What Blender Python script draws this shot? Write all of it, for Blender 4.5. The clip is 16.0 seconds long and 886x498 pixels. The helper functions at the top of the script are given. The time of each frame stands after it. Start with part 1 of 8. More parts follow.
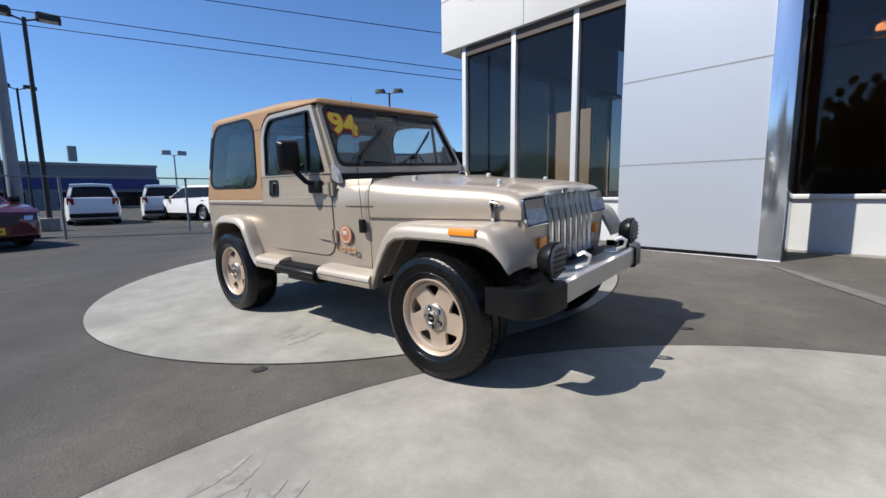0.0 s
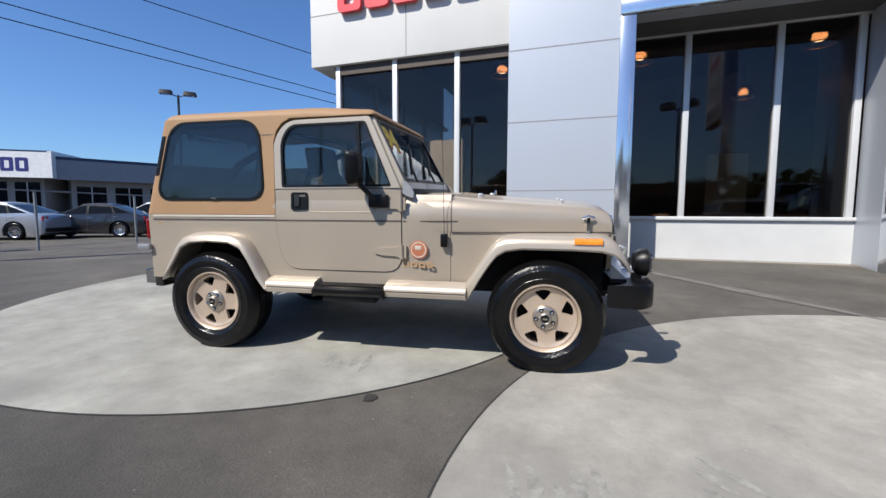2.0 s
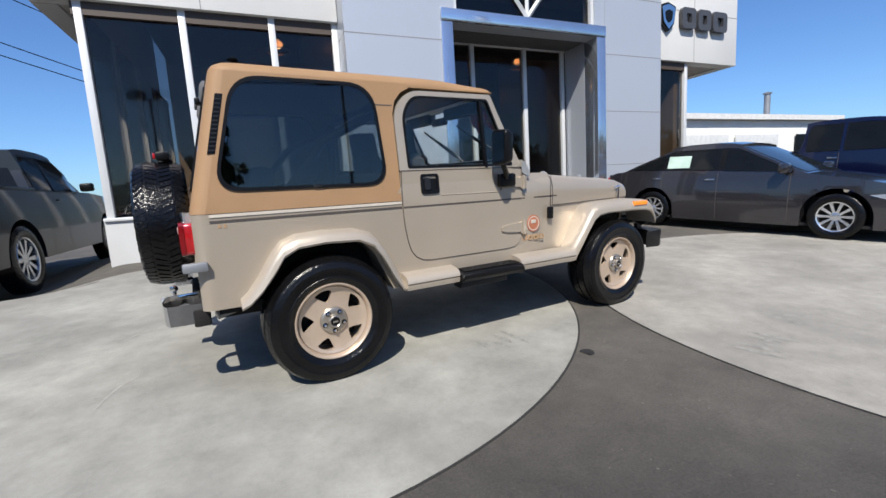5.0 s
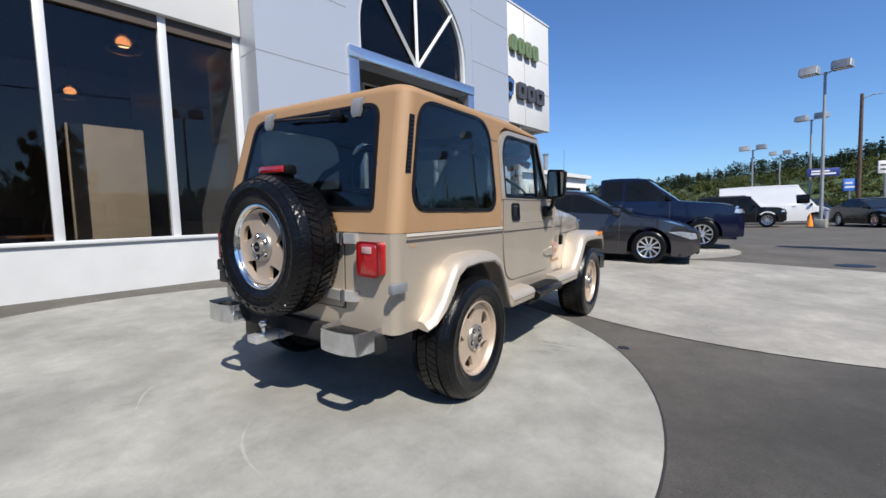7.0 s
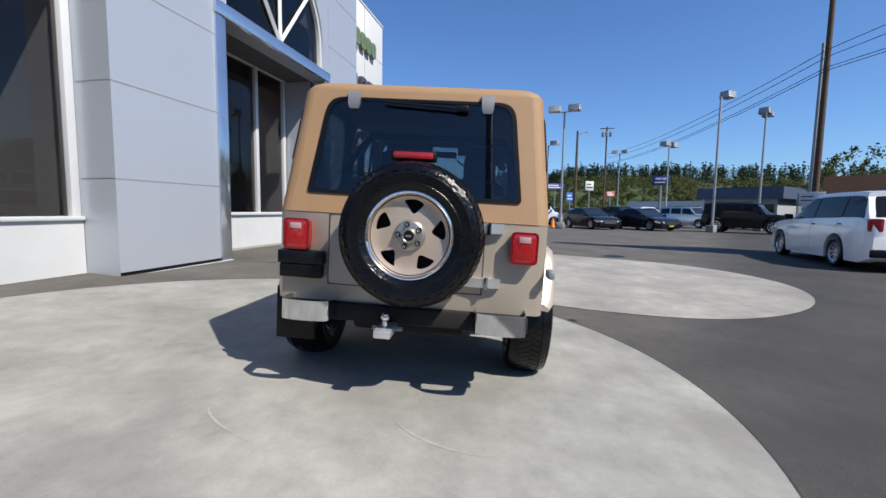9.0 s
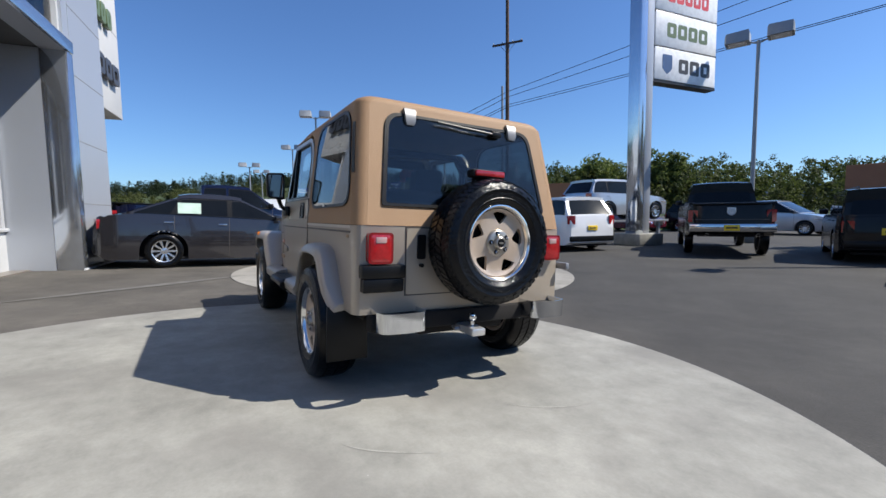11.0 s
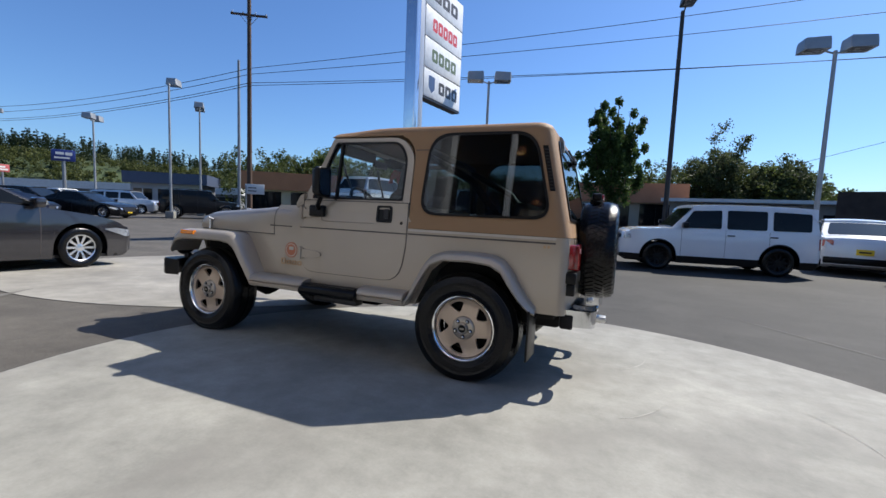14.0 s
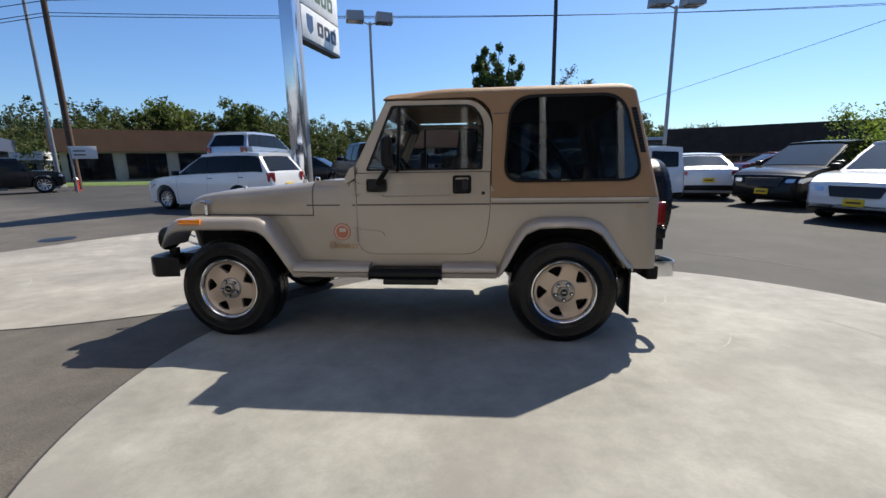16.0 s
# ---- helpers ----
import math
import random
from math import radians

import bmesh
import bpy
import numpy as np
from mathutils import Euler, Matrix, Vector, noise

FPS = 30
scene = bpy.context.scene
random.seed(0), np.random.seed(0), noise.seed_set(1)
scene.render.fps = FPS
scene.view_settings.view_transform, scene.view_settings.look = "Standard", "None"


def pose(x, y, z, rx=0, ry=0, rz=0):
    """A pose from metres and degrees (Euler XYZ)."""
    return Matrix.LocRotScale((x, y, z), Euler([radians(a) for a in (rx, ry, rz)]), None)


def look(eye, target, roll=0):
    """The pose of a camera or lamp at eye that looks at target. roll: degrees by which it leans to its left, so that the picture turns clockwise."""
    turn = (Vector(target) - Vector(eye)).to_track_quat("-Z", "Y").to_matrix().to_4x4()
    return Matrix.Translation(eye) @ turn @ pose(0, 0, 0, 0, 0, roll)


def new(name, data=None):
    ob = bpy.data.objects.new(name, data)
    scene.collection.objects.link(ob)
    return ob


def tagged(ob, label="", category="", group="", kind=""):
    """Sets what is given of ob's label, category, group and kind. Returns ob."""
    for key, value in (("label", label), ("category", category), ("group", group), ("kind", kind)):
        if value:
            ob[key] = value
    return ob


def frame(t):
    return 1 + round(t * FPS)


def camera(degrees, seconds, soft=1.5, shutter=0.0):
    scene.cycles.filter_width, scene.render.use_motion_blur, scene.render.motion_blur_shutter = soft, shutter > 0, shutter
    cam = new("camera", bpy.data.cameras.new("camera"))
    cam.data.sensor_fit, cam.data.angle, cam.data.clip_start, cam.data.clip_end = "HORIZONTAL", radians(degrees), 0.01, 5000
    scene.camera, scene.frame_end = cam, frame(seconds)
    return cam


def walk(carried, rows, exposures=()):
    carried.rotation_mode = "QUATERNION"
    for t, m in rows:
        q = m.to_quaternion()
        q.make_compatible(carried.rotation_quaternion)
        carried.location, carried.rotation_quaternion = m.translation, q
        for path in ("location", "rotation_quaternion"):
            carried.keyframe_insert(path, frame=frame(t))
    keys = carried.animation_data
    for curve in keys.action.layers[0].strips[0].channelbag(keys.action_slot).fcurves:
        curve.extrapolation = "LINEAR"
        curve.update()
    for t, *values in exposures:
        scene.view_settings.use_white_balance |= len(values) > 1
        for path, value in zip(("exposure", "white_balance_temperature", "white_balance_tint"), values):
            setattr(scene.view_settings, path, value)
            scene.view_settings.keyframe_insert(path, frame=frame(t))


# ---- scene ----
cam = camera(91.8, 16.0)

PATH = [
    (0, (2.701, -2.556, 0.993), (1.428, -1.035, 0.733), -0.7),
    (0.5, (2.358, -2.895, 0.98), (1.269, -1.233, 0.755), -1.1),
    (1, (1.987, -3.163, 0.962), (1.129, -1.364, 0.796), -0.1),
    (1.5, (1.561, -3.368, 0.974), (0.873, -1.497, 0.813), 0.7),
    (2, (1.109, -3.539, 0.968), (0.696, -1.59, 0.8), 0.2),
    (2.5, (0.582, -3.562, 0.973), (0.421, -1.572, 0.853), 0.9),
    (3, (0.098, -3.597, 0.963), (0.198, -1.605, 0.822), 0.2),
    (3.5, (-0.388, -3.539, 0.958), (-0.104, -1.566, 0.787), -0.1),
    (4, (-0.863, -3.42, 0.976), (-0.428, -1.472, 0.841), 1.5),
    (4.2, (-1.061, -3.398, 0.98), (-0.502, -1.485, 0.812), -0.4),
    (6.3, (-2.82, -2.481, 1.019), (-1.468, -1.014, 0.873), -1.0),
    (6.5, (-2.969, -2.366, 1.011), (-1.567, -0.942, 0.918), -1.9),
    (7, (-3.332, -2.071, 1.02), (-1.68, -0.954, 0.875), -1.9),
    (7.5, (-3.6, -1.652, 1.029), (-1.841, -0.713, 0.874), -1.5),
    (8, (-3.857, -1.258, 1.026), (-1.98, -0.579, 0.895), -2.0),
    (8.2, (-3.931, -1.106, 1.032), (-2.018, -0.542, 0.875), -1.5),
    (10.3, (-4.166, 0.807, 1.031), (-2.258, 0.219, 0.917), -0.0),
    (10.5, (-4.151, 0.99, 1.064), (-2.3, 0.243, 0.939), -0.7),
    (11, (-4.01, 1.411, 1.07), (-2.277, 0.426, 0.908), -0.7),
    (11.5, (-3.82, 1.822, 1.095), (-2.223, 0.624, 0.966), -0.9),
    (12, (-3.613, 2.227, 1.112), (-2.278, 0.75, 0.918), 2.3),
    (12.5, (-3.263, 2.585, 1.126), (-2.059, 1.003, 0.906), 2.0),
    (13, (-2.918, 2.905, 1.129), (-1.841, 1.23, 0.94), -0.4),
    (13.5, (-2.541, 3.193, 1.131), (-1.675, 1.402, 0.928), 1.5),
    (14, (-2.126, 3.414, 1.171), (-1.351, 1.58, 0.983), 2.3),
    (14.5, (-1.738, 3.622, 1.183), (-1.146, 1.728, 0.932), 1.3),
    (15, (-1.319, 3.717, 1.214), (-0.839, 1.795, 0.941), -0.7),
    (15.5, (-0.932, 3.754, 1.252), (-0.561, 1.811, 0.96), -0.6),
    (16, (-0.639, 3.648, 1.287), (-0.457, 1.699, 0.875), -1.0),
]
walk(cam, [(t, look(e, g, r)) for t, e, g, r in PATH], [(0, 0.56, 6500, 10), (14, 0.56, 6500, 10), (15, 0.56, 6580, 10), (16, 0.58, 6950, 10)])
# ---- light ----
SUN_TO = Vector((-0.375, -0.555, 0.743)).normalized()
sun = new("sun", bpy.data.lights.new("sun", "SUN"))
sun.data.energy, sun.data.angle, sun.data.color = 5.0, radians(0.53), (1.0, 0.95, 0.86)
sun.rotation_euler = SUN_TO.to_track_quat("Z", "Y").to_euler()
world = bpy.data.worlds.new("sky_world")
scene.world = world
world.use_nodes = True
wn = world.node_tree
sky = wn.nodes.new("ShaderNodeTexSky")
sky.sky_type, sky.sun_disc = "NISHITA", False
sky.sun_elevation = math.asin(SUN_TO.z)
sky.sun_rotation = math.atan2(SUN_TO.x, SUN_TO.y)
sky.air_density, sky.dust_density, sky.ozone_density = 1.0, 0.5, 1.8
cast_blue = wn.nodes.new("ShaderNodeMix")
cast_blue.data_type, cast_blue.blend_type = "RGBA", "MULTIPLY"
cast_blue.inputs[0].default_value, cast_blue.inputs[7].default_value = 1.0, (0.67, 0.96, 1.36, 1)
wn.links.new(sky.outputs[0], cast_blue.inputs[6])
wn.links.new(cast_blue.outputs[2], wn.nodes["Background"].inputs[0])
wn.nodes["Background"].inputs[1].default_value = 0.076

# ---- materials ----
MATS = {}


def mat(name, color, rough=0.5, metal=0.0, vary=0.12, scale=6.0, bump=0.0, bump_scale=60.0, coat=0.0, dark=None, random_tone=0.0, spec=0.5):
    """A surface with a coarse and a fine tone variation and a fine relief."""
    if name in MATS:
        return MATS[name]
    m = bpy.data.materials.new(name)
    m.use_nodes = True
    nt = m.node_tree
    b = nt.nodes["Principled BSDF"]
    b.inputs["Roughness"].default_value, b.inputs["Metallic"].default_value = rough, metal
    b.inputs["Coat Weight"].default_value, b.inputs["Coat Roughness"].default_value = coat, 0.04
    b.inputs["Specular IOR Level"].default_value = spec
    co = nt.nodes.new("ShaderNodeTexCoord")
    n1, n2 = nt.nodes.new("ShaderNodeTexNoise"), nt.nodes.new("ShaderNodeTexNoise")
    n1.inputs["Scale"].default_value, n1.inputs["Detail"].default_value = scale, 5
    n2.inputs["Scale"].default_value, n2.inputs["Detail"].default_value = bump_scale, 4
    for n in (n1, n2):
        nt.links.new(co.outputs["Object"], n.inputs["Vector"])
    add = nt.nodes.new("ShaderNodeMath")
    add.operation = "MULTIPLY_ADD"
    nt.links.new(n1.outputs[0], add.inputs[0])
    add.inputs[1].default_value = 0.7
    half = nt.nodes.new("ShaderNodeMath")
    half.operation = "MULTIPLY"
    nt.links.new(n2.outputs[0], half.inputs[0])
    half.inputs[1].default_value = 0.3
    nt.links.new(half.outputs[0], add.inputs[2])
    ramp = nt.nodes.new("ShaderNodeValToRGB")
    lo = dark or [c * (1 - vary) for c in color]
    hi = [min(1, c * (1 + vary)) for c in color]
    ramp.color_ramp.elements[0].position, ramp.color_ramp.elements[1].position = 0.32, 0.68
    ramp.color_ramp.elements[0].color, ramp.color_ramp.elements[1].color = (*lo, 1), (*hi, 1)
    nt.links.new(add.outputs[0], ramp.inputs[0])
    out = ramp.outputs[0]
    if random_tone:
        info = nt.nodes.new("ShaderNodeObjectInfo")
        mix = nt.nodes.new("ShaderNodeMix")
        mix.data_type, mix.blend_type = "RGBA", "MULTIPLY"
        mp = nt.nodes.new("ShaderNodeMapRange")
        mp.inputs[3].default_value, mp.inputs[4].default_value = 1 - random_tone, 1 + random_tone
        nt.links.new(info.outputs["Random"], mp.inputs[0])
        mix.inputs[0].default_value = 1
        nt.links.new(out, mix.inputs[6])
        nt.links.new(mp.outputs[0], mix.inputs[7])
        out = mix.outputs[2]
    nt.links.new(out, b.inputs["Base Color"])
    if bump:
        bp = nt.nodes.new("ShaderNodeBump")
        bp.inputs["Strength"].default_value, bp.inputs["Distance"].default_value = bump, 0.01
        nt.links.new(n2.outputs[0], bp.inputs["Height"])
        nt.links.new(bp.outputs[0], b.inputs["Normal"])
    MATS[name] = m
    return m


def glass(name, tint, facing=0.04, rough=0.0):
    """A thin pane: tinted see-through, with a clear reflection that grows at glancing angles."""
    m = bpy.data.materials.new(name)
    m.use_nodes = True
    nt = m.node_tree
    nt.nodes.remove(nt.nodes["Principled BSDF"])
    tr, gl, lw, mx = (nt.nodes.new("ShaderNode" + k) for k in ("BsdfTransparent", "BsdfGlossy", "LayerWeight", "MixShader"))
    tr.inputs[0].default_value = (*tint, 1)
    gl.inputs["Roughness"].default_value = rough
    lw.inputs[0].default_value = 0.5
    pw, mr = nt.nodes.new("ShaderNodeMath"), nt.nodes.new("ShaderNodeMapRange")
    pw.operation, pw.inputs[1].default_value = "POWER", 4.5
    mr.inputs[3].default_value, mr.inputs[4].default_value = facing, 0.9
    nt.links.new(lw.outputs["Facing"], pw.inputs[0])
    nt.links.new(pw.outputs[0], mr.inputs[0])
    nt.links.new(mr.outputs[0], mx.inputs[0])
    nt.links.new(tr.outputs[0], mx.inputs[1])
    nt.links.new(gl.outputs[0], mx.inputs[2])
    nt.links.new(mx.outputs[0], nt.nodes["Material Output"].inputs[0])
    MATS[name] = m
    return m


def glow(name, color, strength):
    m = bpy.data.materials.new(name)
    m.use_nodes = True
    b = m.node_tree.nodes["Principled BSDF"]
    b.inputs["Base Color"].default_value = (*color, 1)
    b.inputs["Emission Color"].default_value, b.inputs["Emission Strength"].default_value = (*color, 1), strength
    MATS[name] = m
    return m


def ground_mat(name, base, dark, grain, spot_scale, stain_lo, stain_hi, rough, bump, contrast=0.12, specks=0.80, patchy=0.2, apron_tint=None):
    """Asphalt or concrete: aggregate grain, broad patches and dark stains with a shape of their own."""
    m = bpy.data.materials.new(name)
    m.use_nodes = True
    nt = m.node_tree
    b = nt.nodes["Principled BSDF"]
    b.inputs["Roughness"].default_value = rough
    co = nt.nodes.new("ShaderNodeTexCoord")
    fine, patch, stain, speck, mottle = (nt.nodes.new("ShaderNodeTexNoise") for _ in range(5))
    mottle.inputs["Roughness"].default_value = 0.7
    for n, s, d in ((mottle, 5.0, 8), (fine, grain, 6), (patch, 0.9, 7), (stain, spot_scale, 6), (speck, 38.0, 2)):
        n.inputs["Scale"].default_value, n.inputs["Detail"].default_value = s, d
        nt.links.new(co.outputs["Object"], n.inputs["Vector"])
    stain.inputs["Distortion"].default_value = 0.6
    r1 = nt.nodes.new("ShaderNodeValToRGB")
    r1.color_ramp.elements[0].position, r1.color_ramp.elements[1].position = 0.3, 0.7
    r1.color_ramp.elements[0].color = (*[c * (1 - patchy) for c in base], 1)
    r1.color_ramp.elements[1].color = (*[c * (1 + patchy * 0.75) for c in base], 1)
    nt.links.new(patch.outputs[0], r1.inputs[0])
    r2 = nt.nodes.new("ShaderNodeValToRGB")
    r2.color_ramp.elements[0].position, r2.color_ramp.elements[1].position = 0.25, 0.75
    r2.color_ramp.elements[0].color, r2.color_ramp.elements[1].color = (1 - contrast,) * 3 + (1,), (1 + contrast * 0.7,) * 3 + (1,)
    nt.links.new(fine.outputs[0], r2.inputs[0])
    m1 = nt.nodes.new("ShaderNodeMix")
    m1.data_type, m1.blend_type = "RGBA", "MULTIPLY"
    m1.inputs[0].default_value = 1
    r5 = nt.nodes.new("ShaderNodeValToRGB")
    r5.color_ramp.elements[0].position, r5.color_ramp.elements[1].position = 0.32, 0.68
    r5.color_ramp.elements[0].color, r5.color_ramp.elements[1].color = (1 - patchy * 0.8,) * 3 + (1,), (1 + patchy * 0.5,) * 3 + (1,)
    nt.links.new(mottle.outputs[0], r5.inputs[0])
    m0 = nt.nodes.new("ShaderNodeMix")
    m0.data_type, m0.blend_type = "RGBA", "MULTIPLY"
    m0.inputs[0].default_value = 1
    nt.links.new(r1.outputs[0], m0.inputs[6])
    nt.links.new(r5.outputs[0], m0.inputs[7])
    nt.links.new(m0.outputs[2], m1.inputs[6])
    nt.links.new(r2.outputs[0], m1.inputs[7])
    r3 = nt.nodes.new("ShaderNodeValToRGB")
    r3.color_ramp.elements[0].position, r3.color_ramp.elements[1].position = stain_lo, stain_hi
    nt.links.new(stain.outputs[0], r3.inputs[0])
    m2 = nt.nodes.new("ShaderNodeMix")
    m2.data_type = "RGBA"
    nt.links.new(r3.outputs[0], m2.inputs[0])
    nt.links.new(m1.outputs[2], m2.inputs[6])
    m2.inputs[7].default_value = (*dark, 1)
    r4 = nt.nodes.new("ShaderNodeValToRGB")
    r4.color_ramp.elements[0].position, r4.color_ramp.elements[1].position = specks, specks + 0.05
    nt.links.new(speck.outputs[0], r4.inputs[0])
    m3 = nt.nodes.new("ShaderNodeMix")
    m3.data_type = "RGBA"
    nt.links.new(r4.outputs[0], m3.inputs[0])
    nt.links.new(m2.outputs[2], m3.inputs[6])
    m3.inputs[7].default_value = (*[min(0.8, c * 1.9) for c in base], 1)
    tone = m3.outputs[2]
    if apron_tint:
        # the tone grows paler and warmer across the apron towards the showroom
        sep, mp, apron_mix = nt.nodes.new("ShaderNodeSeparateXYZ"), nt.nodes.new("ShaderNodeMapRange"), nt.nodes.new("ShaderNodeMix")
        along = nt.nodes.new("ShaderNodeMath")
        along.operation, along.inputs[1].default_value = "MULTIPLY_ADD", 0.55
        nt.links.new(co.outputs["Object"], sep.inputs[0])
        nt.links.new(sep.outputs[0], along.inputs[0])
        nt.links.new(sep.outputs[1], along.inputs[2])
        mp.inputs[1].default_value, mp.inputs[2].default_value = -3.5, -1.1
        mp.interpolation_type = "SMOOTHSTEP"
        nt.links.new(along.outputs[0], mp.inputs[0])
        apron_mix.data_type, apron_mix.blend_type = "RGBA", "MULTIPLY"
        nt.links.new(mp.outputs[0], apron_mix.inputs[0])
        nt.links.new(tone, apron_mix.inputs[6])
        apron_mix.inputs[7].default_value = (*apron_tint, 1)
        tone = apron_mix.outputs[2]
    nt.links.new(tone, b.inputs["Base Color"])
    bp = nt.nodes.new("ShaderNodeBump")
    bp.inputs["Strength"].default_value, bp.inputs["Distance"].default_value = bump, 0.008
    nt.links.new(fine.outputs[0], bp.inputs["Height"])
    nt.links.new(bp.outputs[0], b.inputs["Normal"])
    MATS[name] = m
    return m


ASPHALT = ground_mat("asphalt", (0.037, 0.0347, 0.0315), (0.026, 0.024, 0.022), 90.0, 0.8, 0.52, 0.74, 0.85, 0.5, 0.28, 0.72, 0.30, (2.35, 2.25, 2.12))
CONCRETE = ground_mat("concrete", (0.258, 0.253, 0.227), (0.173, 0.165, 0.150), 70.0, 1.3, 0.50, 0.82, 0.8, 0.05, 0.06, 0.80, 0.26)
CONCRETE_WARM = ground_mat("warm_concrete", (0.266, 0.252, 0.224), (0.173, 0.165, 0.150), 70.0, 1.3, 0.50, 0.82, 0.8, 0.05, 0.06, 0.80, 0.26)
PANEL = mat("silver_panel", (0.405, 0.428, 0.469), 0.36, 0.35, 0.012, 0.5, 0.0, 30)
WHITE_PANEL = mat("white_panel", (0.574, 0.567, 0.553), 0.5, 0.0, 0.04, 1.2, 0.05, 60)
POLISHED = mat("polished_metal", (0.58, 0.62, 0.68), 0.13, 0.9, 0.05, 2.0, 0.03, 12)
MULLION = mat("white_aluminium", (0.517, 0.523, 0.531), 0.35, 0.1, 0.03, 3.0)
JOINT = mat("panel_joint", (0.22, 0.22, 0.225), 0.8)
BASEWALL = mat("white_base_wall", (0.46, 0.465, 0.465), 0.6, 0.0, 0.06, 2.5, 0.08, 80)
SHOP_GLASS = glass("shop_glass", (0.50, 0.48, 0.46), 0.036)
PAINT = mat("champagne_paint", (0.385, 0.328, 0.260), 0.38, 0.40, 0.035, 3.0, 0.02, 300, coat=0.5)
FLARE = mat("champagne_flare", (0.405, 0.350, 0.285), 0.40, 0.40, 0.04, 5.0, 0.03, 200, coat=0.15)
TOP_TAN = mat("tan_hardtop", (0.272, 0.160, 0.078), 0.62, 0.0, 0.06, 4.0, 0.25, 420)
RUBBER = mat("tyre_rubber", (0.0035, 0.0035, 0.004), 0.20, 0.0, 0.4, 14.0, 0.35, 70, spec=0.28)
BLACK = mat("black_plastic", (0.0045, 0.0045, 0.005), 0.34, 0.0, 0.25, 10.0, 0.1, 200, spec=0.24)
SATIN = mat("satin_black_steel", (0.012, 0.012, 0.014), 0.40, 0.2, 0.2, 8.0, 0.1, 120)
UNDER = mat("underbody", (0.005, 0.004, 0.004), 0.9, 0.0, 0.4, 6.0)
CHROME = mat("chrome", (0.64, 0.65, 0.66), 0.07, 1.0, 0.04, 5.0)
RIM_GOLD = mat("gold_alloy", (0.50, 0.395, 0.305), 0.36, 0.5, 0.05, 8.0)
RIM_LIP = mat("polished_lip", (0.84, 0.83, 0.81), 0.12, 1.0, 0.05, 8.0)
ALLOY = mat("bright_alloy", (0.66, 0.67, 0.69), 0.25, 0.9, 0.05, 8.0)
CAR_GLASS = glass("car_glass", (0.92, 0.945, 0.94), 0.035)
TINT_GLASS = glass("tinted_glass", (0.46, 0.50, 0.51), 0.062)
DARK_GLASS = mat("dark_car_glass", (0.006, 0.007, 0.008), 0.05, 0.0, 0.2, 3.0, spec=0.22)
SCREEN_GLASS = mat("car_screen_glass", (0.010, 0.013, 0.014), 0.06, 0.0, 0.2, 3.0, spec=0.9)
RED_LENS = mat("red_lens", (0.30, 0.008, 0.010), 0.15, 0.0, 0.2, 40.0, coat=1.0)
AMBER = mat("amber_lens", (0.85, 0.25, 0.015), 0.18, 0.0, 0.15, 40.0, coat=1.0)
CLEAR_LENS = mat("clear_lens", (0.60, 0.64, 0.70), 0.12, 0.7, 0.3, 30.0, coat=1.0)
CLOTH = mat("grey_cloth", (0.027, 0.027, 0.029), 0.9, 0.0, 0.25, 30.0, 0.3, 300)
STRIPE = mat("dark_stripe", (0.06, 0.05, 0.045), 0.5)
STRIPE_L = mat("pale_stripe", (0.468, 0.421, 0.359), 0.4)
YELLOW = mat("yellow_vinyl", (0.85, 0.56, 0.02), 0.5)
DECAL_RED = mat("red_vinyl", (0.50, 0.03, 0.02), 0.5)
BADGE_RED = mat("copper_badge", (0.42, 0.15, 0.08), 0.45, 0.2)
BADGE_TXT = mat("gold_badge", (0.42, 0.27, 0.15), 0.4, 0.3)
STEEL = mat("galvanised_steel", (0.234, 0.242, 0.257), 0.5, 0.5, 0.12, 4.0, 0.1, 40)

# ---- mesh helpers ----


def link(name, bm, m, parent=None, smooth=40):
    me = bpy.data.meshes.new(name)
    bmesh.ops.recalc_face_normals(bm, faces=bm.faces)
    bm.to_mesh(me)
    bm.free()
    me.materials.append(m)
    if smooth:
        me.polygons.foreach_set("use_smooth", [True] * len(me.polygons))
        me.set_sharp_from_angle(angle=radians(smooth))
    ob = new(name, me)
    if parent:
        ob.parent = parent
    return ob


def part(name, bm, m, parent, label="", smooth=40):
    return tagged(link(name, bm, m, parent, smooth), label)


def thing(name, label, category, m=None, group=""):
    """An Empty at the base of a thing, at the pose m."""
    ob = new(name)
    ob.empty_display_size = 0.2
    if m is not None:
        ob.matrix_basis = m
    return tagged(ob, label, category, group)


def box(bm, x0, x1, y0, y1, z0, z1, bevel=0.0, seg=2):
    vs = [bm.verts.new((x, y, z)) for x in (x0, x1) for y in (y0, y1) for z in (z0, z1)]
    fs = [bm.faces.new([vs[i] for i in q]) for q in ((0, 1, 3, 2), (4, 6, 7, 5), (0, 4, 5, 1), (2, 3, 7, 6), (0, 2, 6, 4), (1, 5, 7, 3))]
    if bevel:
        es = list({e for f in fs for e in f.edges})
        bmesh.ops.bevel(bm, geom=es, offset=bevel, segments=seg, affect="EDGES", profile=0.5)
    return bm


def boxb(*a, **k):
    return box(bmesh.new(), *a, **k)


def loft(bm, rings, close_ring=True, caps=True):
    """Skins a row of equal-length rings of points."""
    vr = [[bm.verts.new(p) for p in r] for r in rings]
    n = len(rings[0])
    for a, b in zip(vr, vr[1:]):
        for i in range(n if close_ring else n - 1):
            j = (i + 1) % n
            q = [a[i], a[j], b[j], b[i]]
            bm.faces.new(q)
    if caps and close_ring:
        bm.faces.new(vr[0])
        bm.faces.new(vr[-1])
    return bm


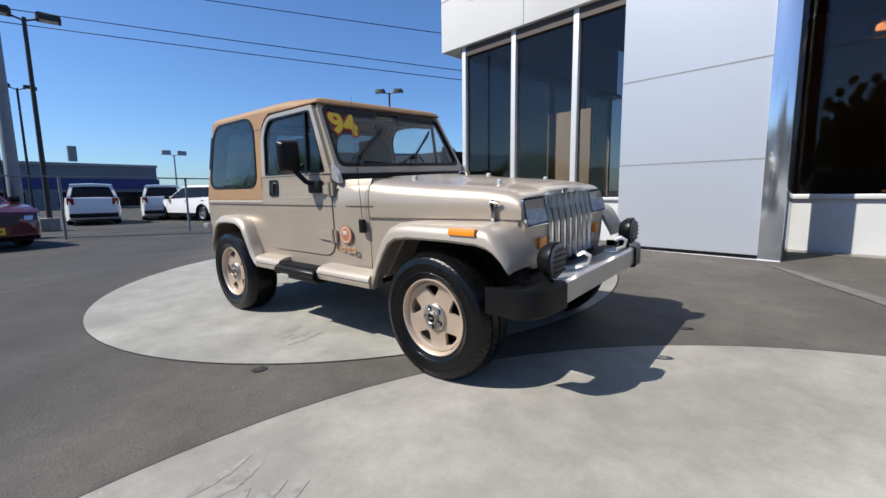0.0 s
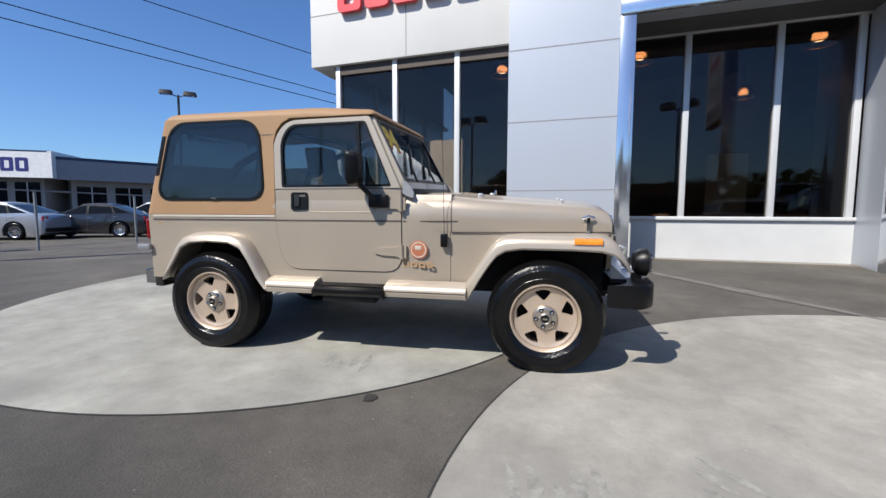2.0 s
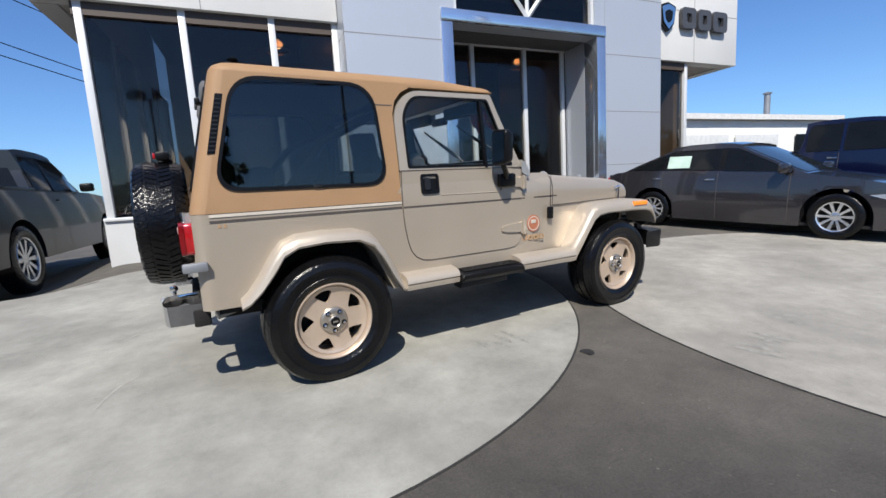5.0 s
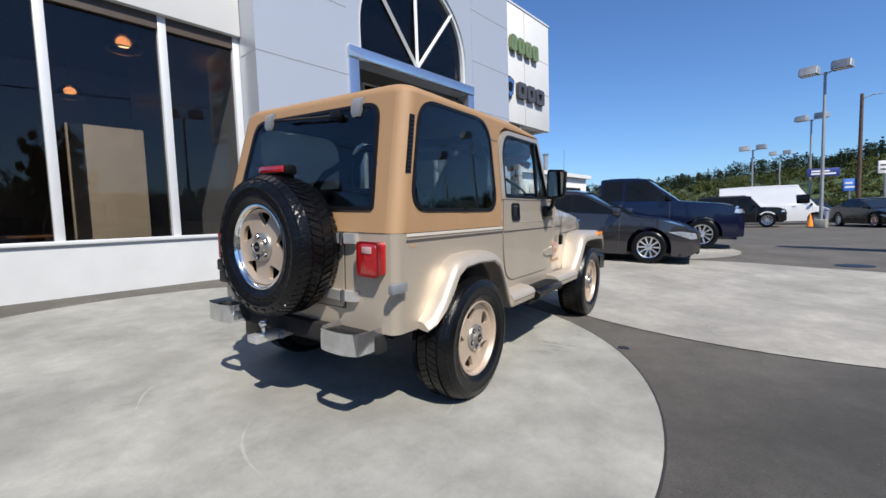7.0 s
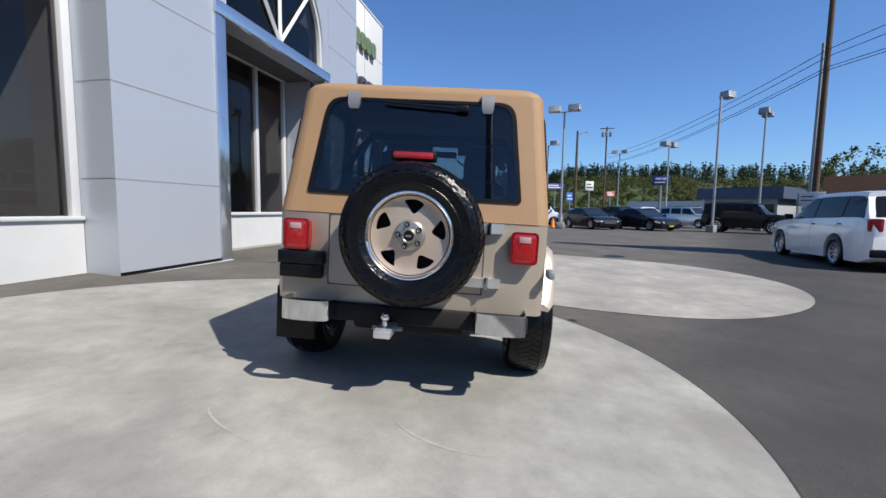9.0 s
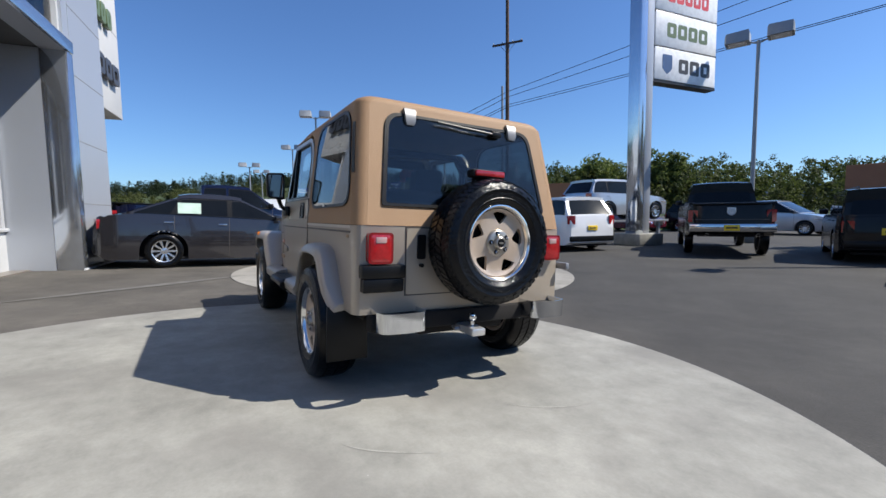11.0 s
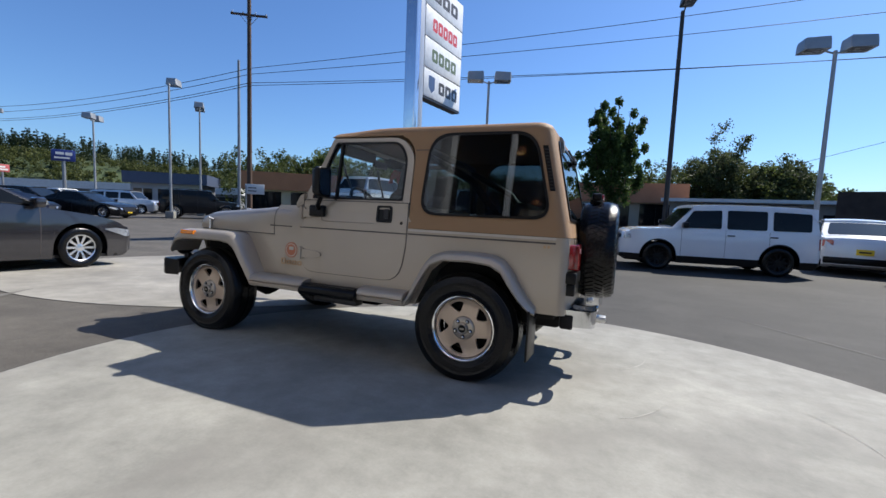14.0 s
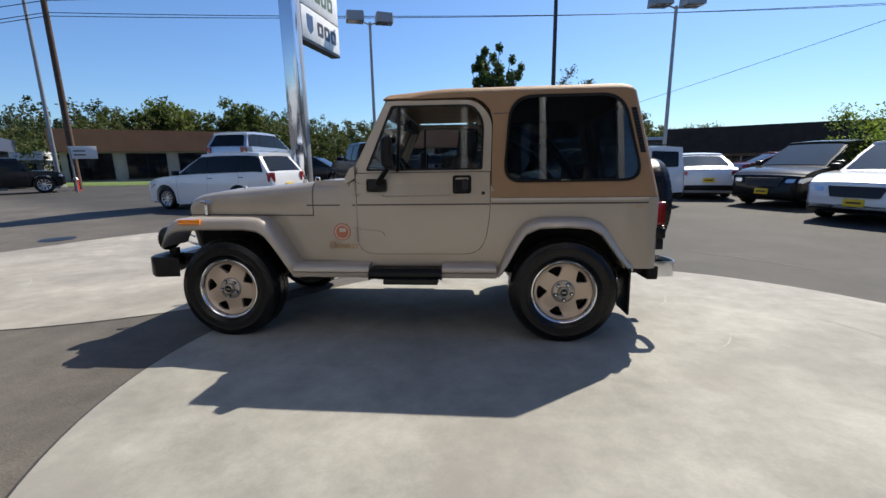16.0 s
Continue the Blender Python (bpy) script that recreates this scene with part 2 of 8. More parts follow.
def tube(bm, pts, r, n=8, r2=None, across=None):
    """A round bar along a row of points, from radius r to r2."""
    pts = [Vector(p) for p in pts]
    rings = []
    for i, p in enumerate(pts):
        d = (pts[min(i + 1, len(pts) - 1)] - pts[max(i - 1, 0)]).normalized()
        a = across or d.cross(Vector((0, 0, 1)) if abs(d.z) < 0.9 else Vector((1, 0, 0))).normalized()
        b = d.cross(a)
        rr = r if r2 is None else r + (r2 - r) * i / (len(pts) - 1)
        rings.append([p + (a * math.cos(k * math.tau / n) + b * math.sin(k * math.tau / n)) * rr for k in range(n)])
    return loft(bm, rings)


def lathe(bm, prof, centre=(0, 0, 0), axis="y", n=48, closed=False):
    """Turns a profile of (along the axis, radius) about an axis."""
    c = Vector(centre)
    rows = []
    for a, r in prof:
        ring = []
        for k in range(n):
            s, t = math.cos(k * math.tau / n) * r, math.sin(k * math.tau / n) * r
            ring.append(bm.verts.new(c + Vector({"y": (s, a, t), "x": (a, s, t), "z": (s, t, a)}[axis])))
        rows.append(ring)
    pairs = list(zip(rows, rows[1:])) + ([(rows[-1], rows[0])] if closed else [])
    for p, q in pairs:
        for k in range(n):
            j = (k + 1) % n
            bm.faces.new([p[k], p[j], q[j], q[k]])
    if not closed:
        if prof[0][1] > 1e-4:
            bm.faces.new(rows[0])
        if prof[-1][1] > 1e-4:
            bm.faces.new(rows[-1])
    return bm


def cast(poly, c, ang):
    """Where a ray from c at ang leaves the polygon."""
    d = (math.cos(ang), math.sin(ang))
    best = None
    for (x1, y1), (x2, y2) in zip(poly, poly[1:] + poly[:1]):
        ex, ey = x2 - x1, y2 - y1
        det = d[0] * -ey + d[1] * ex
        if abs(det) < 1e-12:
            continue
        t = ((x1 - c[0]) * -ey + (y1 - c[1]) * ex) / det
        s = (d[0] * (y1 - c[1]) - d[1] * (x1 - c[0])) / det
        if t > 1e-9 and -1e-6 <= s <= 1 + 1e-6 and (best is None or t < best):
            best = t
    best = best or 0.01
    return c[0] + d[0] * best, c[1] + d[1] * best


def rounded(poly, r, n=4):
    """A polygon with rounded corners; r is one radius or one for each corner."""
    out = []
    m = len(poly)
    for i in range(m):
        rr = r[i] if isinstance(r, (list, tuple)) else r
        p0, p, p2 = Vector(poly[i - 1]), Vector(poly[i]), Vector(poly[(i + 1) % m])
        a, b = (p0 - p), (p2 - p)
        k = min(rr, a.length * 0.48, b.length * 0.48)
        if k < 1e-4:
            out.append(tuple(p))
            continue
        a, b = p + a.normalized() * k, p + b.normalized() * k
        for j in range(n + 1):
            t = j / n
            out.append(tuple((1 - t) ** 2 * a + 2 * t * (1 - t) * p + t * t * b))
    return out


def centroid(poly):
    return sum(p[0] for p in poly) / len(poly), sum(p[1] for p in poly) / len(poly)


def angles_of(c, *polys):
    s = {round(math.atan2(p[1] - c[1], p[0] - c[0]), 4) for q in polys for p in q} | {round(-math.pi + k * math.tau / 48, 4) for k in range(48)}
    return sorted(s)


def ring_panel(bm, outer, inner, f, thick):
    """A frame between two outlines on the surface f(a, b, offset)."""
    c = centroid(inner)
    an = angles_of(c, outer, inner)
    o, i = [cast(outer, c, a) for a in an], [cast(inner, c, a) for a in an]
    mid = [((p[0] + q[0]) / 2, (p[1] + q[1]) / 2) for p, q in zip(o, i)]
    rows = [[bm.verts.new(f(*p, t)) for p in r] for r, t in ((o, 0), (mid, 0), (i, 0), (i, -thick), (mid, -thick), (o, -thick))]
    n = len(an)
    for a, b in zip(rows, rows[1:] + rows[:1]):
        for k in range(n):
            bm.faces.new([a[k], a[(k + 1) % n], b[(k + 1) % n], b[k]])
    return bm


def plate(bm, outline, f, thick, rings=(1, 0.7, 0.4)):
    """A filled panel with an outline on the surface f(a, b, offset)."""
    c = centroid(outline)
    an = angles_of(c, outline)
    o = [cast(outline, c, a) for a in an]
    n = len(an)
    rows = []
    for off, order in ((0, rings[::-1]), (-thick, rings)):
        for s in order:
            rows.append([bm.verts.new(f(c[0] + (p[0] - c[0]) * s, c[1] + (p[1] - c[1]) * s, off)) for p in o])
    for a, b in zip(rows, rows[1:]):
        for k in range(n):
            bm.faces.new([a[k], a[(k + 1) % n], b[(k + 1) % n], b[k]])
    for row, off in ((rows[0], 0), (rows[-1], -thick)):
        v = bm.verts.new(f(c[0], c[1], off))
        for k in range(n):
            bm.faces.new([row[k], row[(k + 1) % n], v])
    return bm


def lerp(x, pts):
    """Piecewise linear through (x, value) pairs."""
    return float(np.interp(x, [p[0] for p in pts], [p[1] for p in pts]))


def smoothstep(a, b, x):
    t = min(1, max(0, (x - a) / (b - a)))
    return t * t * (3 - 2 * t)


def hull(bm, xs, zb, zt, yh, nz=8, ny=6, crown=0.0, y_off=0.0):
    """A closed body over stations xs: bottom zb(x), top zt(x), half width yh(x, z), with a crowned top."""
    rows = []
    for x in xs:
        b, t = zb(x), zt(x)
        side = [(yh(x, b + (t - b) * k / nz), b + (t - b) * k / nz) for k in range(nz + 1)]
        w = side[-1][0]
        ring = [(x, y_off + y, z) for y, z in side]
        ring += [(x, y_off + w * (1 - 2 * k / ny), t + crown * (1 - (1 - 2 * k / ny) ** 2)) for k in range(1, ny)]
        ring += [(x, y_off - y, z) for y, z in side[::-1]]
        ring += [(x, y_off - side[0][0] * (1 - 2 * k / ny), b) for k in range(1, ny)]
        rows.append(ring)
    return loft(bm, rows)


# ---- ground ----
SLOPE = math.tan(radians(2.6))


def soft_clamp(v, lo, hi, k=0.03):
    return lo + k * math.log1p(math.exp((v - lo) / k)) if v < (lo + hi) / 2 else hi - k * math.log1p(math.exp((hi - v) / k))


def gz(x, y):
    """Height of the ground: an apron that rises to the showroom, flat lots round it."""
    w = smoothstep(-7.5, -4.0, x)
    w += (smoothstep(-4.2, -2.6, x) - w) * 0.75 * smoothstep(2.8, 3.8, y)
    w *= 1 - smoothstep(13.0, 18.0, x)
    return -0.15 + (soft_clamp(y * SLOPE, -0.15, 0.20, 0.008) + 0.15) * w


def graded(lo, hi, step, far):
    a = list(np.arange(lo, hi + 1e-6, step))
    left, right, s = [], [], step
    while abs(a[0] - sum(left)) < far:
        s *= 1.5
        left.append(s)
        right.append(s)
    neg = [lo - sum(left[: i + 1]) for i in range(len(left))][::-1]
    return neg + a + [hi + sum(right[: i + 1]) for i in range(len(right))]


def build_ground():
    xs, ys = graded(-14, 20, 0.4, 900), graded(-8, 8, 0.4, 900)
    me = bpy.data.meshes.new("ground")
    n = len(ys)
    verts = [(x, y, gz(x, y)) for x in xs for y in ys]
    faces = [(i * n + j, (i + 1) * n + j, (i + 1) * n + j + 1, i * n + j + 1) for i in range(len(xs) - 1) for j in range(n - 1)]
    me.from_pydata(verts, [], faces)
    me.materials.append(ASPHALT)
    tagged(new("ground", me), "grey worn asphalt car lot with stains", "asphalt ground", kind="structure")


def disc(name, cx, cy, r, label, m):
    bm = bmesh.new()
    rows = []
    for k in range(1, 15):
        rr = r * k / 14
        rows.append([(cx + rr * math.cos(a * math.tau / 120), cy + rr * math.sin(a * math.tau / 120)) for a in range(120)])
    vr = [[bm.verts.new((x, y, gz(x, y) + 0.005)) for x, y in row] for row in rows]
    vr.append([bm.verts.new((v.co.x, v.co.y, v.co.z - 0.03)) for v in vr[-1]])
    for a, b in zip(vr, vr[1:]):
        for k in range(120):
            bm.faces.new([a[k], a[(k + 1) % 120], b[(k + 1) % 120], b[k]])
    c = bm.verts.new((cx, cy, gz(cx, cy) + 0.005))
    for k in range(120):
        bm.faces.new([vr[0][k], vr[0][(k + 1) % 120], c])
    tagged(link(name, bm, m), label, "concrete pad", "round display pads", "structure")
    bm = bmesh.new()
    ring = [[bm.verts.new((cx + q * math.cos(a * math.tau / 120), cy + q * math.sin(a * math.tau / 120), gz(cx + q * math.cos(a * math.tau / 120), cy + q * math.sin(a * math.tau / 120)) + 0.004)) for a in range(120)] for q in (r + 0.001, r + 0.013)]
    for k in range(120):
        bm.faces.new([ring[0][k], ring[0][(k + 1) % 120], ring[1][(k + 1) % 120], ring[1][k]])
    tagged(link("trim", bm, mat("tar_joint", (0.022, 0.021, 0.020), 0.7)), "dark expansion joint round a concrete pad", "expansion joint", kind="structure")


build_ground()
disc("pavement", -1.50, 1.076, 2.915, "round pale concrete display pad with faint scuffs", CONCRETE)
disc("pavement", 4.04, -2.33, 3.30, "round pale concrete display pad in asphalt", CONCRETE_WARM)
disc("pavement", 9.72, 0.85, 3.12, "round pale concrete display pad under parked cars", CONCRETE_WARM)

# ---- showroom ----
WALL = Matrix.Translation((0.64, 3.874, 0)) @ Matrix.Rotation(math.atan2(-0.1206, 0.9927), 4, "Z")


def wall_box(name, u0, u1, d0, d1, z0, z1, m, label="", category="", bevel=0.0, parent=None):
    ob = link(name, boxb(u0, u1, d0, d1, z0, z1, bevel=bevel), m, parent, smooth=30)
    if parent is None:
        ob.matrix_basis = WALL
        tagged(ob, label, category, kind="structure")
    return ob


def build_showroom():
    # entrance tower: jambs, head and flanks round the doorway and the arched window
    arch_c, arch_r, arch_b = (3.58, 4.62), 1.60, 4.17
    arch = [(1.98, arch_b), (5.18, arch_b)] + [(arch_c[0] + arch_r * math.cos(a), arch_c[1] + arch_r * math.sin(a)) for a in np.linspace(0, math.pi, 25)]
    tower = thing("wall_tower", "silver metal panel entrance tower with arched window", "facade", WALL)
    tagged(tower, kind="structure")
    part("panel", boxb(0, 1.70, 0, 0.35, 0.0, 9.0), PANEL, tower)
    part("panel", boxb(5.43, 7.05, 0, 0.35, 0.0, 9.0), PANEL, tower)
    part("side_wall", boxb(0.003, 0.30, 0.352, 6.5, 0.0, 9.0), PANEL, tower)
    part("side_wall", boxb(6.75, 7.047, 0.352, 6.5, 0.0, 9.0), PANEL, tower)
    f = lambda a, b, o: Vector((a, -o, b))
    bm = ring_panel(bmesh.new(), [(1.703, 3.95), (5.427, 3.95), (5.427, 8.998), (1.703, 8.998)], arch, lambda a, b, o: Vector((a, 0.006 - o, b)), 0.34)
    part("arch_panel", bm, PANEL, tower)
    # polished surround of the doorway
    for u0, u1 in ((1.703, 1.93), (5.20, 5.427)):
        part("door_surround", boxb(u0, u1, -0.03, 0.36, 0.0, 3.948, bevel=0.012), POLISHED, tower)
    part("door_head", boxb(1.703, 5.427, -0.05, 0.34, 3.952, 4.165, bevel=0.015), POLISHED, tower)
    # arched window: frame, bars and panes
    win = tagged(part("arched_window", ring_panel(bmesh.new(), arch, [(arch_c[0] + (p[0] - arch_c[0]) * 0.955, arch_c[1] + (p[1] - arch_c[1]) * 0.955 - 0.0) for p in arch], lambda a, b, o: Vector((a, 0.05 - o, b)), 0.10), MULLION, tower), "white arched window frame")
    part("pane", plate(bmesh.new(), arch, lambda a, b, o: Vector((a, 0.12 - o, b)), 0.01), SHOP_GLASS, win)
    for ang in (90, 50, 130):
        a = radians(ang)
        reach = cast(arch, (3.58, 4.25), a)
        part("glazing_bar", tube(bmesh.new(), [(3.58, 0.08, 4.20), (reach[0], 0.08, reach[1])], 0.045, 4), MULLION, win)
    # joints of the metal panels
    for u0, u1 in ((0.0, 1.70), (5.43, 7.05)):
        for z in (1.34, 2.47, 3.63, 4.8, 6.0, 7.2):
            part("joint", boxb(u0, u1, -0.003, 0.002, z - 0.008, z + 0.008), JOINT, tower, smooth=0)
    for z in (1.34, 2.47, 3.63):
        part("joint", boxb(0.0, 0.003, 0.01, 0.5, z - 0.008, z + 0.008), JOINT, tower, smooth=0)
        part("joint", boxb(7.047, 7.05, 0.01, 0.5, z - 0.008, z + 0.008), JOINT, tower, smooth=0)
    # entrance bay behind the opening
    bay = thing("window_entrance", "recessed dark glazed entrance bay with white mullions", "shop window", WALL)
    tagged(bay, kind="structure")
    part("low_wall", boxb(1.70, 5.9, 1.00, 1.16, 0.1, 0.86), BASEWALL, bay)
    part("sill", boxb(1.70, 5.9, 0.95, 1.18, 0.86, 0.92, bevel=0.01), MULLION, bay)
    for u in (1.66, 2.82, 4.10, 5.12):
        part("mullion", boxb(u - 0.045, u + 0.045, 0.98, 1.12, 0.92, 4.02, bevel=0.006), MULLION, bay)
    part("transom", boxb(1.70, 5.9, 0.985, 1.115, 3.94, 4.02, bevel=0.006), MULLION, bay)
    for a, b in ((1.70, 2.775), (2.865, 4.055), (4.145, 5.075), (5.165, 5.9)):
        part("pane", boxb(a, b, 1.04, 1.055, 0.92, 4.02), SHOP_GLASS, bay, smooth=0)
    part("jamb", boxb(5.20, 5.42, 0.365, 1.0, 0.0, 3.95), PANEL, bay)
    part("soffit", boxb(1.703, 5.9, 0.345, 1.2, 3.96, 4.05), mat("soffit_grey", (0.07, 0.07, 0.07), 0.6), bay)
    # wings: fascia, windows, low wall
    for name, u0, u1, z0, w0, w1, us in (("wall_wing_1", -4.17, -0.004, 3.93, -3.68, -0.004, (-3.6, -2.33, -1.06, -0.05)), ("wall_wing_2", 7.054, 10.3, 3.77, 7.054, 8.6, (7.1, 8.55))):
        wing = thing(name, "white panel showroom fascia over tall dark windows", "facade", WALL)
        tagged(wing, kind="structure")
        top = 7.17
        part("fascia", boxb(u0, u1, 0.45, 0.75, z0, top, bevel=0.01), WHITE_PANEL, wing)
        part("end_fascia", boxb(u0 + 0.002 if u0 < 0 else u1 - 0.302, u0 + 0.302 if u0 < 0 else u1 - 0.002, 0.752, 8.0, z0, top), WHITE_PANEL, wing)
        part("soffit", boxb(u0 + 0.304 if u0 < 0 else w1, w0 if u0 < 0 else u1 - 0.304, 0.752, 8.0, z0 + 0.02, z0 + 0.10), mat("soffit_beige", (0.45, 0.43, 0.40), 0.7), wing)
        part("parapet_cap", boxb(u0 - 0.02, u1 + (0.02 if u0 > 0 else 0), 0.43, 0.78, top + 0.002, top + 0.06), MULLION, wing)
        for z in (4.93, 5.95):
            part("joint", boxb(u0, u1, 0.446, 0.452, z - 0.007, z + 0.007), JOINT, wing, smooth=0)
        part("joint", boxb((u0 + u1) / 2 + 0.03, (u0 + u1) / 2 + 0.044, 0.446, 0.452, z0 + 0.01, top - 0.01), JOINT, wing, smooth=0)
        part("low_wall", boxb(w0, w1, 0.50, 0.70, -0.2, 0.84), BASEWALL, wing)
        part("sill", boxb(w0, w1, 0.46, 0.72, 0.84, 0.89, bevel=0.01), MULLION, wing)
        for u in us:
            part("mullion", boxb(u - 0.05, u + 0.05, 0.53, 0.67, 0.89, z0 + 0.01, bevel=0.006), MULLION, wing)
        for a, b in zip(us, us[1:]):
            part("pane", boxb(a + 0.05, b - 0.05, 0.60, 0.612, 0.89, z0 + 0.01), SHOP_GLASS, wing, smooth=0)
        part("header", boxb(w0, w1, 0.54, 0.66, z0 - 0.18, z0 + 0.012), mat("header_brown", (0.05, 0.035, 0.026), 0.6), wing)
        if u0 < 0:
            part("end_mullion", boxb(w0 + 0.002, w0 + 0.10, 0.702, 7.0, -0.2, 0.838), BASEWALL, wing)
            for k in range(4):
                part("side_mullion", boxb(w0, w0 + 0.1, 2.2 + k * 1.6, 2.3 + k * 1.6, 0.84, z0), MULLION, wing)
            part("side_pane", boxb(w0 + 0.04, w0 + 0.052, 0.67, 7.0, 0.84, z0 + 0.01), SHOP_GLASS, wing, smooth=0)
    # raised sign shapes on the fascias
    def sign_shapes(name, label, cells, z0, z1, d, m, h=0.12):
        s = thing(name, label, "sign", WALL)
        for a, b in cells:
            part("sign_shape", ring_panel(bmesh.new(), rounded([(a, z0), (b, z0), (b, z1), (a, z1)], 0.10), rounded([(a + 0.15, z0 + 0.13), (b - 0.15, z0 + 0.13), (b - 0.15, z1 - 0.13), (a + 0.15, z1 - 0.13)], 0.03), lambda p, q, o: Vector((p, d - h - o, q)), h - 0.03), m, s)
            part("stand_off", boxb((a + b) / 2 - 0.02, (a + b) / 2 + 0.02, d - 0.05, d + 0.01, z0 + 0.02, z0 + 0.10), BLACK, s)
    sign_shapes("fascia_sign", "row of five raised red sign shapes on fascia", [(-3.46, -2.95), (-2.86, -2.36), (-2.28, -1.77), (-1.68, -1.20), (-1.10, -0.64)], 4.87, 5.40, 0.45, mat("sign_red", (0.62, 0.05, 0.06), 0.4))
    sign_shapes("fascia_sign", "row of raised green sign shapes on fascia", [(7.80, 8.12), (8.2, 8.55), (8.62, 8.97), (9.05, 9.40)], 5.80, 6.25, 0.45, mat("sign_green", (0.12, 0.165, 0.075), 0.4))
    sign_shapes("fascia_sign", "row of raised black sign shapes on fascia", [(8.15, 8.62), (8.70, 9.15), (9.23, 9.75)], 4.50, 4.97, 0.45, mat("sign_black", (0.05, 0.05, 0.055), 0.4))
    sh = thing("fascia_sign", "plain silver shield raised on fascia", "sign", WALL)
    for k_, off, m in ((1.0, 0.08, BLACK), (0.84, 0.105, CHROME), (0.45, 0.12, BLACK)):
        part("sign_shape", plate(bmesh.new(), rounded([(7.72 + 0.26 * k_ * a, 4.72 + 0.34 * k_ * b) for a, b in ((-0.75, -0.45), (0, -1), (0.75, -0.45), (1, 0.7), (0, 0.95), (-1, 0.7))], 0.04), lambda p, q, o: Vector((p, 0.45 - off - o, q)), 0.07), m, sh)
    # plinth strips at the foot of the tower
    for u0, u1 in ((0.0, 1.93), (5.20, 7.05)):
        part("plinth_gap", boxb(u0, u1, -0.012, 0.0, 0.10, 0.215), BLACK, tower, smooth=0)
        part("plinth_strip", boxb(u0, u1, -0.05, -0.013, 0.10, 0.172, bevel=0.006), MULLION, tower)
    # shell of the showroom
    wall_box("floor", -3.58, 8.5, 0.72, 9.0, 0.16, 0.20, mat("tile_floor", (0.156, 0.133, 0.109), 0.3, 0, 0.1, 2.0), "dark tiled showroom floor", "floor")
    wall_box("wall_back", -3.7, 8.6, 8.6, 8.8, 0.2, 6.85, mat("brown_wall", (0.20, 0.15, 0.11), 0.8), "brown showroom back wall", "wall")
    wall_box("wall_east", 8.4, 8.6, 0.76, 8.595, 0.2, 5.29, mat("brown_wall", (0.2, 0.15, 0.11)), "brown showroom side wall", "wall")
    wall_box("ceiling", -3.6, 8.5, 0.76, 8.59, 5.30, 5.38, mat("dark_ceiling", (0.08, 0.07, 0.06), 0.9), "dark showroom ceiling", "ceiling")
    wall_box("roof", -4.1, 10.25, 0.76, 8.9, 6.9, 7.0, mat("roof_grey", (0.3, 0.3, 0.3), 0.9), "flat grey showroom roof", "roof")
    wall_box("roof", 0.1, 6.95, 0.36, 6.4, 8.8, 8.9, mat("roof_grey", (0.3, 0.3, 0.3), 0.9), "flat grey tower roof", "roof")
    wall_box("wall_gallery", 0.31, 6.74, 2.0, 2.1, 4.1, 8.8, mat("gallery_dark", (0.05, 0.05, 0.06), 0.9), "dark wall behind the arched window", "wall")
    # pendant lamps: ribbed glass bells with a warm bulb under the crown
    lampm, bell = glow("warm_bulb", (1.0, 0.62, 0.32), 6.0), glass("lamp_bell_glass", (0.72, 0.58, 0.48), 0.10, 0.15)
    brass = mat("lamp_brass", (0.30, 0.18, 0.09), 0.35, 0.6)
    for u, d, z in ((-0.8, 3.45, 4.45), (2.3, 3.5, 4.45), (5.46, 3.25, 4.38), (-0.95, 7.75, 4.45), (2.2, 7.8, 4.47), (5.52, 7.9, 4.52)):
        p = thing("pendant_lamp", "glass bell pendant lamp with warm bulb", "pendant lamp", WALL @ Matrix.Translation((u, d, z - 0.12)), "showroom pendant lamps")
        part("shade", lathe(bmesh.new(), [(0.0, 0.27), (0.06, 0.262), (0.12, 0.24), (0.19, 0.20), (0.25, 0.14), (0.29, 0.06), (0.28, 0.055), (0.24, 0.132), (0.18, 0.192), (0.11, 0.232), (0.0, 0.262)], axis="z", n=24, closed=True), bell, p)
        part("rim", lathe(bmesh.new(), [(-0.012, 0.262), (-0.012, 0.276), (0.010, 0.276), (0.010, 0.262)], axis="z", n=24, closed=True), brass, p)
        part("bulb", lathe(bmesh.new(), [(0.06, 0.01), (0.075, 0.09), (0.13, 0.13), (0.19, 0.115), (0.235, 0.06), (0.24, 0.01)], axis="z", n=16), lampm, p)
        part("cap", lathe(bmesh.new(), [(0.27, 0.01), (0.275, 0.075), (0.33, 0.06), (0.36, 0.02), (0.365, 0.001)], axis="z", n=16), brass, p)
        part("cord", tube(bmesh.new(), [(0, 0, 0.35), (0, 0, 5.30 - z + 0.12)], 0.008, 5), BLACK, p)
    # upright display boards inside
    for u, d in ((-1.62, 1.35), (4.6, 5.5)):
        p = thing("display_board", "tall beige display board inside the showroom", "display board", WALL @ Matrix.Translation((u, d, 0.2)))
        part("board", boxb(-0.45, 0.45, -0.04, 0.04, 0.05, 2.28, bevel=0.01), mat("board_beige", (0.52, 0.46, 0.38), 0.7), p)
        part("foot", boxb(-0.5, 0.5, -0.2, 0.2, 0, 0.05, bevel=0.01), BLACK, p)
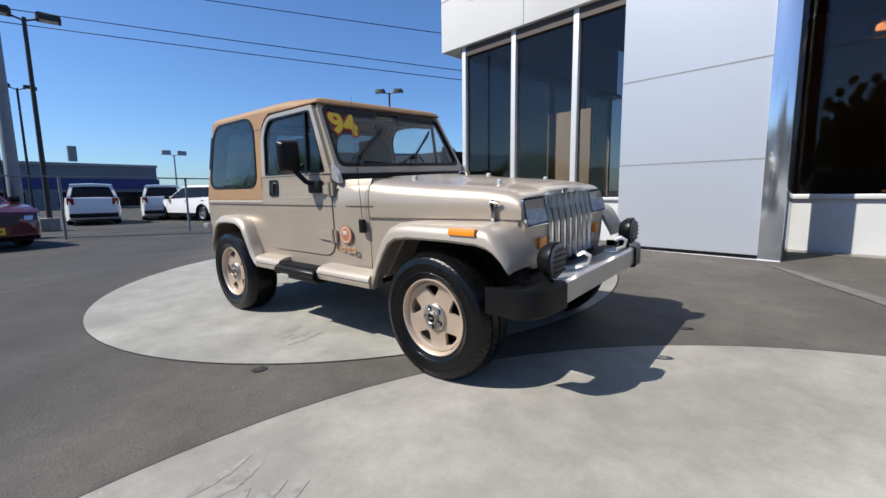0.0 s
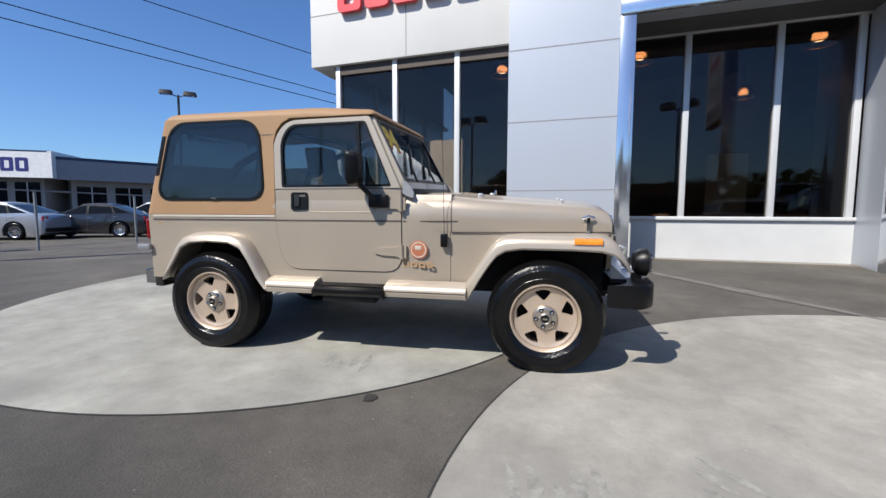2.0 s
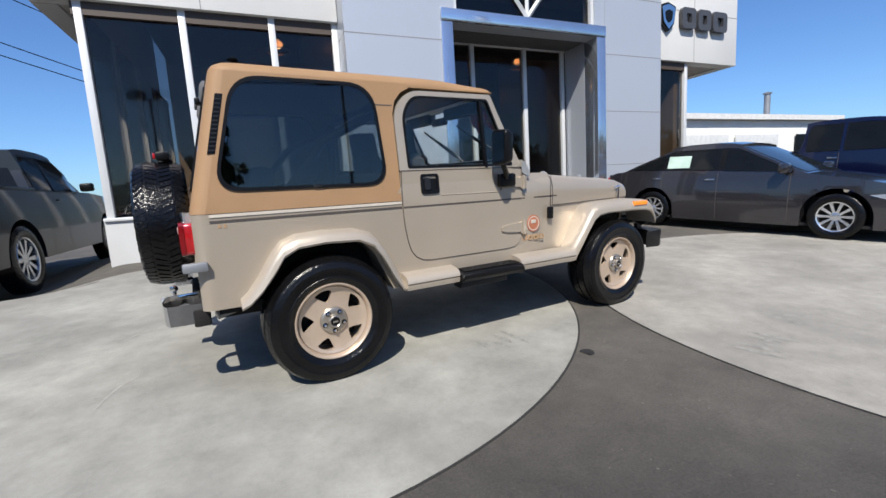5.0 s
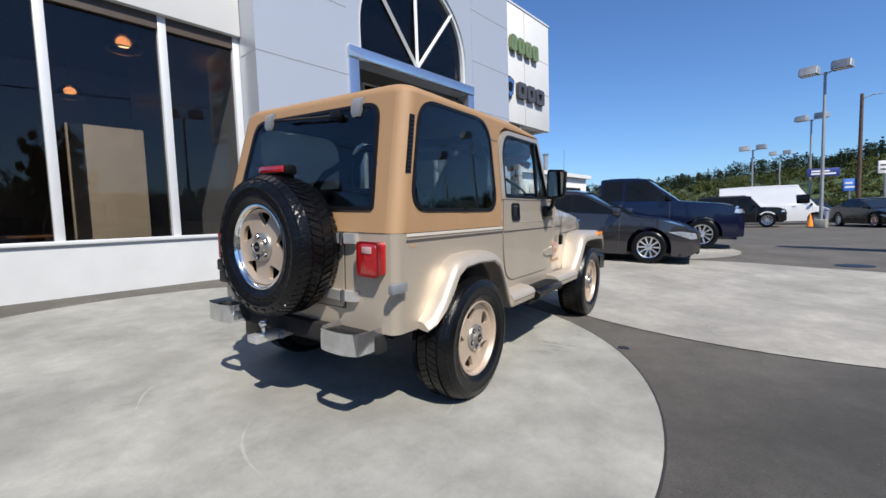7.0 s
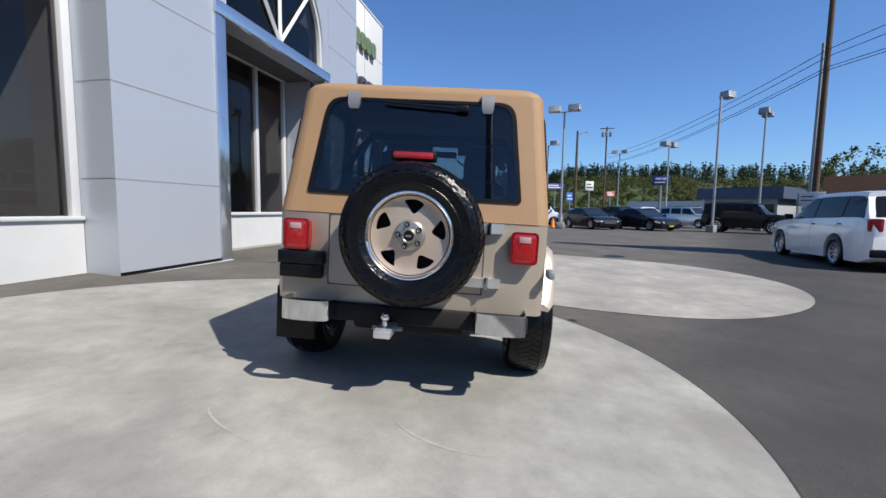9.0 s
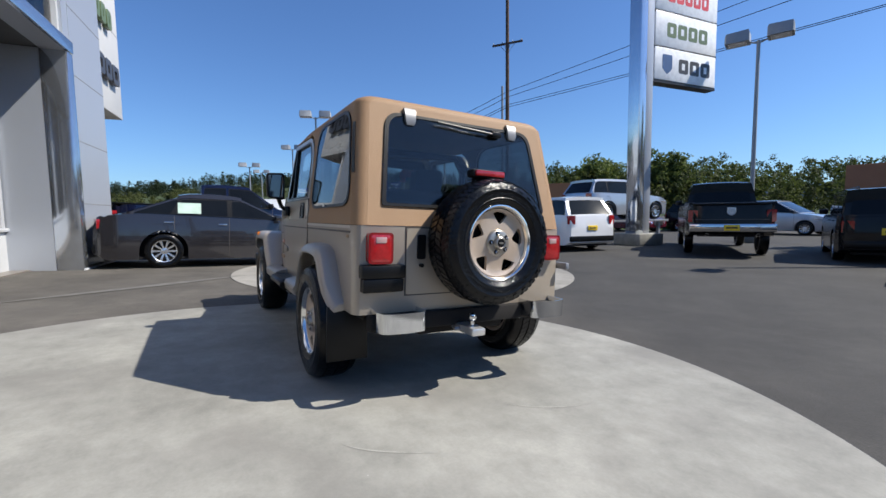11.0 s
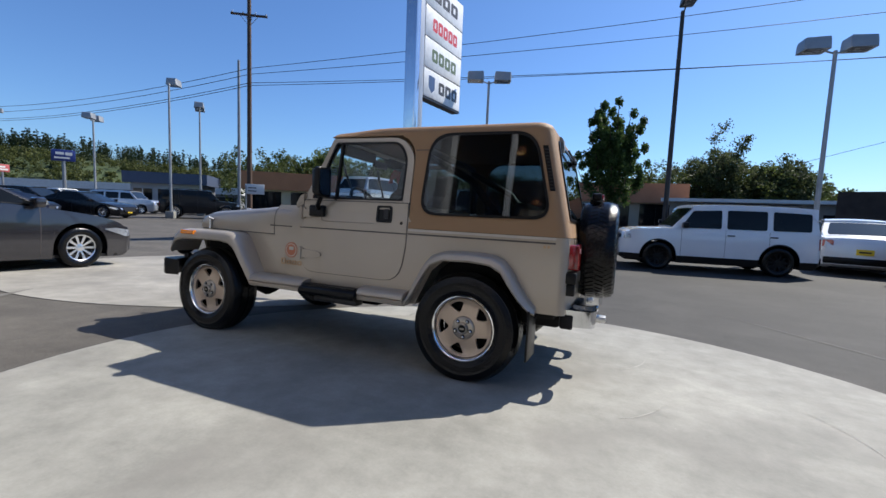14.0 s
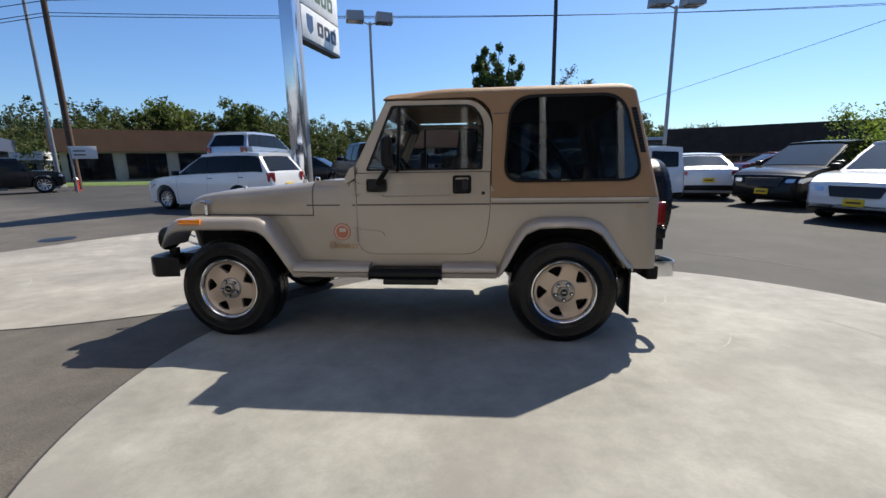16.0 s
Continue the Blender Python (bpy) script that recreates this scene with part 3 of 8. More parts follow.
    for u, d in ((-2.8, 2.6), (0.9, 4.0), (3.3, 3.0), (4.6, 3.2)):
        p = thing("sales_desk", "dark showroom sales desk", "desk", WALL @ Matrix.Translation((u, d, 0.2)), "showroom desks")
        part("desktop", boxb(-0.7, 0.7, -0.35, 0.35, 0.72, 0.76, bevel=0.008), mat("desk_wood", (0.16, 0.08, 0.04), 0.4), p)
        for sx in (-0.62, 0.62):
            part("leg", boxb(sx - 0.03, sx + 0.03, -0.3, 0.3, 0, 0.72), BLACK, p)


build_showroom()
for ob in scene.objects:
    if ob.name.startswith(("pane", "side_pane")):
        ob.visible_shadow = False
# ---- the off-road car ----
GRILLE_CHROME = mat("grille_chrome", (0.78, 0.77, 0.74), 0.18, 0.9, 0.06, 6.0)
HUB_ALLOY = mat("hub_alloy", (0.40, 0.36, 0.31), 0.3, 0.8, 0.06, 9.0)
BRUSHED = mat("bright_steel", (0.66, 0.65, 0.63), 0.28, 0.75, 0.06, 6.0)
JEEP = Matrix.Rotation(radians(2.6), 4, "X")
RTYRE, HUBX, HUBZ = 0.366, 1.187, 0.353


def side_y(z):
    """Half width of the cabin at a height: upright tub, upper part leaning in."""
    return 0.745 if z < 1.0 else 0.745 - (z - 1.0) * 0.088


def make_wheel(parent, name, centre, out, lip, spare=False, phase=36):
    """An off-road wheel whose face looks along out (+1 or -1 in y, or -x for the spare); phase turns its five holes."""
    w = new(name)
    w.parent = parent
    w.matrix_basis = Matrix.Translation(centre) @ (Matrix.Rotation(radians(90), 4, "Z") if spare else Matrix.Identity(4)) @ (Matrix.Identity(4) if out > 0 else Matrix.Rotation(math.pi, 4, "Z"))
    R = RTYRE
    half = [(0.361, 0.0), (0.360, 0.05), (0.356, 0.085), (0.349, 0.104), (0.337, 0.118), (0.322, 0.126), (0.309, 0.1285), (0.305, 0.1315), (0.299, 0.1315), (0.295, 0.129), (0.278, 0.1295), (0.258, 0.1265), (0.254, 0.129), (0.247, 0.128), (0.243, 0.124), (0.232, 0.119), (0.222, 0.112), (0.205, 0.105)]
    prof = [(-y, r) for r, y in half[::-1]] + [(y, r) for r, y in half[1:]]
    tyre = part("tyre", lathe(bmesh.new(), prof, n=72, closed=True), RUBBER, w, "worn black all-terrain tyre")
    bm = bmesh.new()
    n = 58
    for row, (y0, y1, off) in enumerate(((-0.118, -0.070, 0), (-0.060, -0.006, 0.5), (0.006, 0.060, 0.0), (0.070, 0.118, 0.5))):
        for k in range(n):
            a = (k + off) * math.tau / n
            da = math.tau / n * ((0.30 if spare else 0.42) + (0.09 if spare else 0.03) * ((k * 7 + row * 3) % 5) / 4)
            skew = (0.030 if row % 2 else -0.030)
            q = []
            for up in (0, 1):
                for s, y in ((-1, y0), (1, y0), (1, y1), (-1, y1)):
                    rr = (R if up else R - 0.022) - ((0.019 if spare else 0.0235) if abs(y) > 0.1 else (0.003 if abs(y) > 0.065 else 0))
                    q.append(bm.verts.new((rr * math.cos(a + s * da + (skew if y == y1 else -skew)), y, rr * math.sin(a + s * da + (skew if y == y1 else -skew)))))
            for i in ((4, 5, 6, 7), (0, 1, 5, 4), (1, 2, 6, 5), (2, 3, 7, 6), (3, 0, 4, 7)):
                bm.faces.new([q[j] for j in i])
    # side lugs on the shoulder
    for side_ in ((-1, 1) if spare else ()):
        for k in range(n // 2):
            a, da = (k * 2 + 0.25) * math.tau / n, math.tau / n * 0.42
            q = [bm.verts.new((r * math.cos(a + e * da), side_ * (y + o), r * math.sin(a + e * da))) for o in (0, 0.005) for r, y, e in ((0.318, 0.1265, -1), (0.318, 0.1265, 1), (0.345, 0.109, 1), (0.345, 0.109, -1))]
            for i in ((4, 5, 6, 7), (0, 1, 5, 4), (1, 2, 6, 5), (2, 3, 7, 6), (3, 0, 4, 7)):
                bm.faces.new([q[j] for j in i])
    part("tread", bm, RUBBER, tyre, smooth=0)
    rim = part("rim", lathe(bmesh.new(), [(-0.10, 0.19), (-0.10, 0.208), (0.085, 0.208), (0.106, 0.219), (0.114, 0.2165), (0.115, 0.211), (0.111, 0.205), (0.100, 0.2005), (0.086, 0.198), (0.080, 0.193), (0.05, 0.190), (0.03, 0.186), (-0.09, 0.180)], n=64, closed=True), lip, w, "polished alloy rim lip" if lip is RIM_LIP else "gold alloy rim")
    # dished face with five rounded three-cornered holes, one to each fifth of the ring
    bm = bmesh.new()
    face_y = lambda r: lerp(r, [(0.05, 0.082), (0.09, 0.0815), (0.12, 0.079), (0.15, 0.078), (0.175, 0.081), (0.193, 0.0885)])
    for k in range(5):
        a = radians(phase + 72 * k)
        turn = lambda u, v: (-(u * math.cos(a) - v * math.sin(a)), u * math.sin(a) + v * math.cos(a))
        f = lambda u, v, o: Vector((turn(u, v)[0], face_y(math.hypot(u, v)) + o, turn(u, v)[1]))
        wedge = [(0.0835 * math.cos(t), 0.0835 * math.sin(t)) for t in np.linspace(-radians(36), radians(36), 9)] + [(0.194 * math.cos(t), 0.194 * math.sin(t)) for t in np.linspace(radians(36), -radians(36), 17)]
        hole = rounded([(0.100, -0.006), (0.160, -0.056), (0.177, -0.026), (0.179, 0.010), (0.168, 0.050)], [0.022, 0.014, 0.03, 0.03, 0.014], 5)
        ring_panel(bm, wedge, hole, f, 0.022)
    lathe(bm, [(0.045, 0.0845), (0.0815, 0.0845), (0.0825, 0.070), (0.079, 0.001)], n=40)
    part("spokes", bm, RIM_GOLD, rim, "gold five-spoke alloy face", smooth=35)
    part("drum", lathe(bmesh.new(), [(-0.03, 0.01), (-0.03, 0.178), (0.0, 0.172), (0.01, 0.12), (0.012, 0.01)], n=32), UNDER, rim)
    hub = part("hub_cap", lathe(bmesh.new(), [(0.06, 0.080), (0.084, 0.079), (0.094, 0.074), (0.099, 0.066), (0.099, 0.040), (0.106, 0.037), (0.118, 0.035), (0.121, 0.030), (0.117, 0.026), (0.117, 0.001)], n=32), HUB_ALLOY, w, "machined alloy hub")
    part("cap_centre", lathe(bmesh.new(), [(0.1175, 0.001), (0.1175, 0.025), (0.1195, 0.023), (0.1195, 0.001)], n=20), BLACK, hub)
    part("cap_mark", boxb(-0.014, 0.014, 0.1196, 0.1205, -0.005, 0.005), HUB_ALLOY, hub, smooth=0)
    for k in range(5):
        a = radians(phase + 18 + 72 * k)
        c = (-0.056 * math.cos(a), 0, 0.056 * math.sin(a))
        part("nut_well", lathe(bmesh.new(), [(0.0985, 0.0145), (0.0998, 0.0145), (0.0998, 0.001)], c, n=14), BLACK, hub)
        part("wheel_nut", lathe(bmesh.new(), [(0.0985, 0.0095), (0.108, 0.0092), (0.111, 0.006), (0.111, 0.001)], c, n=6), CHROME, hub)
    return w


def build_jeep():
    car = thing("off_road_car", "champagne two-door off-road car with tan hardtop", "car", JEEP)
    side = lambda s: (lambda a, b, o: Vector((a, s * (side_y(b) + o), b)))
    # --- tub
    arch_r = [(-1.82, 0.50), (-1.60, 0.50), (-1.56, 0.60), (-1.43, 0.765), (-1.32, 0.80), (-1.01, 0.80), (-0.90, 0.70), (-0.79, 0.47), (-0.78, 0.45), (0.30, 0.45), (0.66, 0.45), (0.70, 0.46)]
    top = [(-1.82, 0.985), (-0.697, 0.985), (-0.696, 1.16), (0.245, 1.16), (0.246, 1.12), (0.60, 1.12)]
    xs = sorted(set([-1.813, -1.808, -1.798, -1.785, -1.765, -1.74, -1.70, -0.6965, -0.695, 0.2452, 0.247, 0.30, 0.40, 0.50, 0.565] + [a[0] for a in arch_r if -1.8 < a[0] < 0.56] + list(np.linspace(-1.60, -0.75, 24)) + [-0.5, -0.2, 0.1]))
    def tub_y(x, z):
        y = 0.738
        y -= 0.035 * max(0, (-1.765 - x) / 0.048) ** 2
        y -= 0.035 * smoothstep(0.25, 0.57, x)
        return y - (0.05 * ((z - 0.99) / 0.13) ** 2 if x > 0.246 and z > 0.99 else 0)
    tub = hull(bmesh.new(), xs, lambda x: lerp(x, arch_r), lambda x: lerp(x, top), tub_y, 8, 6)
    tub.normal_update()
    bmesh.ops.delete(tub, geom=[f for f in tub.faces if abs(f.normal.z) > 0.9 and f.calc_center_median().z > 0.9 and f.calc_center_median().x < 0.25], context="FACES_ONLY")
    body = part("body", tub, PAINT, car, "champagne metallic body tub")
    for s in (-1, 1):
        part("side_trim", boxb(-1.70, 0.22, s * 0.715 - 0.008, s * 0.715 + 0.008, 0.80, 0.975), CLOTH, body)
        part("door_card", boxb(-0.66, 0.22, s * 0.712 - 0.008, s * 0.712 + 0.008, 0.98, 1.15), CLOTH, body)
    # --- bonnet
    hood_top = [(0.57, 1.118), (0.72, 1.10), (1.125, 1.068), (1.37, 1.052), (1.50, 1.034), (1.565, 1.014), (1.592, 0.992), (1.60, 0.97)]
    def hood_ring(x, lower=0.875, grow=0.0):
        w = 0.705 - 0.135 * smoothstep(0.5, 1.7, x) + grow
        t = lerp(x, hood_top) + grow
        h = t - lower
        ring = [(w, lower), (w + 0.004, lower + 0.35 * h), (w - 0.002, lower + 0.63 * h), (w - 0.020, lower + 0.82 * h), (w - 0.062, lower + 0.945 * h), (w - 0.14, lower + 0.985 * h), (w - 0.25, t), (0.26, t + 0.005), (0.225, t + 0.014), (0.0, t + 0.018)]
        return [Vector((x, y, z)) for y, z in ring] + [Vector((x, -y, z)) for y, z in ring[-2::-1]]
    hx = [0.575, 0.62, 0.72, 0.85, 1.0, 1.125, 1.25, 1.37, 1.44, 1.50, 1.535, 1.565, 1.582, 1.592, 1.600]
    part("bonnet", loft(bmesh.new(), [hood_ring(x) for x in hx]), PAINT, body, "champagne metallic bonnet")
    part("cowl", loft(bmesh.new(), [[Vector((x, v.y * k, v.z + dz)) for v in hood_ring(0.575)] for x, k, dz in ((0.25, 1.045, -0.002), (0.40, 1.02, 0.0), (0.569, 1.0, 0.0))]), PAINT, body)
    # inner wings below the bonnet
    for s in (-1, 1):
        part("inner_wing", loft(bmesh.new(), [[Vector((x, s * y, z)) for y, z in ((0.70 - 0.13 * smoothstep(0.5, 1.7, x), 0.868), (0.70 - 0.13 * smoothstep(0.5, 1.7, x), zb), (0.40, zb), (0.40, 0.868))] for x, zb in ((0.566, 0.46), (0.70, 0.5), (0.85, 0.74), (1.2, 0.79), (1.58, 0.76))]), PAINT, body)
        part("bonnet_latch", loft(bmesh.new(), [[Vector((x, s * (y + 0.592), z)) for y, z in ((0.0, z0), (0.02, z0), (0.02, z1), (0.0, z1))] for x, z0, z1 in ((1.440, 0.885, 0.955), (1.443, 0.87, 0.968), (1.457, 0.87, 0.968), (1.460, 0.885, 0.955))]), CHROME, body, "chrome bonnet catch")
        part("latch_hook", tube(bmesh.new(), [(1.415, s * 0.60, 0.962), (1.45, s * 0.618, 0.978), (1.485, s * 0.60, 0.966)], 0.009, 6), CHROME, body)
    for s in (-1, 1):
        part("bonnet_buffer", boxb(0.715, 0.75, s * 0.43 - 0.014, s * 0.43 + 0.014, 1.095, 1.128, bevel=0.008), BRUSHED, body, "small steel bonnet rest")
        part("bonnet_buffer", boxb(1.285, 1.312, s * 0.30 - 0.012, s * 0.30 + 0.012, 1.05, 1.084, bevel=0.006), BRUSHED, body)
    part("footman_loop", tube(bmesh.new(), [(0.80, -0.05, 1.12), (0.80, -0.035, 1.145), (0.80, 0.035, 1.145), (0.80, 0.05, 1.12)], 0.006, 6), CHROME, body)
    # --- wings (flares) swept along their arch
    def flare(name, s, stations, label):
        rows = []
        for x, zt, zl, yi, yo in stations:
            y1 = yo
            r = [(yi, zt), (y1 - 0.07, zt), (y1 - 0.03, zt - 0.008), (y1 - 0.006, max(zt - 0.028, zl + 0.024)), (y1, max(zt - 0.05, zl + 0.018)), (y1 + 0.004, zl + 0.012), (y1 - 0.004, zl), (y1 - 0.03, zl + 0.004), (y1 - 0.05, max(zt - 0.055, zl + 0.008)), (yi, max(zt - 0.045, zl + 0.010))]
            rows.append([Vector((x, s * y, z)) for y, z in r])
        part(name, loft(bmesh.new(), rows), FLARE, body, label)
    for s in (-1, 1):
        hw = lambda x: 0.70 - 0.13 * smoothstep(0.5, 1.7, x)
        flare("front_wing", s, [(0.665, 0.535, 0.43, 0.70, 0.80), (0.70, 0.575, 0.445, 0.69, 0.83), (0.78, 0.70, 0.585, 0.68, 0.845), (0.835, 0.785, 0.67, 0.67, 0.85), (0.885, 0.842, 0.735, 0.66, 0.85), (0.94, 0.862, 0.768, 0.65, 0.85), (1.04, 0.868, 0.782, 0.635, 0.85), (1.33, 0.866, 0.782, 0.60, 0.85), (1.50, 0.866, 0.775, 0.575, 0.85), (1.56, 0.858, 0.762, 0.565, 0.85), (1.60, 0.825, 0.74, 0.56, 0.848), (1.635, 0.77, 0.705, 0.55, 0.842), (1.665, 0.715, 0.66, 0.55, 0.835), (1.672, 0.69, 0.645, 0.55, 0.825)], "champagne front wing flare")
        flare("rear_flare", s, [(-1.64, 0.54, 0.49, 0.735, 0.80), (-1.60, 0.575, 0.515, 0.735, 0.825), (-1.54, 0.655, 0.575, 0.735, 0.84), (-1.47, 0.765, 0.665, 0.735, 0.845), (-1.42, 0.822, 0.74, 0.735, 0.845), (-1.345, 0.85, 0.78, 0.735, 0.845), (-1.2, 0.858, 0.792, 0.735, 0.845), (-1.02, 0.852, 0.785, 0.735, 0.845), (-0.93, 0.822, 0.745, 0.735, 0.845), (-0.875, 0.755, 0.66, 0.735, 0.845), (-0.81, 0.635, 0.535, 0.735, 0.845), (-0.755, 0.515, 0.455, 0.735, 0.84), (-0.72, 0.50, 0.45, 0.735, 0.83)], "champagne rear wheel arch flare")
        # sill moulding with a black step pad
        for x0, x1 in ((-0.735, -0.365), (0.145, 0.69)):
            part("sill_moulding", loft(bmesh.new(), [[Vector((x, s * y, z)) for y, z in ((0.735, 0.545), (0.79, 0.54), (0.835, 0.525), (0.85, 0.505), (0.852, 0.49), (0.838, 0.485), (0.848, 0.478), (0.842, 0.45), (0.82, 0.442), (0.735, 0.442))] for x in (x0, x1)]), FLARE, body, "champagne sill moulding")
        st = part("step", loft(bmesh.new(), [[Vector((x, s * y, z + dz)) for y, z in ((0.735, 0.50), (0.80, 0.503), (0.87, 0.495), (0.885, 0.48), (0.885, 0.455), (0.86, 0.43), (0.735, 0.43))] for x, dz in ((-0.363, 0), (-0.35, 0.012), (0.13, 0.012), (0.143, 0))]), BLACK, body, "black plastic side step")
        for k in range(4):
            part("rib", boxb(-0.34, 0.12, s * (0.775 + k * 0.026) - 0.006, s * (0.775 + k * 0.026) + 0.006, 0.5125, 0.5185), BLACK, st)
        part("under_step", boxb(-0.33, 0.06, min(s * 0.70, s * 0.80), max(s * 0.70, s * 0.80), 0.385, 0.428, bevel=0.01), SATIN, body)
        # stripes
        part("stripe", loft(bmesh.new(), [[Vector((x, s * (0.7395 + o), z)) for o, z in ((0, 0.942), (0.002, 0.942), (0.002, 0.953), (0, 0.953))] for x in (-1.735, -0.70)]), STRIPE, body)
        part("stripe", loft(bmesh.new(), [[Vector((x, s * (y + o), z)) for o, z in ((0, 0.940), (0.002, 0.940), (0.002, 0.949), (0, 0.949))] for x, y in ((0.25, 0.7375), (0.40, 0.721), (0.62, 0.703))]), STRIPE, body)
        part("stripe", loft(bmesh.new(), [[Vector((x, s * (0.7395 + o), z)) for o, z in ((0, 0.968), (0.003, 0.968), (0.003, 0.983), (0, 0.983))] for x in (-1.735, -0.70)]), STRIPE_L, body)
        part("bonnet_gap", loft(bmesh.new(), [[Vector((x, s * (0.705 - 0.135 * smoothstep(0.5, 1.7, x) + 0.001 + o), z)) for o, z in ((0, 0.869), (0.003, 0.869), (0.003, 0.876), (0, 0.876))] for x in np.linspace(0.572, 1.59, 10)]), STRIPE, body)
        part("bonnet_gap", loft(bmesh.new(), [[v + Vector((dx, 0, 0.0015)) + Vector((0, 0.0015 * s, 0)) for v in (hood_ring(0.573)[:9] if s > 0 else hood_ring(0.573)[8:])] for dx in (-0.003, 0.003)], close_ring=False), STRIPE, body)
        # side badge: round disc and a row of small bars
        bd = part("badge", lathe(bmesh.new(), [(0, 0.062), (0.003, 0.062), (0.004, 0.055), (0.004, 0.001)], (0.355, 0, 0.755), n=32), BADGE_RED, body, "round copper badge")
        bd.location.y = s * 0.7345
        if s < 0:
            bd.scale.y = -1
        part("badge_ring", ring_panel(bmesh.new(), [(0.355 + 0.053 * math.cos(q), 0.755 + 0.053 * math.sin(q)) for q in np.linspace(0, math.tau, 33)[:-1]], [(0.355 + 0.046 * math.cos(q), 0.755 + 0.046 * math.sin(q)) for q in np.linspace(0, math.tau, 33)[:-1]], lambda a, b, o: Vector((a, s * (0.7392 + o), b)), 0.001), STRIPE_L, body)
        part("badge_figure", boxb(0.33, 0.375, min(s * 0.7385, s * 0.7405), max(s * 0.7385, s * 0.7405), 0.755, 0.782, bevel=0.0008), STRIPE_L, body)
        for k, (x0, x1, h) in enumerate(((0.245, 0.29, 0.05), (0.30, 0.345, 0.036), (0.355, 0.40, 0.036), (0.41, 0.455, 0.036))):
            x0, x1 = (x0, x1) if s < 0 else (0.70 - x1, 0.70 - x0)
            part("badge_bar", ring_panel(bmesh.new(), rounded([(x0, 0.635), (x1, 0.635), (x1, 0.635 + h), (x0, 0.635 + h)], 0.012), rounded([(x0 + 0.012, 0.645), (x1 - 0.012, 0.645), (x1 - 0.012, 0.625 + h), (x0 + 0.012, 0.625 + h)], 0.006), lambda a, b, o: Vector((a, s * (0.7395 + o), b)), 0.004), BADGE_TXT, body)
        for x in (-1.70, -1.675):
            part("badge_bar", boxb(x, x + 0.014, min(s * 0.738, s * 0.7405), max(s * 0.738, s * 0.7405), 0.915, 0.931), BADGE_TXT, body)
    # --- doors
    for s in (-1, 1):
        f = side(s)
        fo = lambda a, b, o: Vector((a, s * (0.7455 + o) if b < 1.0 else s * (side_y(b) + 0.0005 + o), b))
        low = rounded([(-0.690, 1.163), (-0.690, 0.86), (-0.640, 0.60), (0.238, 0.60), (0.238, 1.163)], [0.01, 0.10, 0.16, 0.12, 0.01])
        door = part("door", plate(bmesh.new(), low, fo, 0.03), PAINT, body, "champagne door with exposed hinge")
        gap = [(x + (x + 0.226) * 0.011, z + (z - 0.88) * 0.016) for x, z in low]
        part("door_gap", ring_panel(bmesh.new(), gap, low, lambda a, b, o: Vector((a, s * (0.7395 + o), b)), 0.012), STRIPE, door)
        wo = rounded([(-0.695, 1.166), (-0.705, 1.52), (-0.60, 1.642), (0.012, 1.648), (0.232, 1.166)], [0.0, 0.12, 0.09, 0.02, 0.0])
        wi = rounded([(-0.632, 1.186), (-0.645, 1.50), (-0.575, 1.606), (-0.02, 1.610), (0.163, 1.186)], [0.015, 0.10, 0.06, 0.02, 0.02])
        part("window_frame", ring_panel(bmesh.new(), wo, wi, f, 0.035), PAINT, door, "champagne door window frame")
        seal = [(x * 1.0 + (x + 0.23) * 0.02, z + (z - 1.40) * 0.035) for x, z in wi]
        part("seal", ring_panel(bmesh.new(), seal, [(x - (x + 0.23) * 0.02, z - (z - 1.40) * 0.03) for x, z in wi], lambda a, b, o: f(a, b, 0.003 + o), 0.02), BLACK, door)
        part("pane", plate(bmesh.new(), wi, lambda a, b, o: f(a, b, -0.012 + o), 0.004), CAR_GLASS, door)
        part("window_divider", loft(bmesh.new(), [[f(x + dx, z, o) for dx, o in ((-0.010, 0.003), (0.010, 0.003), (0.010, -0.02), (-0.010, -0.02))] for x, z in ((-0.055, 1.17), (-0.072, 1.612))]), BLACK, door)
        part("stripe", loft(bmesh.new(), [[Vector((x, s * (0.7455 + o), z)) for o, z in ((0, 0.941), (0.002, 0.941), (0.002, 0.951), (0, 0.951))] for x in (-0.688, 0.237)]), STRIPE, door)
        # pressed panel edge
        part("crease", loft(bmesh.new(), [[f(x, z + dz, o) for dz, o in ((-0.004, 0), (0, 0.004), (0.004, 0))] for x, z in ((-0.42, 1.006), (0.03, 1.004), (0.055, 1.012), (0.066, 1.04), (0.066, 1.155))], close_ring=False), PAINT, door)
        hd = part("door_handle", ring_panel(bmesh.new(), rounded([(-0.565, 1.018), (-0.437, 1.018), (-0.437, 1.142), (-0.565, 1.142)], 0.02), rounded([(-0.548, 1.034), (-0.454, 1.034), (-0.454, 1.126), (-0.548, 1.126)], 0.015), lambda a, b, o: f(a, b, 0.010 + o), 0.014), BLACK, door, "black recessed door handle")
        part("handle_cup", plate(bmesh.new(), rounded([(-0.550, 1.032), (-0.452, 1.032), (-0.452, 1.128), (-0.550, 1.128)], 0.015), lambda a, b, o: f(a, b, 0.003 + o), 0.002), BLACK, hd)
        part("handle_paddle", plate(bmesh.new(), rounded([(-0.54, 1.045), (-0.50, 1.045), (-0.50, 1.118), (-0.54, 1.118)], 0.012), lambda a, b, o: f(a, b, 0.012 + o), 0.01), SATIN, hd)
        part("lock", lathe(bmesh.new(), [(0, 0.014), (0.006, 0.012), (0.006, 0.001)], (-0.645, s * 0.7385, 1.02), n=14), BLACK, door)
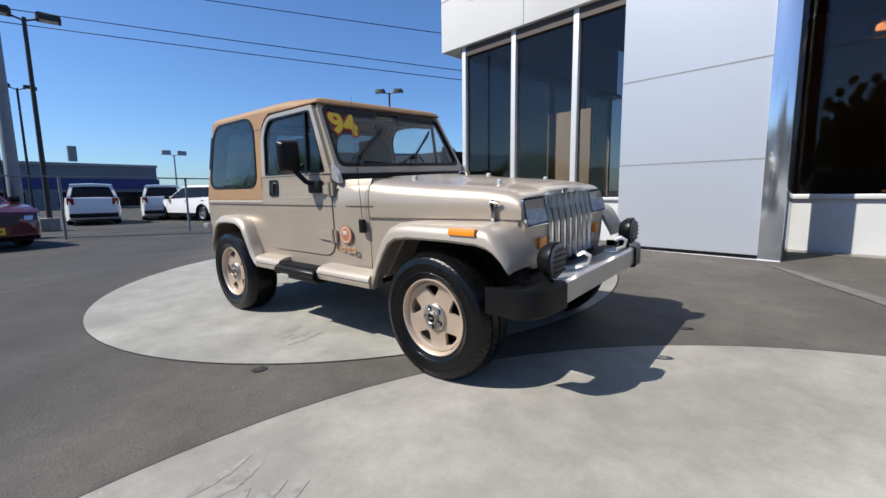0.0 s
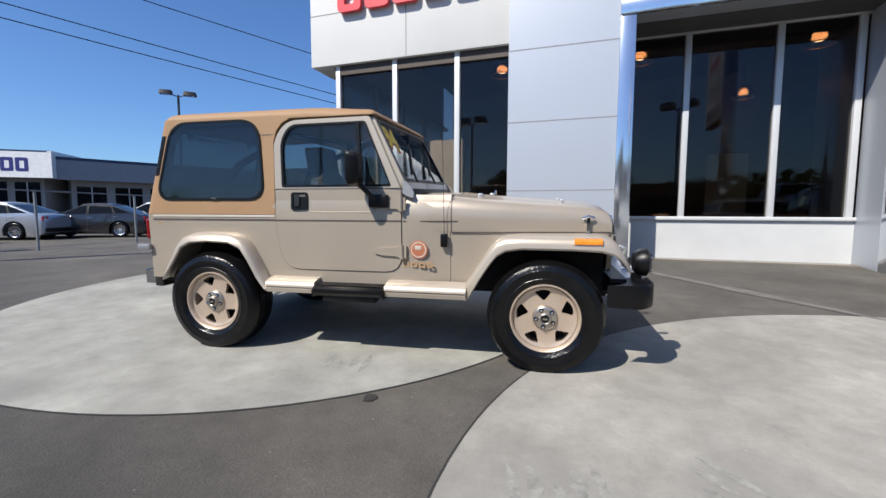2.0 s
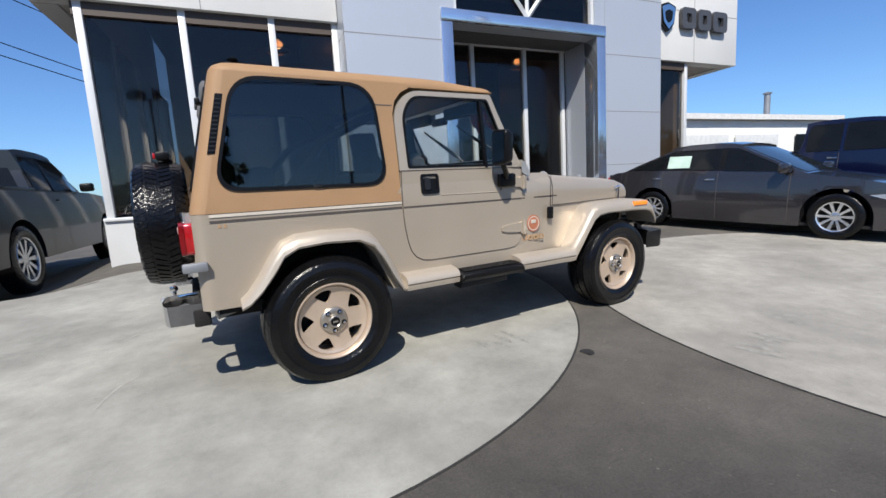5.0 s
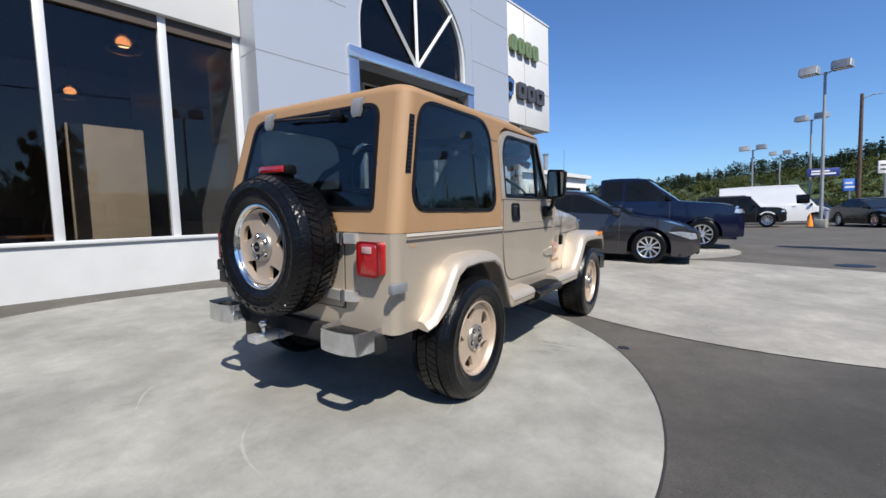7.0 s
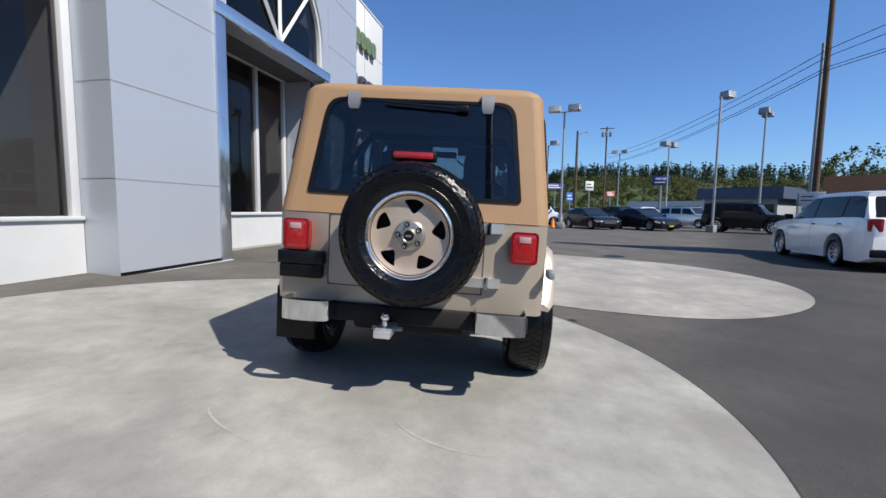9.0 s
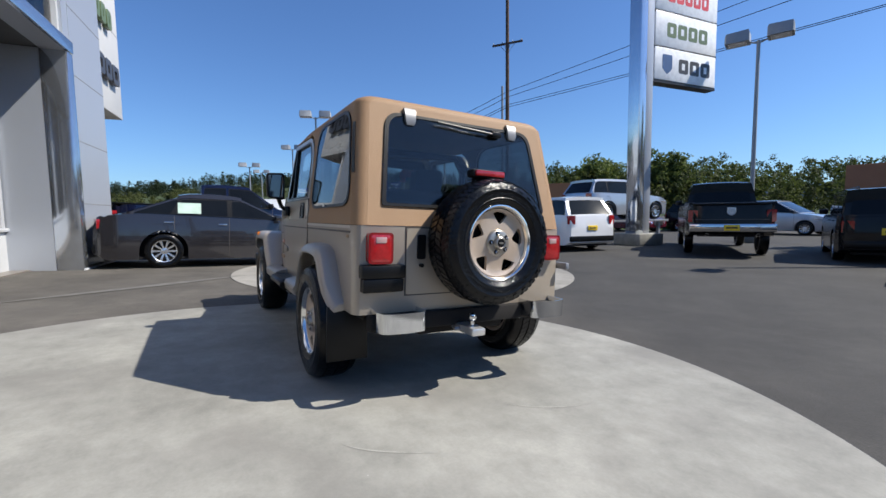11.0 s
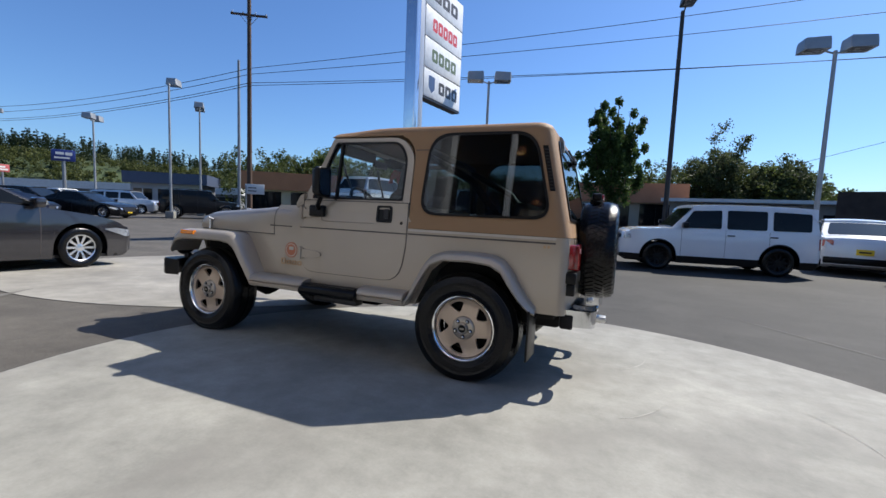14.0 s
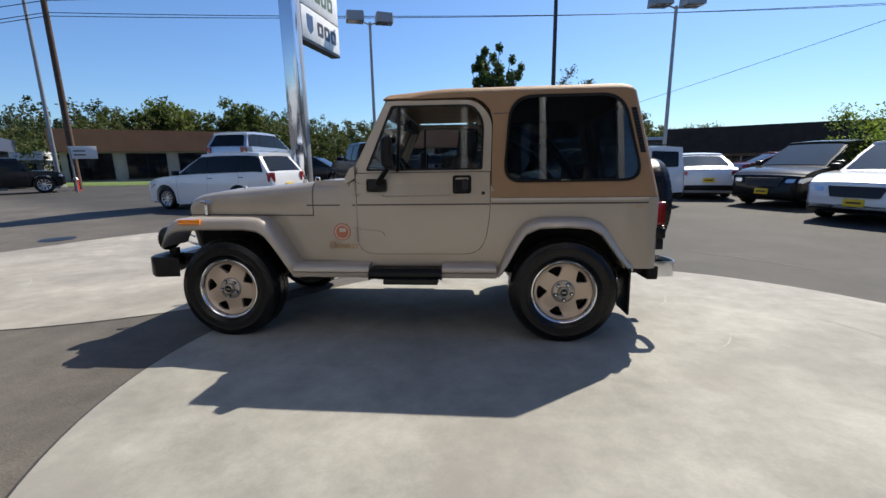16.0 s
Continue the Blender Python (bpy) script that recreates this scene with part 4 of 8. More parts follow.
        for z in (0.74, 1.06):
            part("hinge", loft(bmesh.new(), [[Vector((x, s * (0.742 + o), z + dz)) for o, dz in ((0, -h), (0.016, -h), (0.016, h), (0, h))] for x, h in ((0.05, 0.012), (0.10, 0.026), (0.215, 0.032), (0.222, 0.042), (0.275, 0.042))]), PAINT, door, "painted external door hinge")
            part("hinge_pin", tube(bmesh.new(), [(0.243, s * 0.762, z - 0.05), (0.243, s * 0.762, z + 0.05)], 0.011, 8), PAINT, door)
        # mirror
        mir = part("door_mirror", loft(bmesh.new(), [[Vector((x, s * (0.872 + y * k), 1.288 + z * k)) for y, z in rounded([(-0.075, -0.115), (0.07, -0.10), (0.08, 0.11), (-0.07, 0.12)], 0.03)] for x, k in ((-0.062, 0.94), (-0.055, 1.0), (-0.03, 1.0), (0.005, 0.86), (0.018, 0.6))]), BLACK, door, "large black door mirror")
        part("mirror_glass", plate(bmesh.new(), rounded([(-0.06, -0.095), (0.055, -0.085), (0.065, 0.095), (-0.055, 0.10)], 0.025), lambda a, b, o: Vector((-0.0635 - o, s * (0.872 + a), 1.288 + b)), 0.002), mat("mirror", (0.30, 0.31, 0.32), 0.03, 1.0, 0.01), mir)
        part("mirror_arm", tube(bmesh.new(), [(0.08, s * 0.755, 1.085), (0.05, s * 0.81, 1.12), (-0.015, s * 0.85, 1.20)], 0.018, 8), BLACK, mir)
        part("mirror_foot", boxb(0.02, 0.16, min(s * 0.738, s * 0.782), max(s * 0.738, s * 0.782), 1.035, 1.125, bevel=0.015), BLACK, mir)
    # --- hardtop
    ht_s = lambda s: (lambda a, b, o: Vector((a, s * (side_y(b) - 0.004 + o), b)))
    rear_x = lambda z: -1.817 + (z - 0.985) * 0.232
    cr = 0.068
    top_ob = part("hardtop", bmesh_roof(rear_x), TOP_TAN, body, "tan textured fibreglass hardtop")
    for s in (-1, 1):
        outer = [(rear_x(0.987) + cr, 0.987), (-0.700, 0.987), (-0.702, 1.20), (-0.710, 1.50), (-0.69, 1.575), (-0.645, 1.628), (-0.59, 1.655), (-0.50, 1.68), (rear_x(1.68) + cr, 1.68)]
        win = rounded([(-1.690, 1.10), (-0.785, 1.097), (-0.83, 1.655), (-1.555, 1.652)], [0.13, 0.13, 0.16, 0.14], 7)
        part("side_panel", ring_panel(bmesh.new(), outer, win, ht_s(s), 0.02), TOP_TAN, top_ob, "tan hardtop side")
        part("side_window", plate(bmesh.new(), win, lambda a, b, o: ht_s(s)(a, b, 0.004 + o), 0.005), TINT_GLASS, top_ob, "dark tinted side window")
        part("seal", ring_panel(bmesh.new(), [(x + (x + 1.21) * 0.022, z + (z - 1.37) * 0.035) for x, z in win], [(x - (x + 1.21) * 0.018, z - (z - 1.37) * 0.03) for x, z in win], lambda a, b, o: ht_s(s)(a, b, 0.008 + o), 0.012), BLACK, top_ob)
        part("top_gap", loft(bmesh.new(), [[ht_s(s)(x, z + dz, 0.0015) for dz in (-0.003, 0.003)] for x, z in ((-0.83, 1.548), (-0.71, 1.548))], close_ring=False), STRIPE, top_ob)
        part("window_latch", boxb(-1.215, -1.165, min(s * 0.742, s * 0.748), max(s * 0.742, s * 0.748), 1.094, 1.108), CHROME, top_ob)
        # rounded rear corner
        rows = []
        for z in np.linspace(0.987, 1.68, 8):
            y, x = side_y(z) - 0.004, rear_x(z)
            rows.append([Vector((x + cr - cr * math.sin(a), s * (y - cr + cr * math.cos(a)), z)) for a in np.linspace(0, math.pi / 2, 7)])
        part("corner", loft(bmesh.new(), rows, close_ring=False), TOP_TAN, top_ob)
        # vent in the rear corner: a flush black strip of slots
        vx = lambda z: rear_x(z) + 0.060
        vent = part("vent", loft(bmesh.new(), [[Vector((vx(z) + dx, s * (side_y(z) - 0.004 + o), z)) for dx, o in ((-0.017, -0.010), (-0.017, 0.002), (0.017, 0.002), (0.017, -0.010))] for z in (1.275, 1.29, 1.55, 1.565)]), BLACK, top_ob, "black slotted vent")
        for k in range(13):
            z = 1.290 + k * 0.0205
            part("slat", loft(bmesh.new(), [[Vector((vx(z) + dx, s * (side_y(z) - 0.003 + o), z + dz)) for o, dz in ((0, 0), (0.005, -0.003), (0.005, 0.003), (0, 0.006))] for dx in (-0.013, 0.013)]), SATIN, vent, smooth=0)
    # rear face of the hardtop with the lift glass
    fr = lambda a, b, o: Vector((rear_x(b) - o, a, b))
    hw = lambda z: side_y(z) - 0.004 - cr
    outer = [(-hw(0.987), 0.987), (hw(0.987), 0.987), (hw(1.68), 1.68), (-hw(1.68), 1.68)]
    win = rounded([(-0.575, 1.105), (0.575, 1.105), (0.515, 1.632), (-0.515, 1.632)], [0.02, 0.02, 0.09, 0.09], 6)
    part("rear_panel", ring_panel(bmesh.new(), outer, win, fr, 0.02), TOP_TAN, top_ob, "tan hardtop rear frame")
    gate = part("lift_glass", plate(bmesh.new(), win, lambda a, b, o: fr(a, b, 0.005 + o), 0.006), TINT_GLASS, top_ob, "tinted rear lift glass")
    part("seal", ring_panel(bmesh.new(), [(x * 1.018, z + (z - 1.37) * 0.035) for x, z in win], [(x * 0.975, z - (z - 1.37) * 0.03) for x, z in win], lambda a, b, o: fr(a, b, 0.010 + o), 0.012), BLACK, gate)
    for y in (-0.374, 0.374):
        part("hinge", loft(bmesh.new(), [[Vector((rear_x(z) - o, y + dy, z)) for dy, o in ((-hwid, 0.004), (hwid, 0.004), (hwid, o1), (-hwid, o1))] for z, hwid, o1 in ((1.575, 0.024, 0.014), (1.60, 0.032, 0.024), (1.655, 0.036, 0.028), (1.675, 0.036, 0.018))]), mat("grey_hinge", (0.20, 0.20, 0.205), 0.4, 0.3), gate, "grey lift glass hinge")
    part("wiper", tube(bmesh.new(), [(rear_x(1.60) - 0.03, 0.20, 1.615), (rear_x(1.59) - 0.032, -0.05, 1.60), (rear_x(1.58) - 0.03, -0.24, 1.59)], 0.008, 6), BLACK, gate)
    part("wiper_motor", boxb(rear_x(1.6) - 0.045, rear_x(1.6) - 0.01, -0.27, -0.20, 1.575, 1.612, bevel=0.008), BLACK, gate)
    for s in (-1, 1):
        part("gas_strut", tube(bmesh.new(), [(rear_x(1.5) + 0.03, s * 0.545, 1.53), (rear_x(1.2) + 0.03, s * 0.56, 1.30)], 0.010, 6), CHROME, gate)
    # --- windscreen frame
    ws = lambda a, b, o: Vector((0.262 - (b - 1.19) * 0.505 + o * 0.89, a, b + o * 0.45))
    outer = rounded([(-0.705, 1.165), (0.705, 1.165), (0.655, 1.668), (-0.655, 1.668)], 0.04)
    inner = rounded([(-0.655, 1.222), (0.655, 1.222), (0.612, 1.636), (-0.612, 1.636)], 0.06)
    frame_ob = part("windscreen_frame", ring_panel(bmesh.new(), outer, inner, ws, 0.045), PAINT, body, "champagne windscreen frame")
    part("seal", ring_panel(bmesh.new(), [(x * 1.02, z + (z - 1.43) * 0.06) for x, z in inner], [(x * 0.985, z - (z - 1.43) * 0.05) for x, z in inner], lambda a, b, o: ws(a, b, 0.004 + o), 0.02), BLACK, frame_ob)
    scr = part("windscreen", plate(bmesh.new(), inner, lambda a, b, o: ws(a, b, -0.010 + o), 0.005), CAR_GLASS, frame_ob)
    part("cowl_gap", boxb(0.225, 0.29, -0.69, 0.69, 1.118, 1.163, bevel=0.01), BLACK, frame_ob)
    for y0, y1 in ((0.13, 0.50), (-0.42, -0.05)):
        part("wiper", tube(bmesh.new(), [ws(y0 - 0.08, 1.20, 0.035), ws(y0 + 0.0, 1.30, 0.022), ws(y1 - 0.12, 1.46, 0.016)], 0.009, 6), BLACK, frame_ob)
        part("wiper_blade", tube(bmesh.new(), [ws(y0 - 0.03, 1.265, 0.008), ws(y1 - 0.06, 1.51, 0.008)], 0.009, 5), BLACK, frame_ob)
    for s in (-1, 1):
        part("frame_hinge", loft(bmesh.new(), [[Vector((x, s * y, z)) for y, z in ((0.70, z0), (0.735, z0), (0.735, z1), (0.70, z1))] for x, z0, z1 in ((0.25, 1.13, 1.215), (0.285, 1.11, 1.195), (0.32, 1.10, 1.135))]), BRUSHED if s < 0 else PAINT, frame_ob, "windscreen hinge bracket")
    # price numerals on the screen: yellow figures with a red edge
    ex, ez = Vector((0, 1, 0)), (ws(0, 1.6, 0) - ws(0, 1.3, 0)).normalized()
    en = ex.cross(ez)
    def numerals(name, m, off, lift, parent, label=""):
        cu = bpy.data.curves.new(name, "FONT")
        cu.body, cu.size, cu.extrude, cu.align_x, cu.offset = "94", 0.235, 0.0008, "CENTER", off
        txt = new(name, cu)
        cu.materials.append(m)
        me = bpy.data.meshes.new_from_object(txt.evaluated_get(bpy.context.evaluated_depsgraph_get()))
        bpy.data.objects.remove(txt)
        num = new(name, me)
        num.parent = parent
        num.matrix_basis = Matrix.Translation(ws(-0.485, 1.455, lift)) @ Matrix((ex, ez, en)).transposed().to_4x4() @ Matrix.Rotation(radians(-5), 4, "Z")
        return tagged(num, label)
    numerals("numeral_edge", DECAL_RED, 0.021, -0.008, scr, "red edge of the windscreen numerals")
    numerals("year_numerals", YELLOW, 0.009, -0.0055, scr, "yellow vinyl year numerals")
    # --- grille and lamps
    gx = lambda z: 1.612 if z < 0.84 else 1.612 - (z - 0.84) * 0.22
    fg = lambda a, b, o: Vector((gx(b) + o, a, b))
    grille = part("grille", plate(bmesh.new(), rounded([(-0.565, 0.845), (-0.50, 0.60), (0.50, 0.60), (0.565, 0.845), (0.545, 0.985), (-0.545, 0.985)], 0.05), fg, 0.03, rings=(1, 0.9, 0.75, 0.6, 0.45, 0.3, 0.15)), PAINT, body, "champagne grille shell")
    part("grille_dark", plate(bmesh.new(), rounded([(-0.30, 0.615), (0.30, 0.615), (0.30, 0.97), (-0.30, 0.97)], 0.02), lambda a, b, o: fg(a, b, 0.004 + o), 0.003, rings=(1, 0.8, 0.6, 0.4, 0.2)), BLACK, grille)
    for k in range(8):
        y = -0.285 + k * 0.0815
        part("grille_bar", loft(bmesh.new(), [[Vector((gx(z) + o, y + dy, z)) for dy, o in ((-0.015, 0.004), (-0.009, 0.022), (0.009, 0.022), (0.015, 0.004))] for z in (0.60, 0.62, 0.72, 0.83, 0.85, 0.92, 0.975, 0.99)]), GRILLE_CHROME, grille, "chrome grille bar")
    part("grille_cap", boxb(1.575, 1.60, -0.30, 0.30, 0.972, 0.996, bevel=0.008), BRUSHED, grille)
    part("grille_badge", plate(bmesh.new(), rounded([(-0.09, 0.985), (0.09, 0.985), (0.07, 1.015), (-0.07, 1.015)], 0.01), lambda a, b, o: Vector((1.60 + o, a, b)), 0.01), CHROME, grille)
    for s in (-1, 1):
        fl = lambda a, b, o: Vector((gx(b) + o, s * a, b))
        hl = part("headlight", ring_panel(bmesh.new(), rounded([(0.315, 0.832), (0.558, 0.838), (0.552, 0.985), (0.315, 0.985)], 0.02), rounded([(0.329, 0.844), (0.546, 0.846), (0.542, 0.974), (0.329, 0.974)], 0.015), lambda a, b, o: fl(a, b, 0.016 + o), 0.03), CHROME, grille, "rectangular headlight with bright bezel")
        part("lens", plate(bmesh.new(), rounded([(0.332, 0.846), (0.544, 0.846), (0.542, 0.974), (0.332, 0.974)], 0.015), lambda a, b, o: fl(a, b, 0.006 + o), 0.008), mat("headlamp_glass", (0.66, 0.70, 0.76), 0.16, 0.25, 0.35, 45.0, coat=1.0), hl)
        part("indicator", plate(bmesh.new(), rounded([(0.35, 0.70), (0.43, 0.70), (0.43, 0.765), (0.35, 0.765)], 0.012), lambda a, b, o: fl(a, b, 0.02 + o), 0.02), AMBER, grille, "amber front indicator")
        part("side_marker", loft(bmesh.new(), [[Vector((x, s * y, z)) for y, z in ((0.835, 0.82), (0.858, 0.822), (0.862, 0.838), (0.855, 0.856), (0.835, 0.858))] for x in (1.345, 1.352, 1.495, 1.505)]), AMBER, body, "amber side marker lamp")
    # --- bumpers
    fb = part("front_bumper", loft(bmesh.new(), [[Vector((x, y, z)) for x, z in ((1.70, 0.455), (1.815, 0.450), (1.83, 0.462), (1.83, 0.566), (1.815, 0.578), (1.70, 0.575))] for y in (-0.56, 0.56)]), BRUSHED, car, "bright steel channel front bumper")
    for s in (-1, 1):
        part("end_cap", loft(bmesh.new(), [[Vector((x + dx, s * y, z)) for x, z in ((x0, 0.445), (1.83, 0.438), (1.845, 0.45), (1.845, 0.572), (1.83, 0.584), (x0, 0.578))] for y, dx, x0 in ((0.562, 0, 1.70), (0.70, -0.01, 1.69), (0.78, -0.035, 1.68), (0.825, -0.08, 1.67), (0.838, -0.115, 1.66))]), BLACK, fb, "black rubber bumper end cap")
        part("tow_hook", tube(bmesh.new(), [(1.72, s * 0.30, 0.59), (1.78, s * 0.30, 0.60), (1.845, s * 0.30, 0.625), (1.855, s * 0.30, 0.665), (1.82, s * 0.30, 0.685), (1.785, s * 0.30, 0.665)], 0.011, 8, None, Vector((0, 1, 0))), BRUSHED, fb, "bright steel tow hook")
        fog = part("fog_lamp", lathe(bmesh.new(), [(-0.05, 0.02), (-0.04, 0.06), (0.0, 0.088), (0.035, 0.09), (0.04, 0.082)], (1.77, s * 0.60, 0.69), axis="x", n=24), BLACK, fb, "round black fog lamp with grid cover")
        part("fog_cover", lathe(bmesh.new(), [(0.041, 0.081), (0.052, 0.07), (0.056, 0.001)], (1.77, s * 0.60, 0.69), axis="x", n=24), mat("fog_grey", (0.055, 0.06, 0.07), 0.35), fog)
        for k in range(-2, 3):
            part("grid_bar", boxb(1.820, 1.828, s * 0.60 - 0.07 * math.sqrt(1 - (k / 3.2) ** 2), s * 0.60 + 0.07 * math.sqrt(1 - (k / 3.2) ** 2), 0.69 + k * 0.026 - 0.003, 0.69 + k * 0.026 + 0.003), BLACK, fog)
        part("bracket", boxb(1.72, 1.78, s * 0.60 - 0.02, s * 0.60 + 0.02, 0.575, 0.62), BLACK, fog)
    part("bumper_top", boxb(1.60, 1.70, -0.60, 0.60, 0.55, 0.575), SATIN, fb)
    for s in (-1, 1):
        part("frame_horn", boxb(1.45, 1.71, s * 0.36 - 0.05, s * 0.36 + 0.05, 0.45, 0.57, bevel=0.01), UNDER, fb)
    rb = part("rear_bumper", boxb(-1.86, -1.78, -0.66, 0.66, 0.405, 0.50, bevel=0.012), UNDER, car, "black rear cross member")
    for s in (-1, 1):
        arc = [(-1.948 - 0.045 * math.sin(a) ** 0.7, 0.51 - 0.128 * math.cos(a)) for a in np.linspace(0.12, math.pi - 0.12, 19)]
        cs = [Vector(q) for q in [(-1.83, 0.372), (-1.90, 0.374)] + arc + [(-1.90, 0.646), (-1.80, 0.648)]]
        bm = bmesh.new()
        rows = []
        for i, p in enumerate(cs):
            d = (cs[min(i + 1, len(cs) - 1)] - cs[max(i - 1, 0)]).normalized()
            nrm = Vector((d.y, -d.x))
            rows.append([Vector((q.x, s * q.y, z)) for q, z in ((p, 0.425), (p + nrm * 0.006, 0.425), (p + nrm * 0.009, 0.433), (p + nrm * 0.009, 0.522), (p + nrm * 0.006, 0.530), (p, 0.530))])
        part("bumperette", loft(bm, rows), CHROME, rb, "chrome rear bumperette")
    tow = part("tow_bar", boxb(-2.04, -1.80, 0.035, 0.125, 0.375, 0.42, bevel=0.010), BRUSHED, rb, "bright tow bar with ball")
    part("tow_ball", lathe(bmesh.new(), [(0.0, 0.012), (0.03, 0.012), (0.034, 0.018), (0.05, 0.025), (0.068, 0.02), (0.076, 0.001)], (-1.965, 0.08, 0.42), axis="z", n=18), CHROME, tow, "steel tow ball")
    part("tow_pin", tube(bmesh.new(), [(-1.90, 0.0, 0.395), (-1.90, 0.16, 0.395)], 0.012, 6), STEEL, tow)
    # --- tailgate, lamps, spare wheel
    tg = part("tailgate", plate(bmesh.new(), rounded([(-0.40, 0.60), (0.44, 0.60), (0.44, 0.975), (-0.40, 0.975)], 0.02), lambda a, b, o: Vector((-1.820 - o, a, b)), 0.02), PAINT, body, "champagne side-hinged tailgate")
    part("tailgate_gap", ring_panel(bmesh.new(), [(-0.408, 0.592), (0.448, 0.592), (0.448, 0.983), (-0.408, 0.983)], [(-0.40, 0.60), (0.44, 0.60), (0.44, 0.975), (-0.40, 0.975)], lambda a, b, o: Vector((-1.8155 - o, a, b)), 0.002), STRIPE, tg)
    for z in (0.665, 0.955):
        part("hinge", loft(bmesh.new(), [[Vector((-1.805 - o, y, z + dz)) for o, dz in ((0, -0.025), (t, -0.025), (t, 0.025), (0, 0.025))] for y, t in ((-0.50, 0.034), (-0.44, 0.044), (-0.41, 0.048), (-0.385, 0.044), (-0.22, 0.026))]), BRUSHED, tg, "bright tailgate hinge")
        part("hinge_pin", tube(bmesh.new(), [(-1.852, -0.425, z - 0.032), (-1.852, -0.425, z + 0.032)], 0.012, 8), CHROME, tg)
    part("gate_handle", plate(bmesh.new(), rounded([(0.325, 0.80), (0.375, 0.80), (0.375, 0.94), (0.325, 0.94)], 0.012), lambda a, b, o: Vector((-1.832 - o, a, b)), 0.014), BLACK, tg, "black tailgate handle")
    part("lock", lathe(bmesh.new(), [(-1.842, 0.001), (-1.842, 0.012), (-1.80, 0.012)], (0, 0.35, 0.765), axis="x", n=12), BLACK, tg)
    for s in (-1, 1):
        tl = part("tail_lamp", loft(bmesh.new(), [[Vector((x, s * y, z)) for y, z in rounded([(0.545 + g, 0.785 + g), (0.678 - g, 0.785 + g), (0.678 - g, 0.945 - g), (0.545 + g, 0.945 - g)], 0.02)] for x, g in ((-1.80, 0.0), (-1.855, 0.0), (-1.87, 0.008), (-1.873, 0.02))]), RED_LENS, body, "red rectangular tail lamp")
        part("lamp_rim", ring_panel(bmesh.new(), rounded([(0.541, 0.781), (0.682, 0.781), (0.682, 0.949), (0.541, 0.949)], 0.024), rounded([(0.557, 0.797), (0.666, 0.797), (0.666, 0.933), (0.557, 0.933)], 0.014), lambda a, b, o: Vector((-1.8695 - o, s * a, b)), 0.02), mat("red_lamp_rim", (0.16, 0.003, 0.005), 0.2, 0.0, 0.1, 20.0, coat=0.8), tl)
        part("reverse_lens", boxb(-1.8765, -1.87, s * 0.612 - 0.03, s * 0.612 + 0.03, 0.893, 0.925, bevel=0.002), mat("pink_lens", (0.40, 0.25, 0.24), 0.2, 0.0, 0.1, 20.0, coat=1.0), tl, "pale reversing lens")
        part("rear_step", boxb(-1.875, -1.765, min(s * 0.742, s * 0.775), max(s * 0.742, s * 0.775), 0.712, 0.758, bevel=0.008) if s < 0 else boxb(-1.87, -1.80, 0.46, 0.715, 0.70, 0.775, bevel=0.012), STEEL if s < 0 else BLACK, body, "bright steel corner bracket" if s < 0 else "black number plate lamp housing")
    part("plate_frame", boxb(-1.862, -1.803, 0.47, 0.705, 0.625, 0.70, bevel=0.008), BLACK, body, "black number plate bracket")
    part("spare_carrier", tube(bmesh.new(), [(-1.80, -0.03, 0.90), (-1.93, -0.03, 0.90)], 0.09, 14), UNDER, tg)
    make_wheel(car, "spare_wheel", (-1.945, -0.035, 0.905), 1, RIM_LIP, spare=True, phase=14)
    br = part("brake_lamp", boxb(-1.95, -1.88, -0.135, 0.095, 1.275, 1.325, bevel=0.012), BLACK, tg, "high black brake lamp on a stalk")
    part("lens", boxb(-1.962, -1.949, -0.12, 0.08, 1.285, 1.318, bevel=0.004), RED_LENS, br)
    part("stalk", loft(bmesh.new(), [[Vector((x, y, z)) for x, y in ((xa, -0.09), (xa, 0.05), (xa + 0.05, 0.05), (xa + 0.05, -0.09))] for xa, z in ((-1.86, 1.0), (-1.88, 1.15), (-1.92, 1.28))]), BLACK, br)
    # --- wheels
    for x in (HUBX, -HUBX):
        for s in (-1, 1):
            make_wheel(car, "wheel", (x, s * 0.724, HUBZ), s, RIM_LIP if s > 0 else RIM_GOLD, phase={(HUBX, -1): 25, (-HUBX, -1): 36, (HUBX, 1): 29, (-HUBX, 1): 40}[(x, s)])
    # --- chassis
    ch = part("chassis", boxb(-1.75, 1.60, 0.33, 0.43, 0.42, 0.52), UNDER, car, "dark underbody")
    part("rail", boxb(-1.75, 1.60, -0.43, -0.33, 0.42, 0.52), UNDER, ch)
    part("engine_bay", boxb(0.62, 1.56, -0.52, 0.52, 0.46, 0.84), UNDER, ch)
    part("cabin_floor", boxb(-1.74, 0.60, -0.66, 0.66, 0.455, 0.50), UNDER, ch)
    part("wheel_tub", boxb(-1.58, -0.82, -0.58, 0.58, 0.50, 0.79), UNDER, ch)
    for x in (HUBX, -HUBX):
        part("axle", tube(bmesh.new(), [(x, -0.62, HUBZ), (x, 0.62, HUBZ)], 0.045, 10), UNDER, ch)
        part("differential", lathe(bmesh.new(), [(-0.14, 0.03), (-0.08, 0.11), (0.02, 0.13), (0.1, 0.09), (0.15, 0.04)], (x, 0.14, HUBZ), n=16), UNDER, ch)
        for s in (-1, 1):
            part("leaf_spring", loft(bmesh.new(), [[Vector((x + dx, s * y, HUBZ + dz + q)) for y, q in ((0.43, 0), (0.49, 0), (0.49, 0.035), (0.43, 0.035))] for dx, dz in ((-0.5, 0.11), (-0.25, 0.065), (0, 0.055), (0.25, 0.065), (0.5, 0.11))]), UNDER, ch)
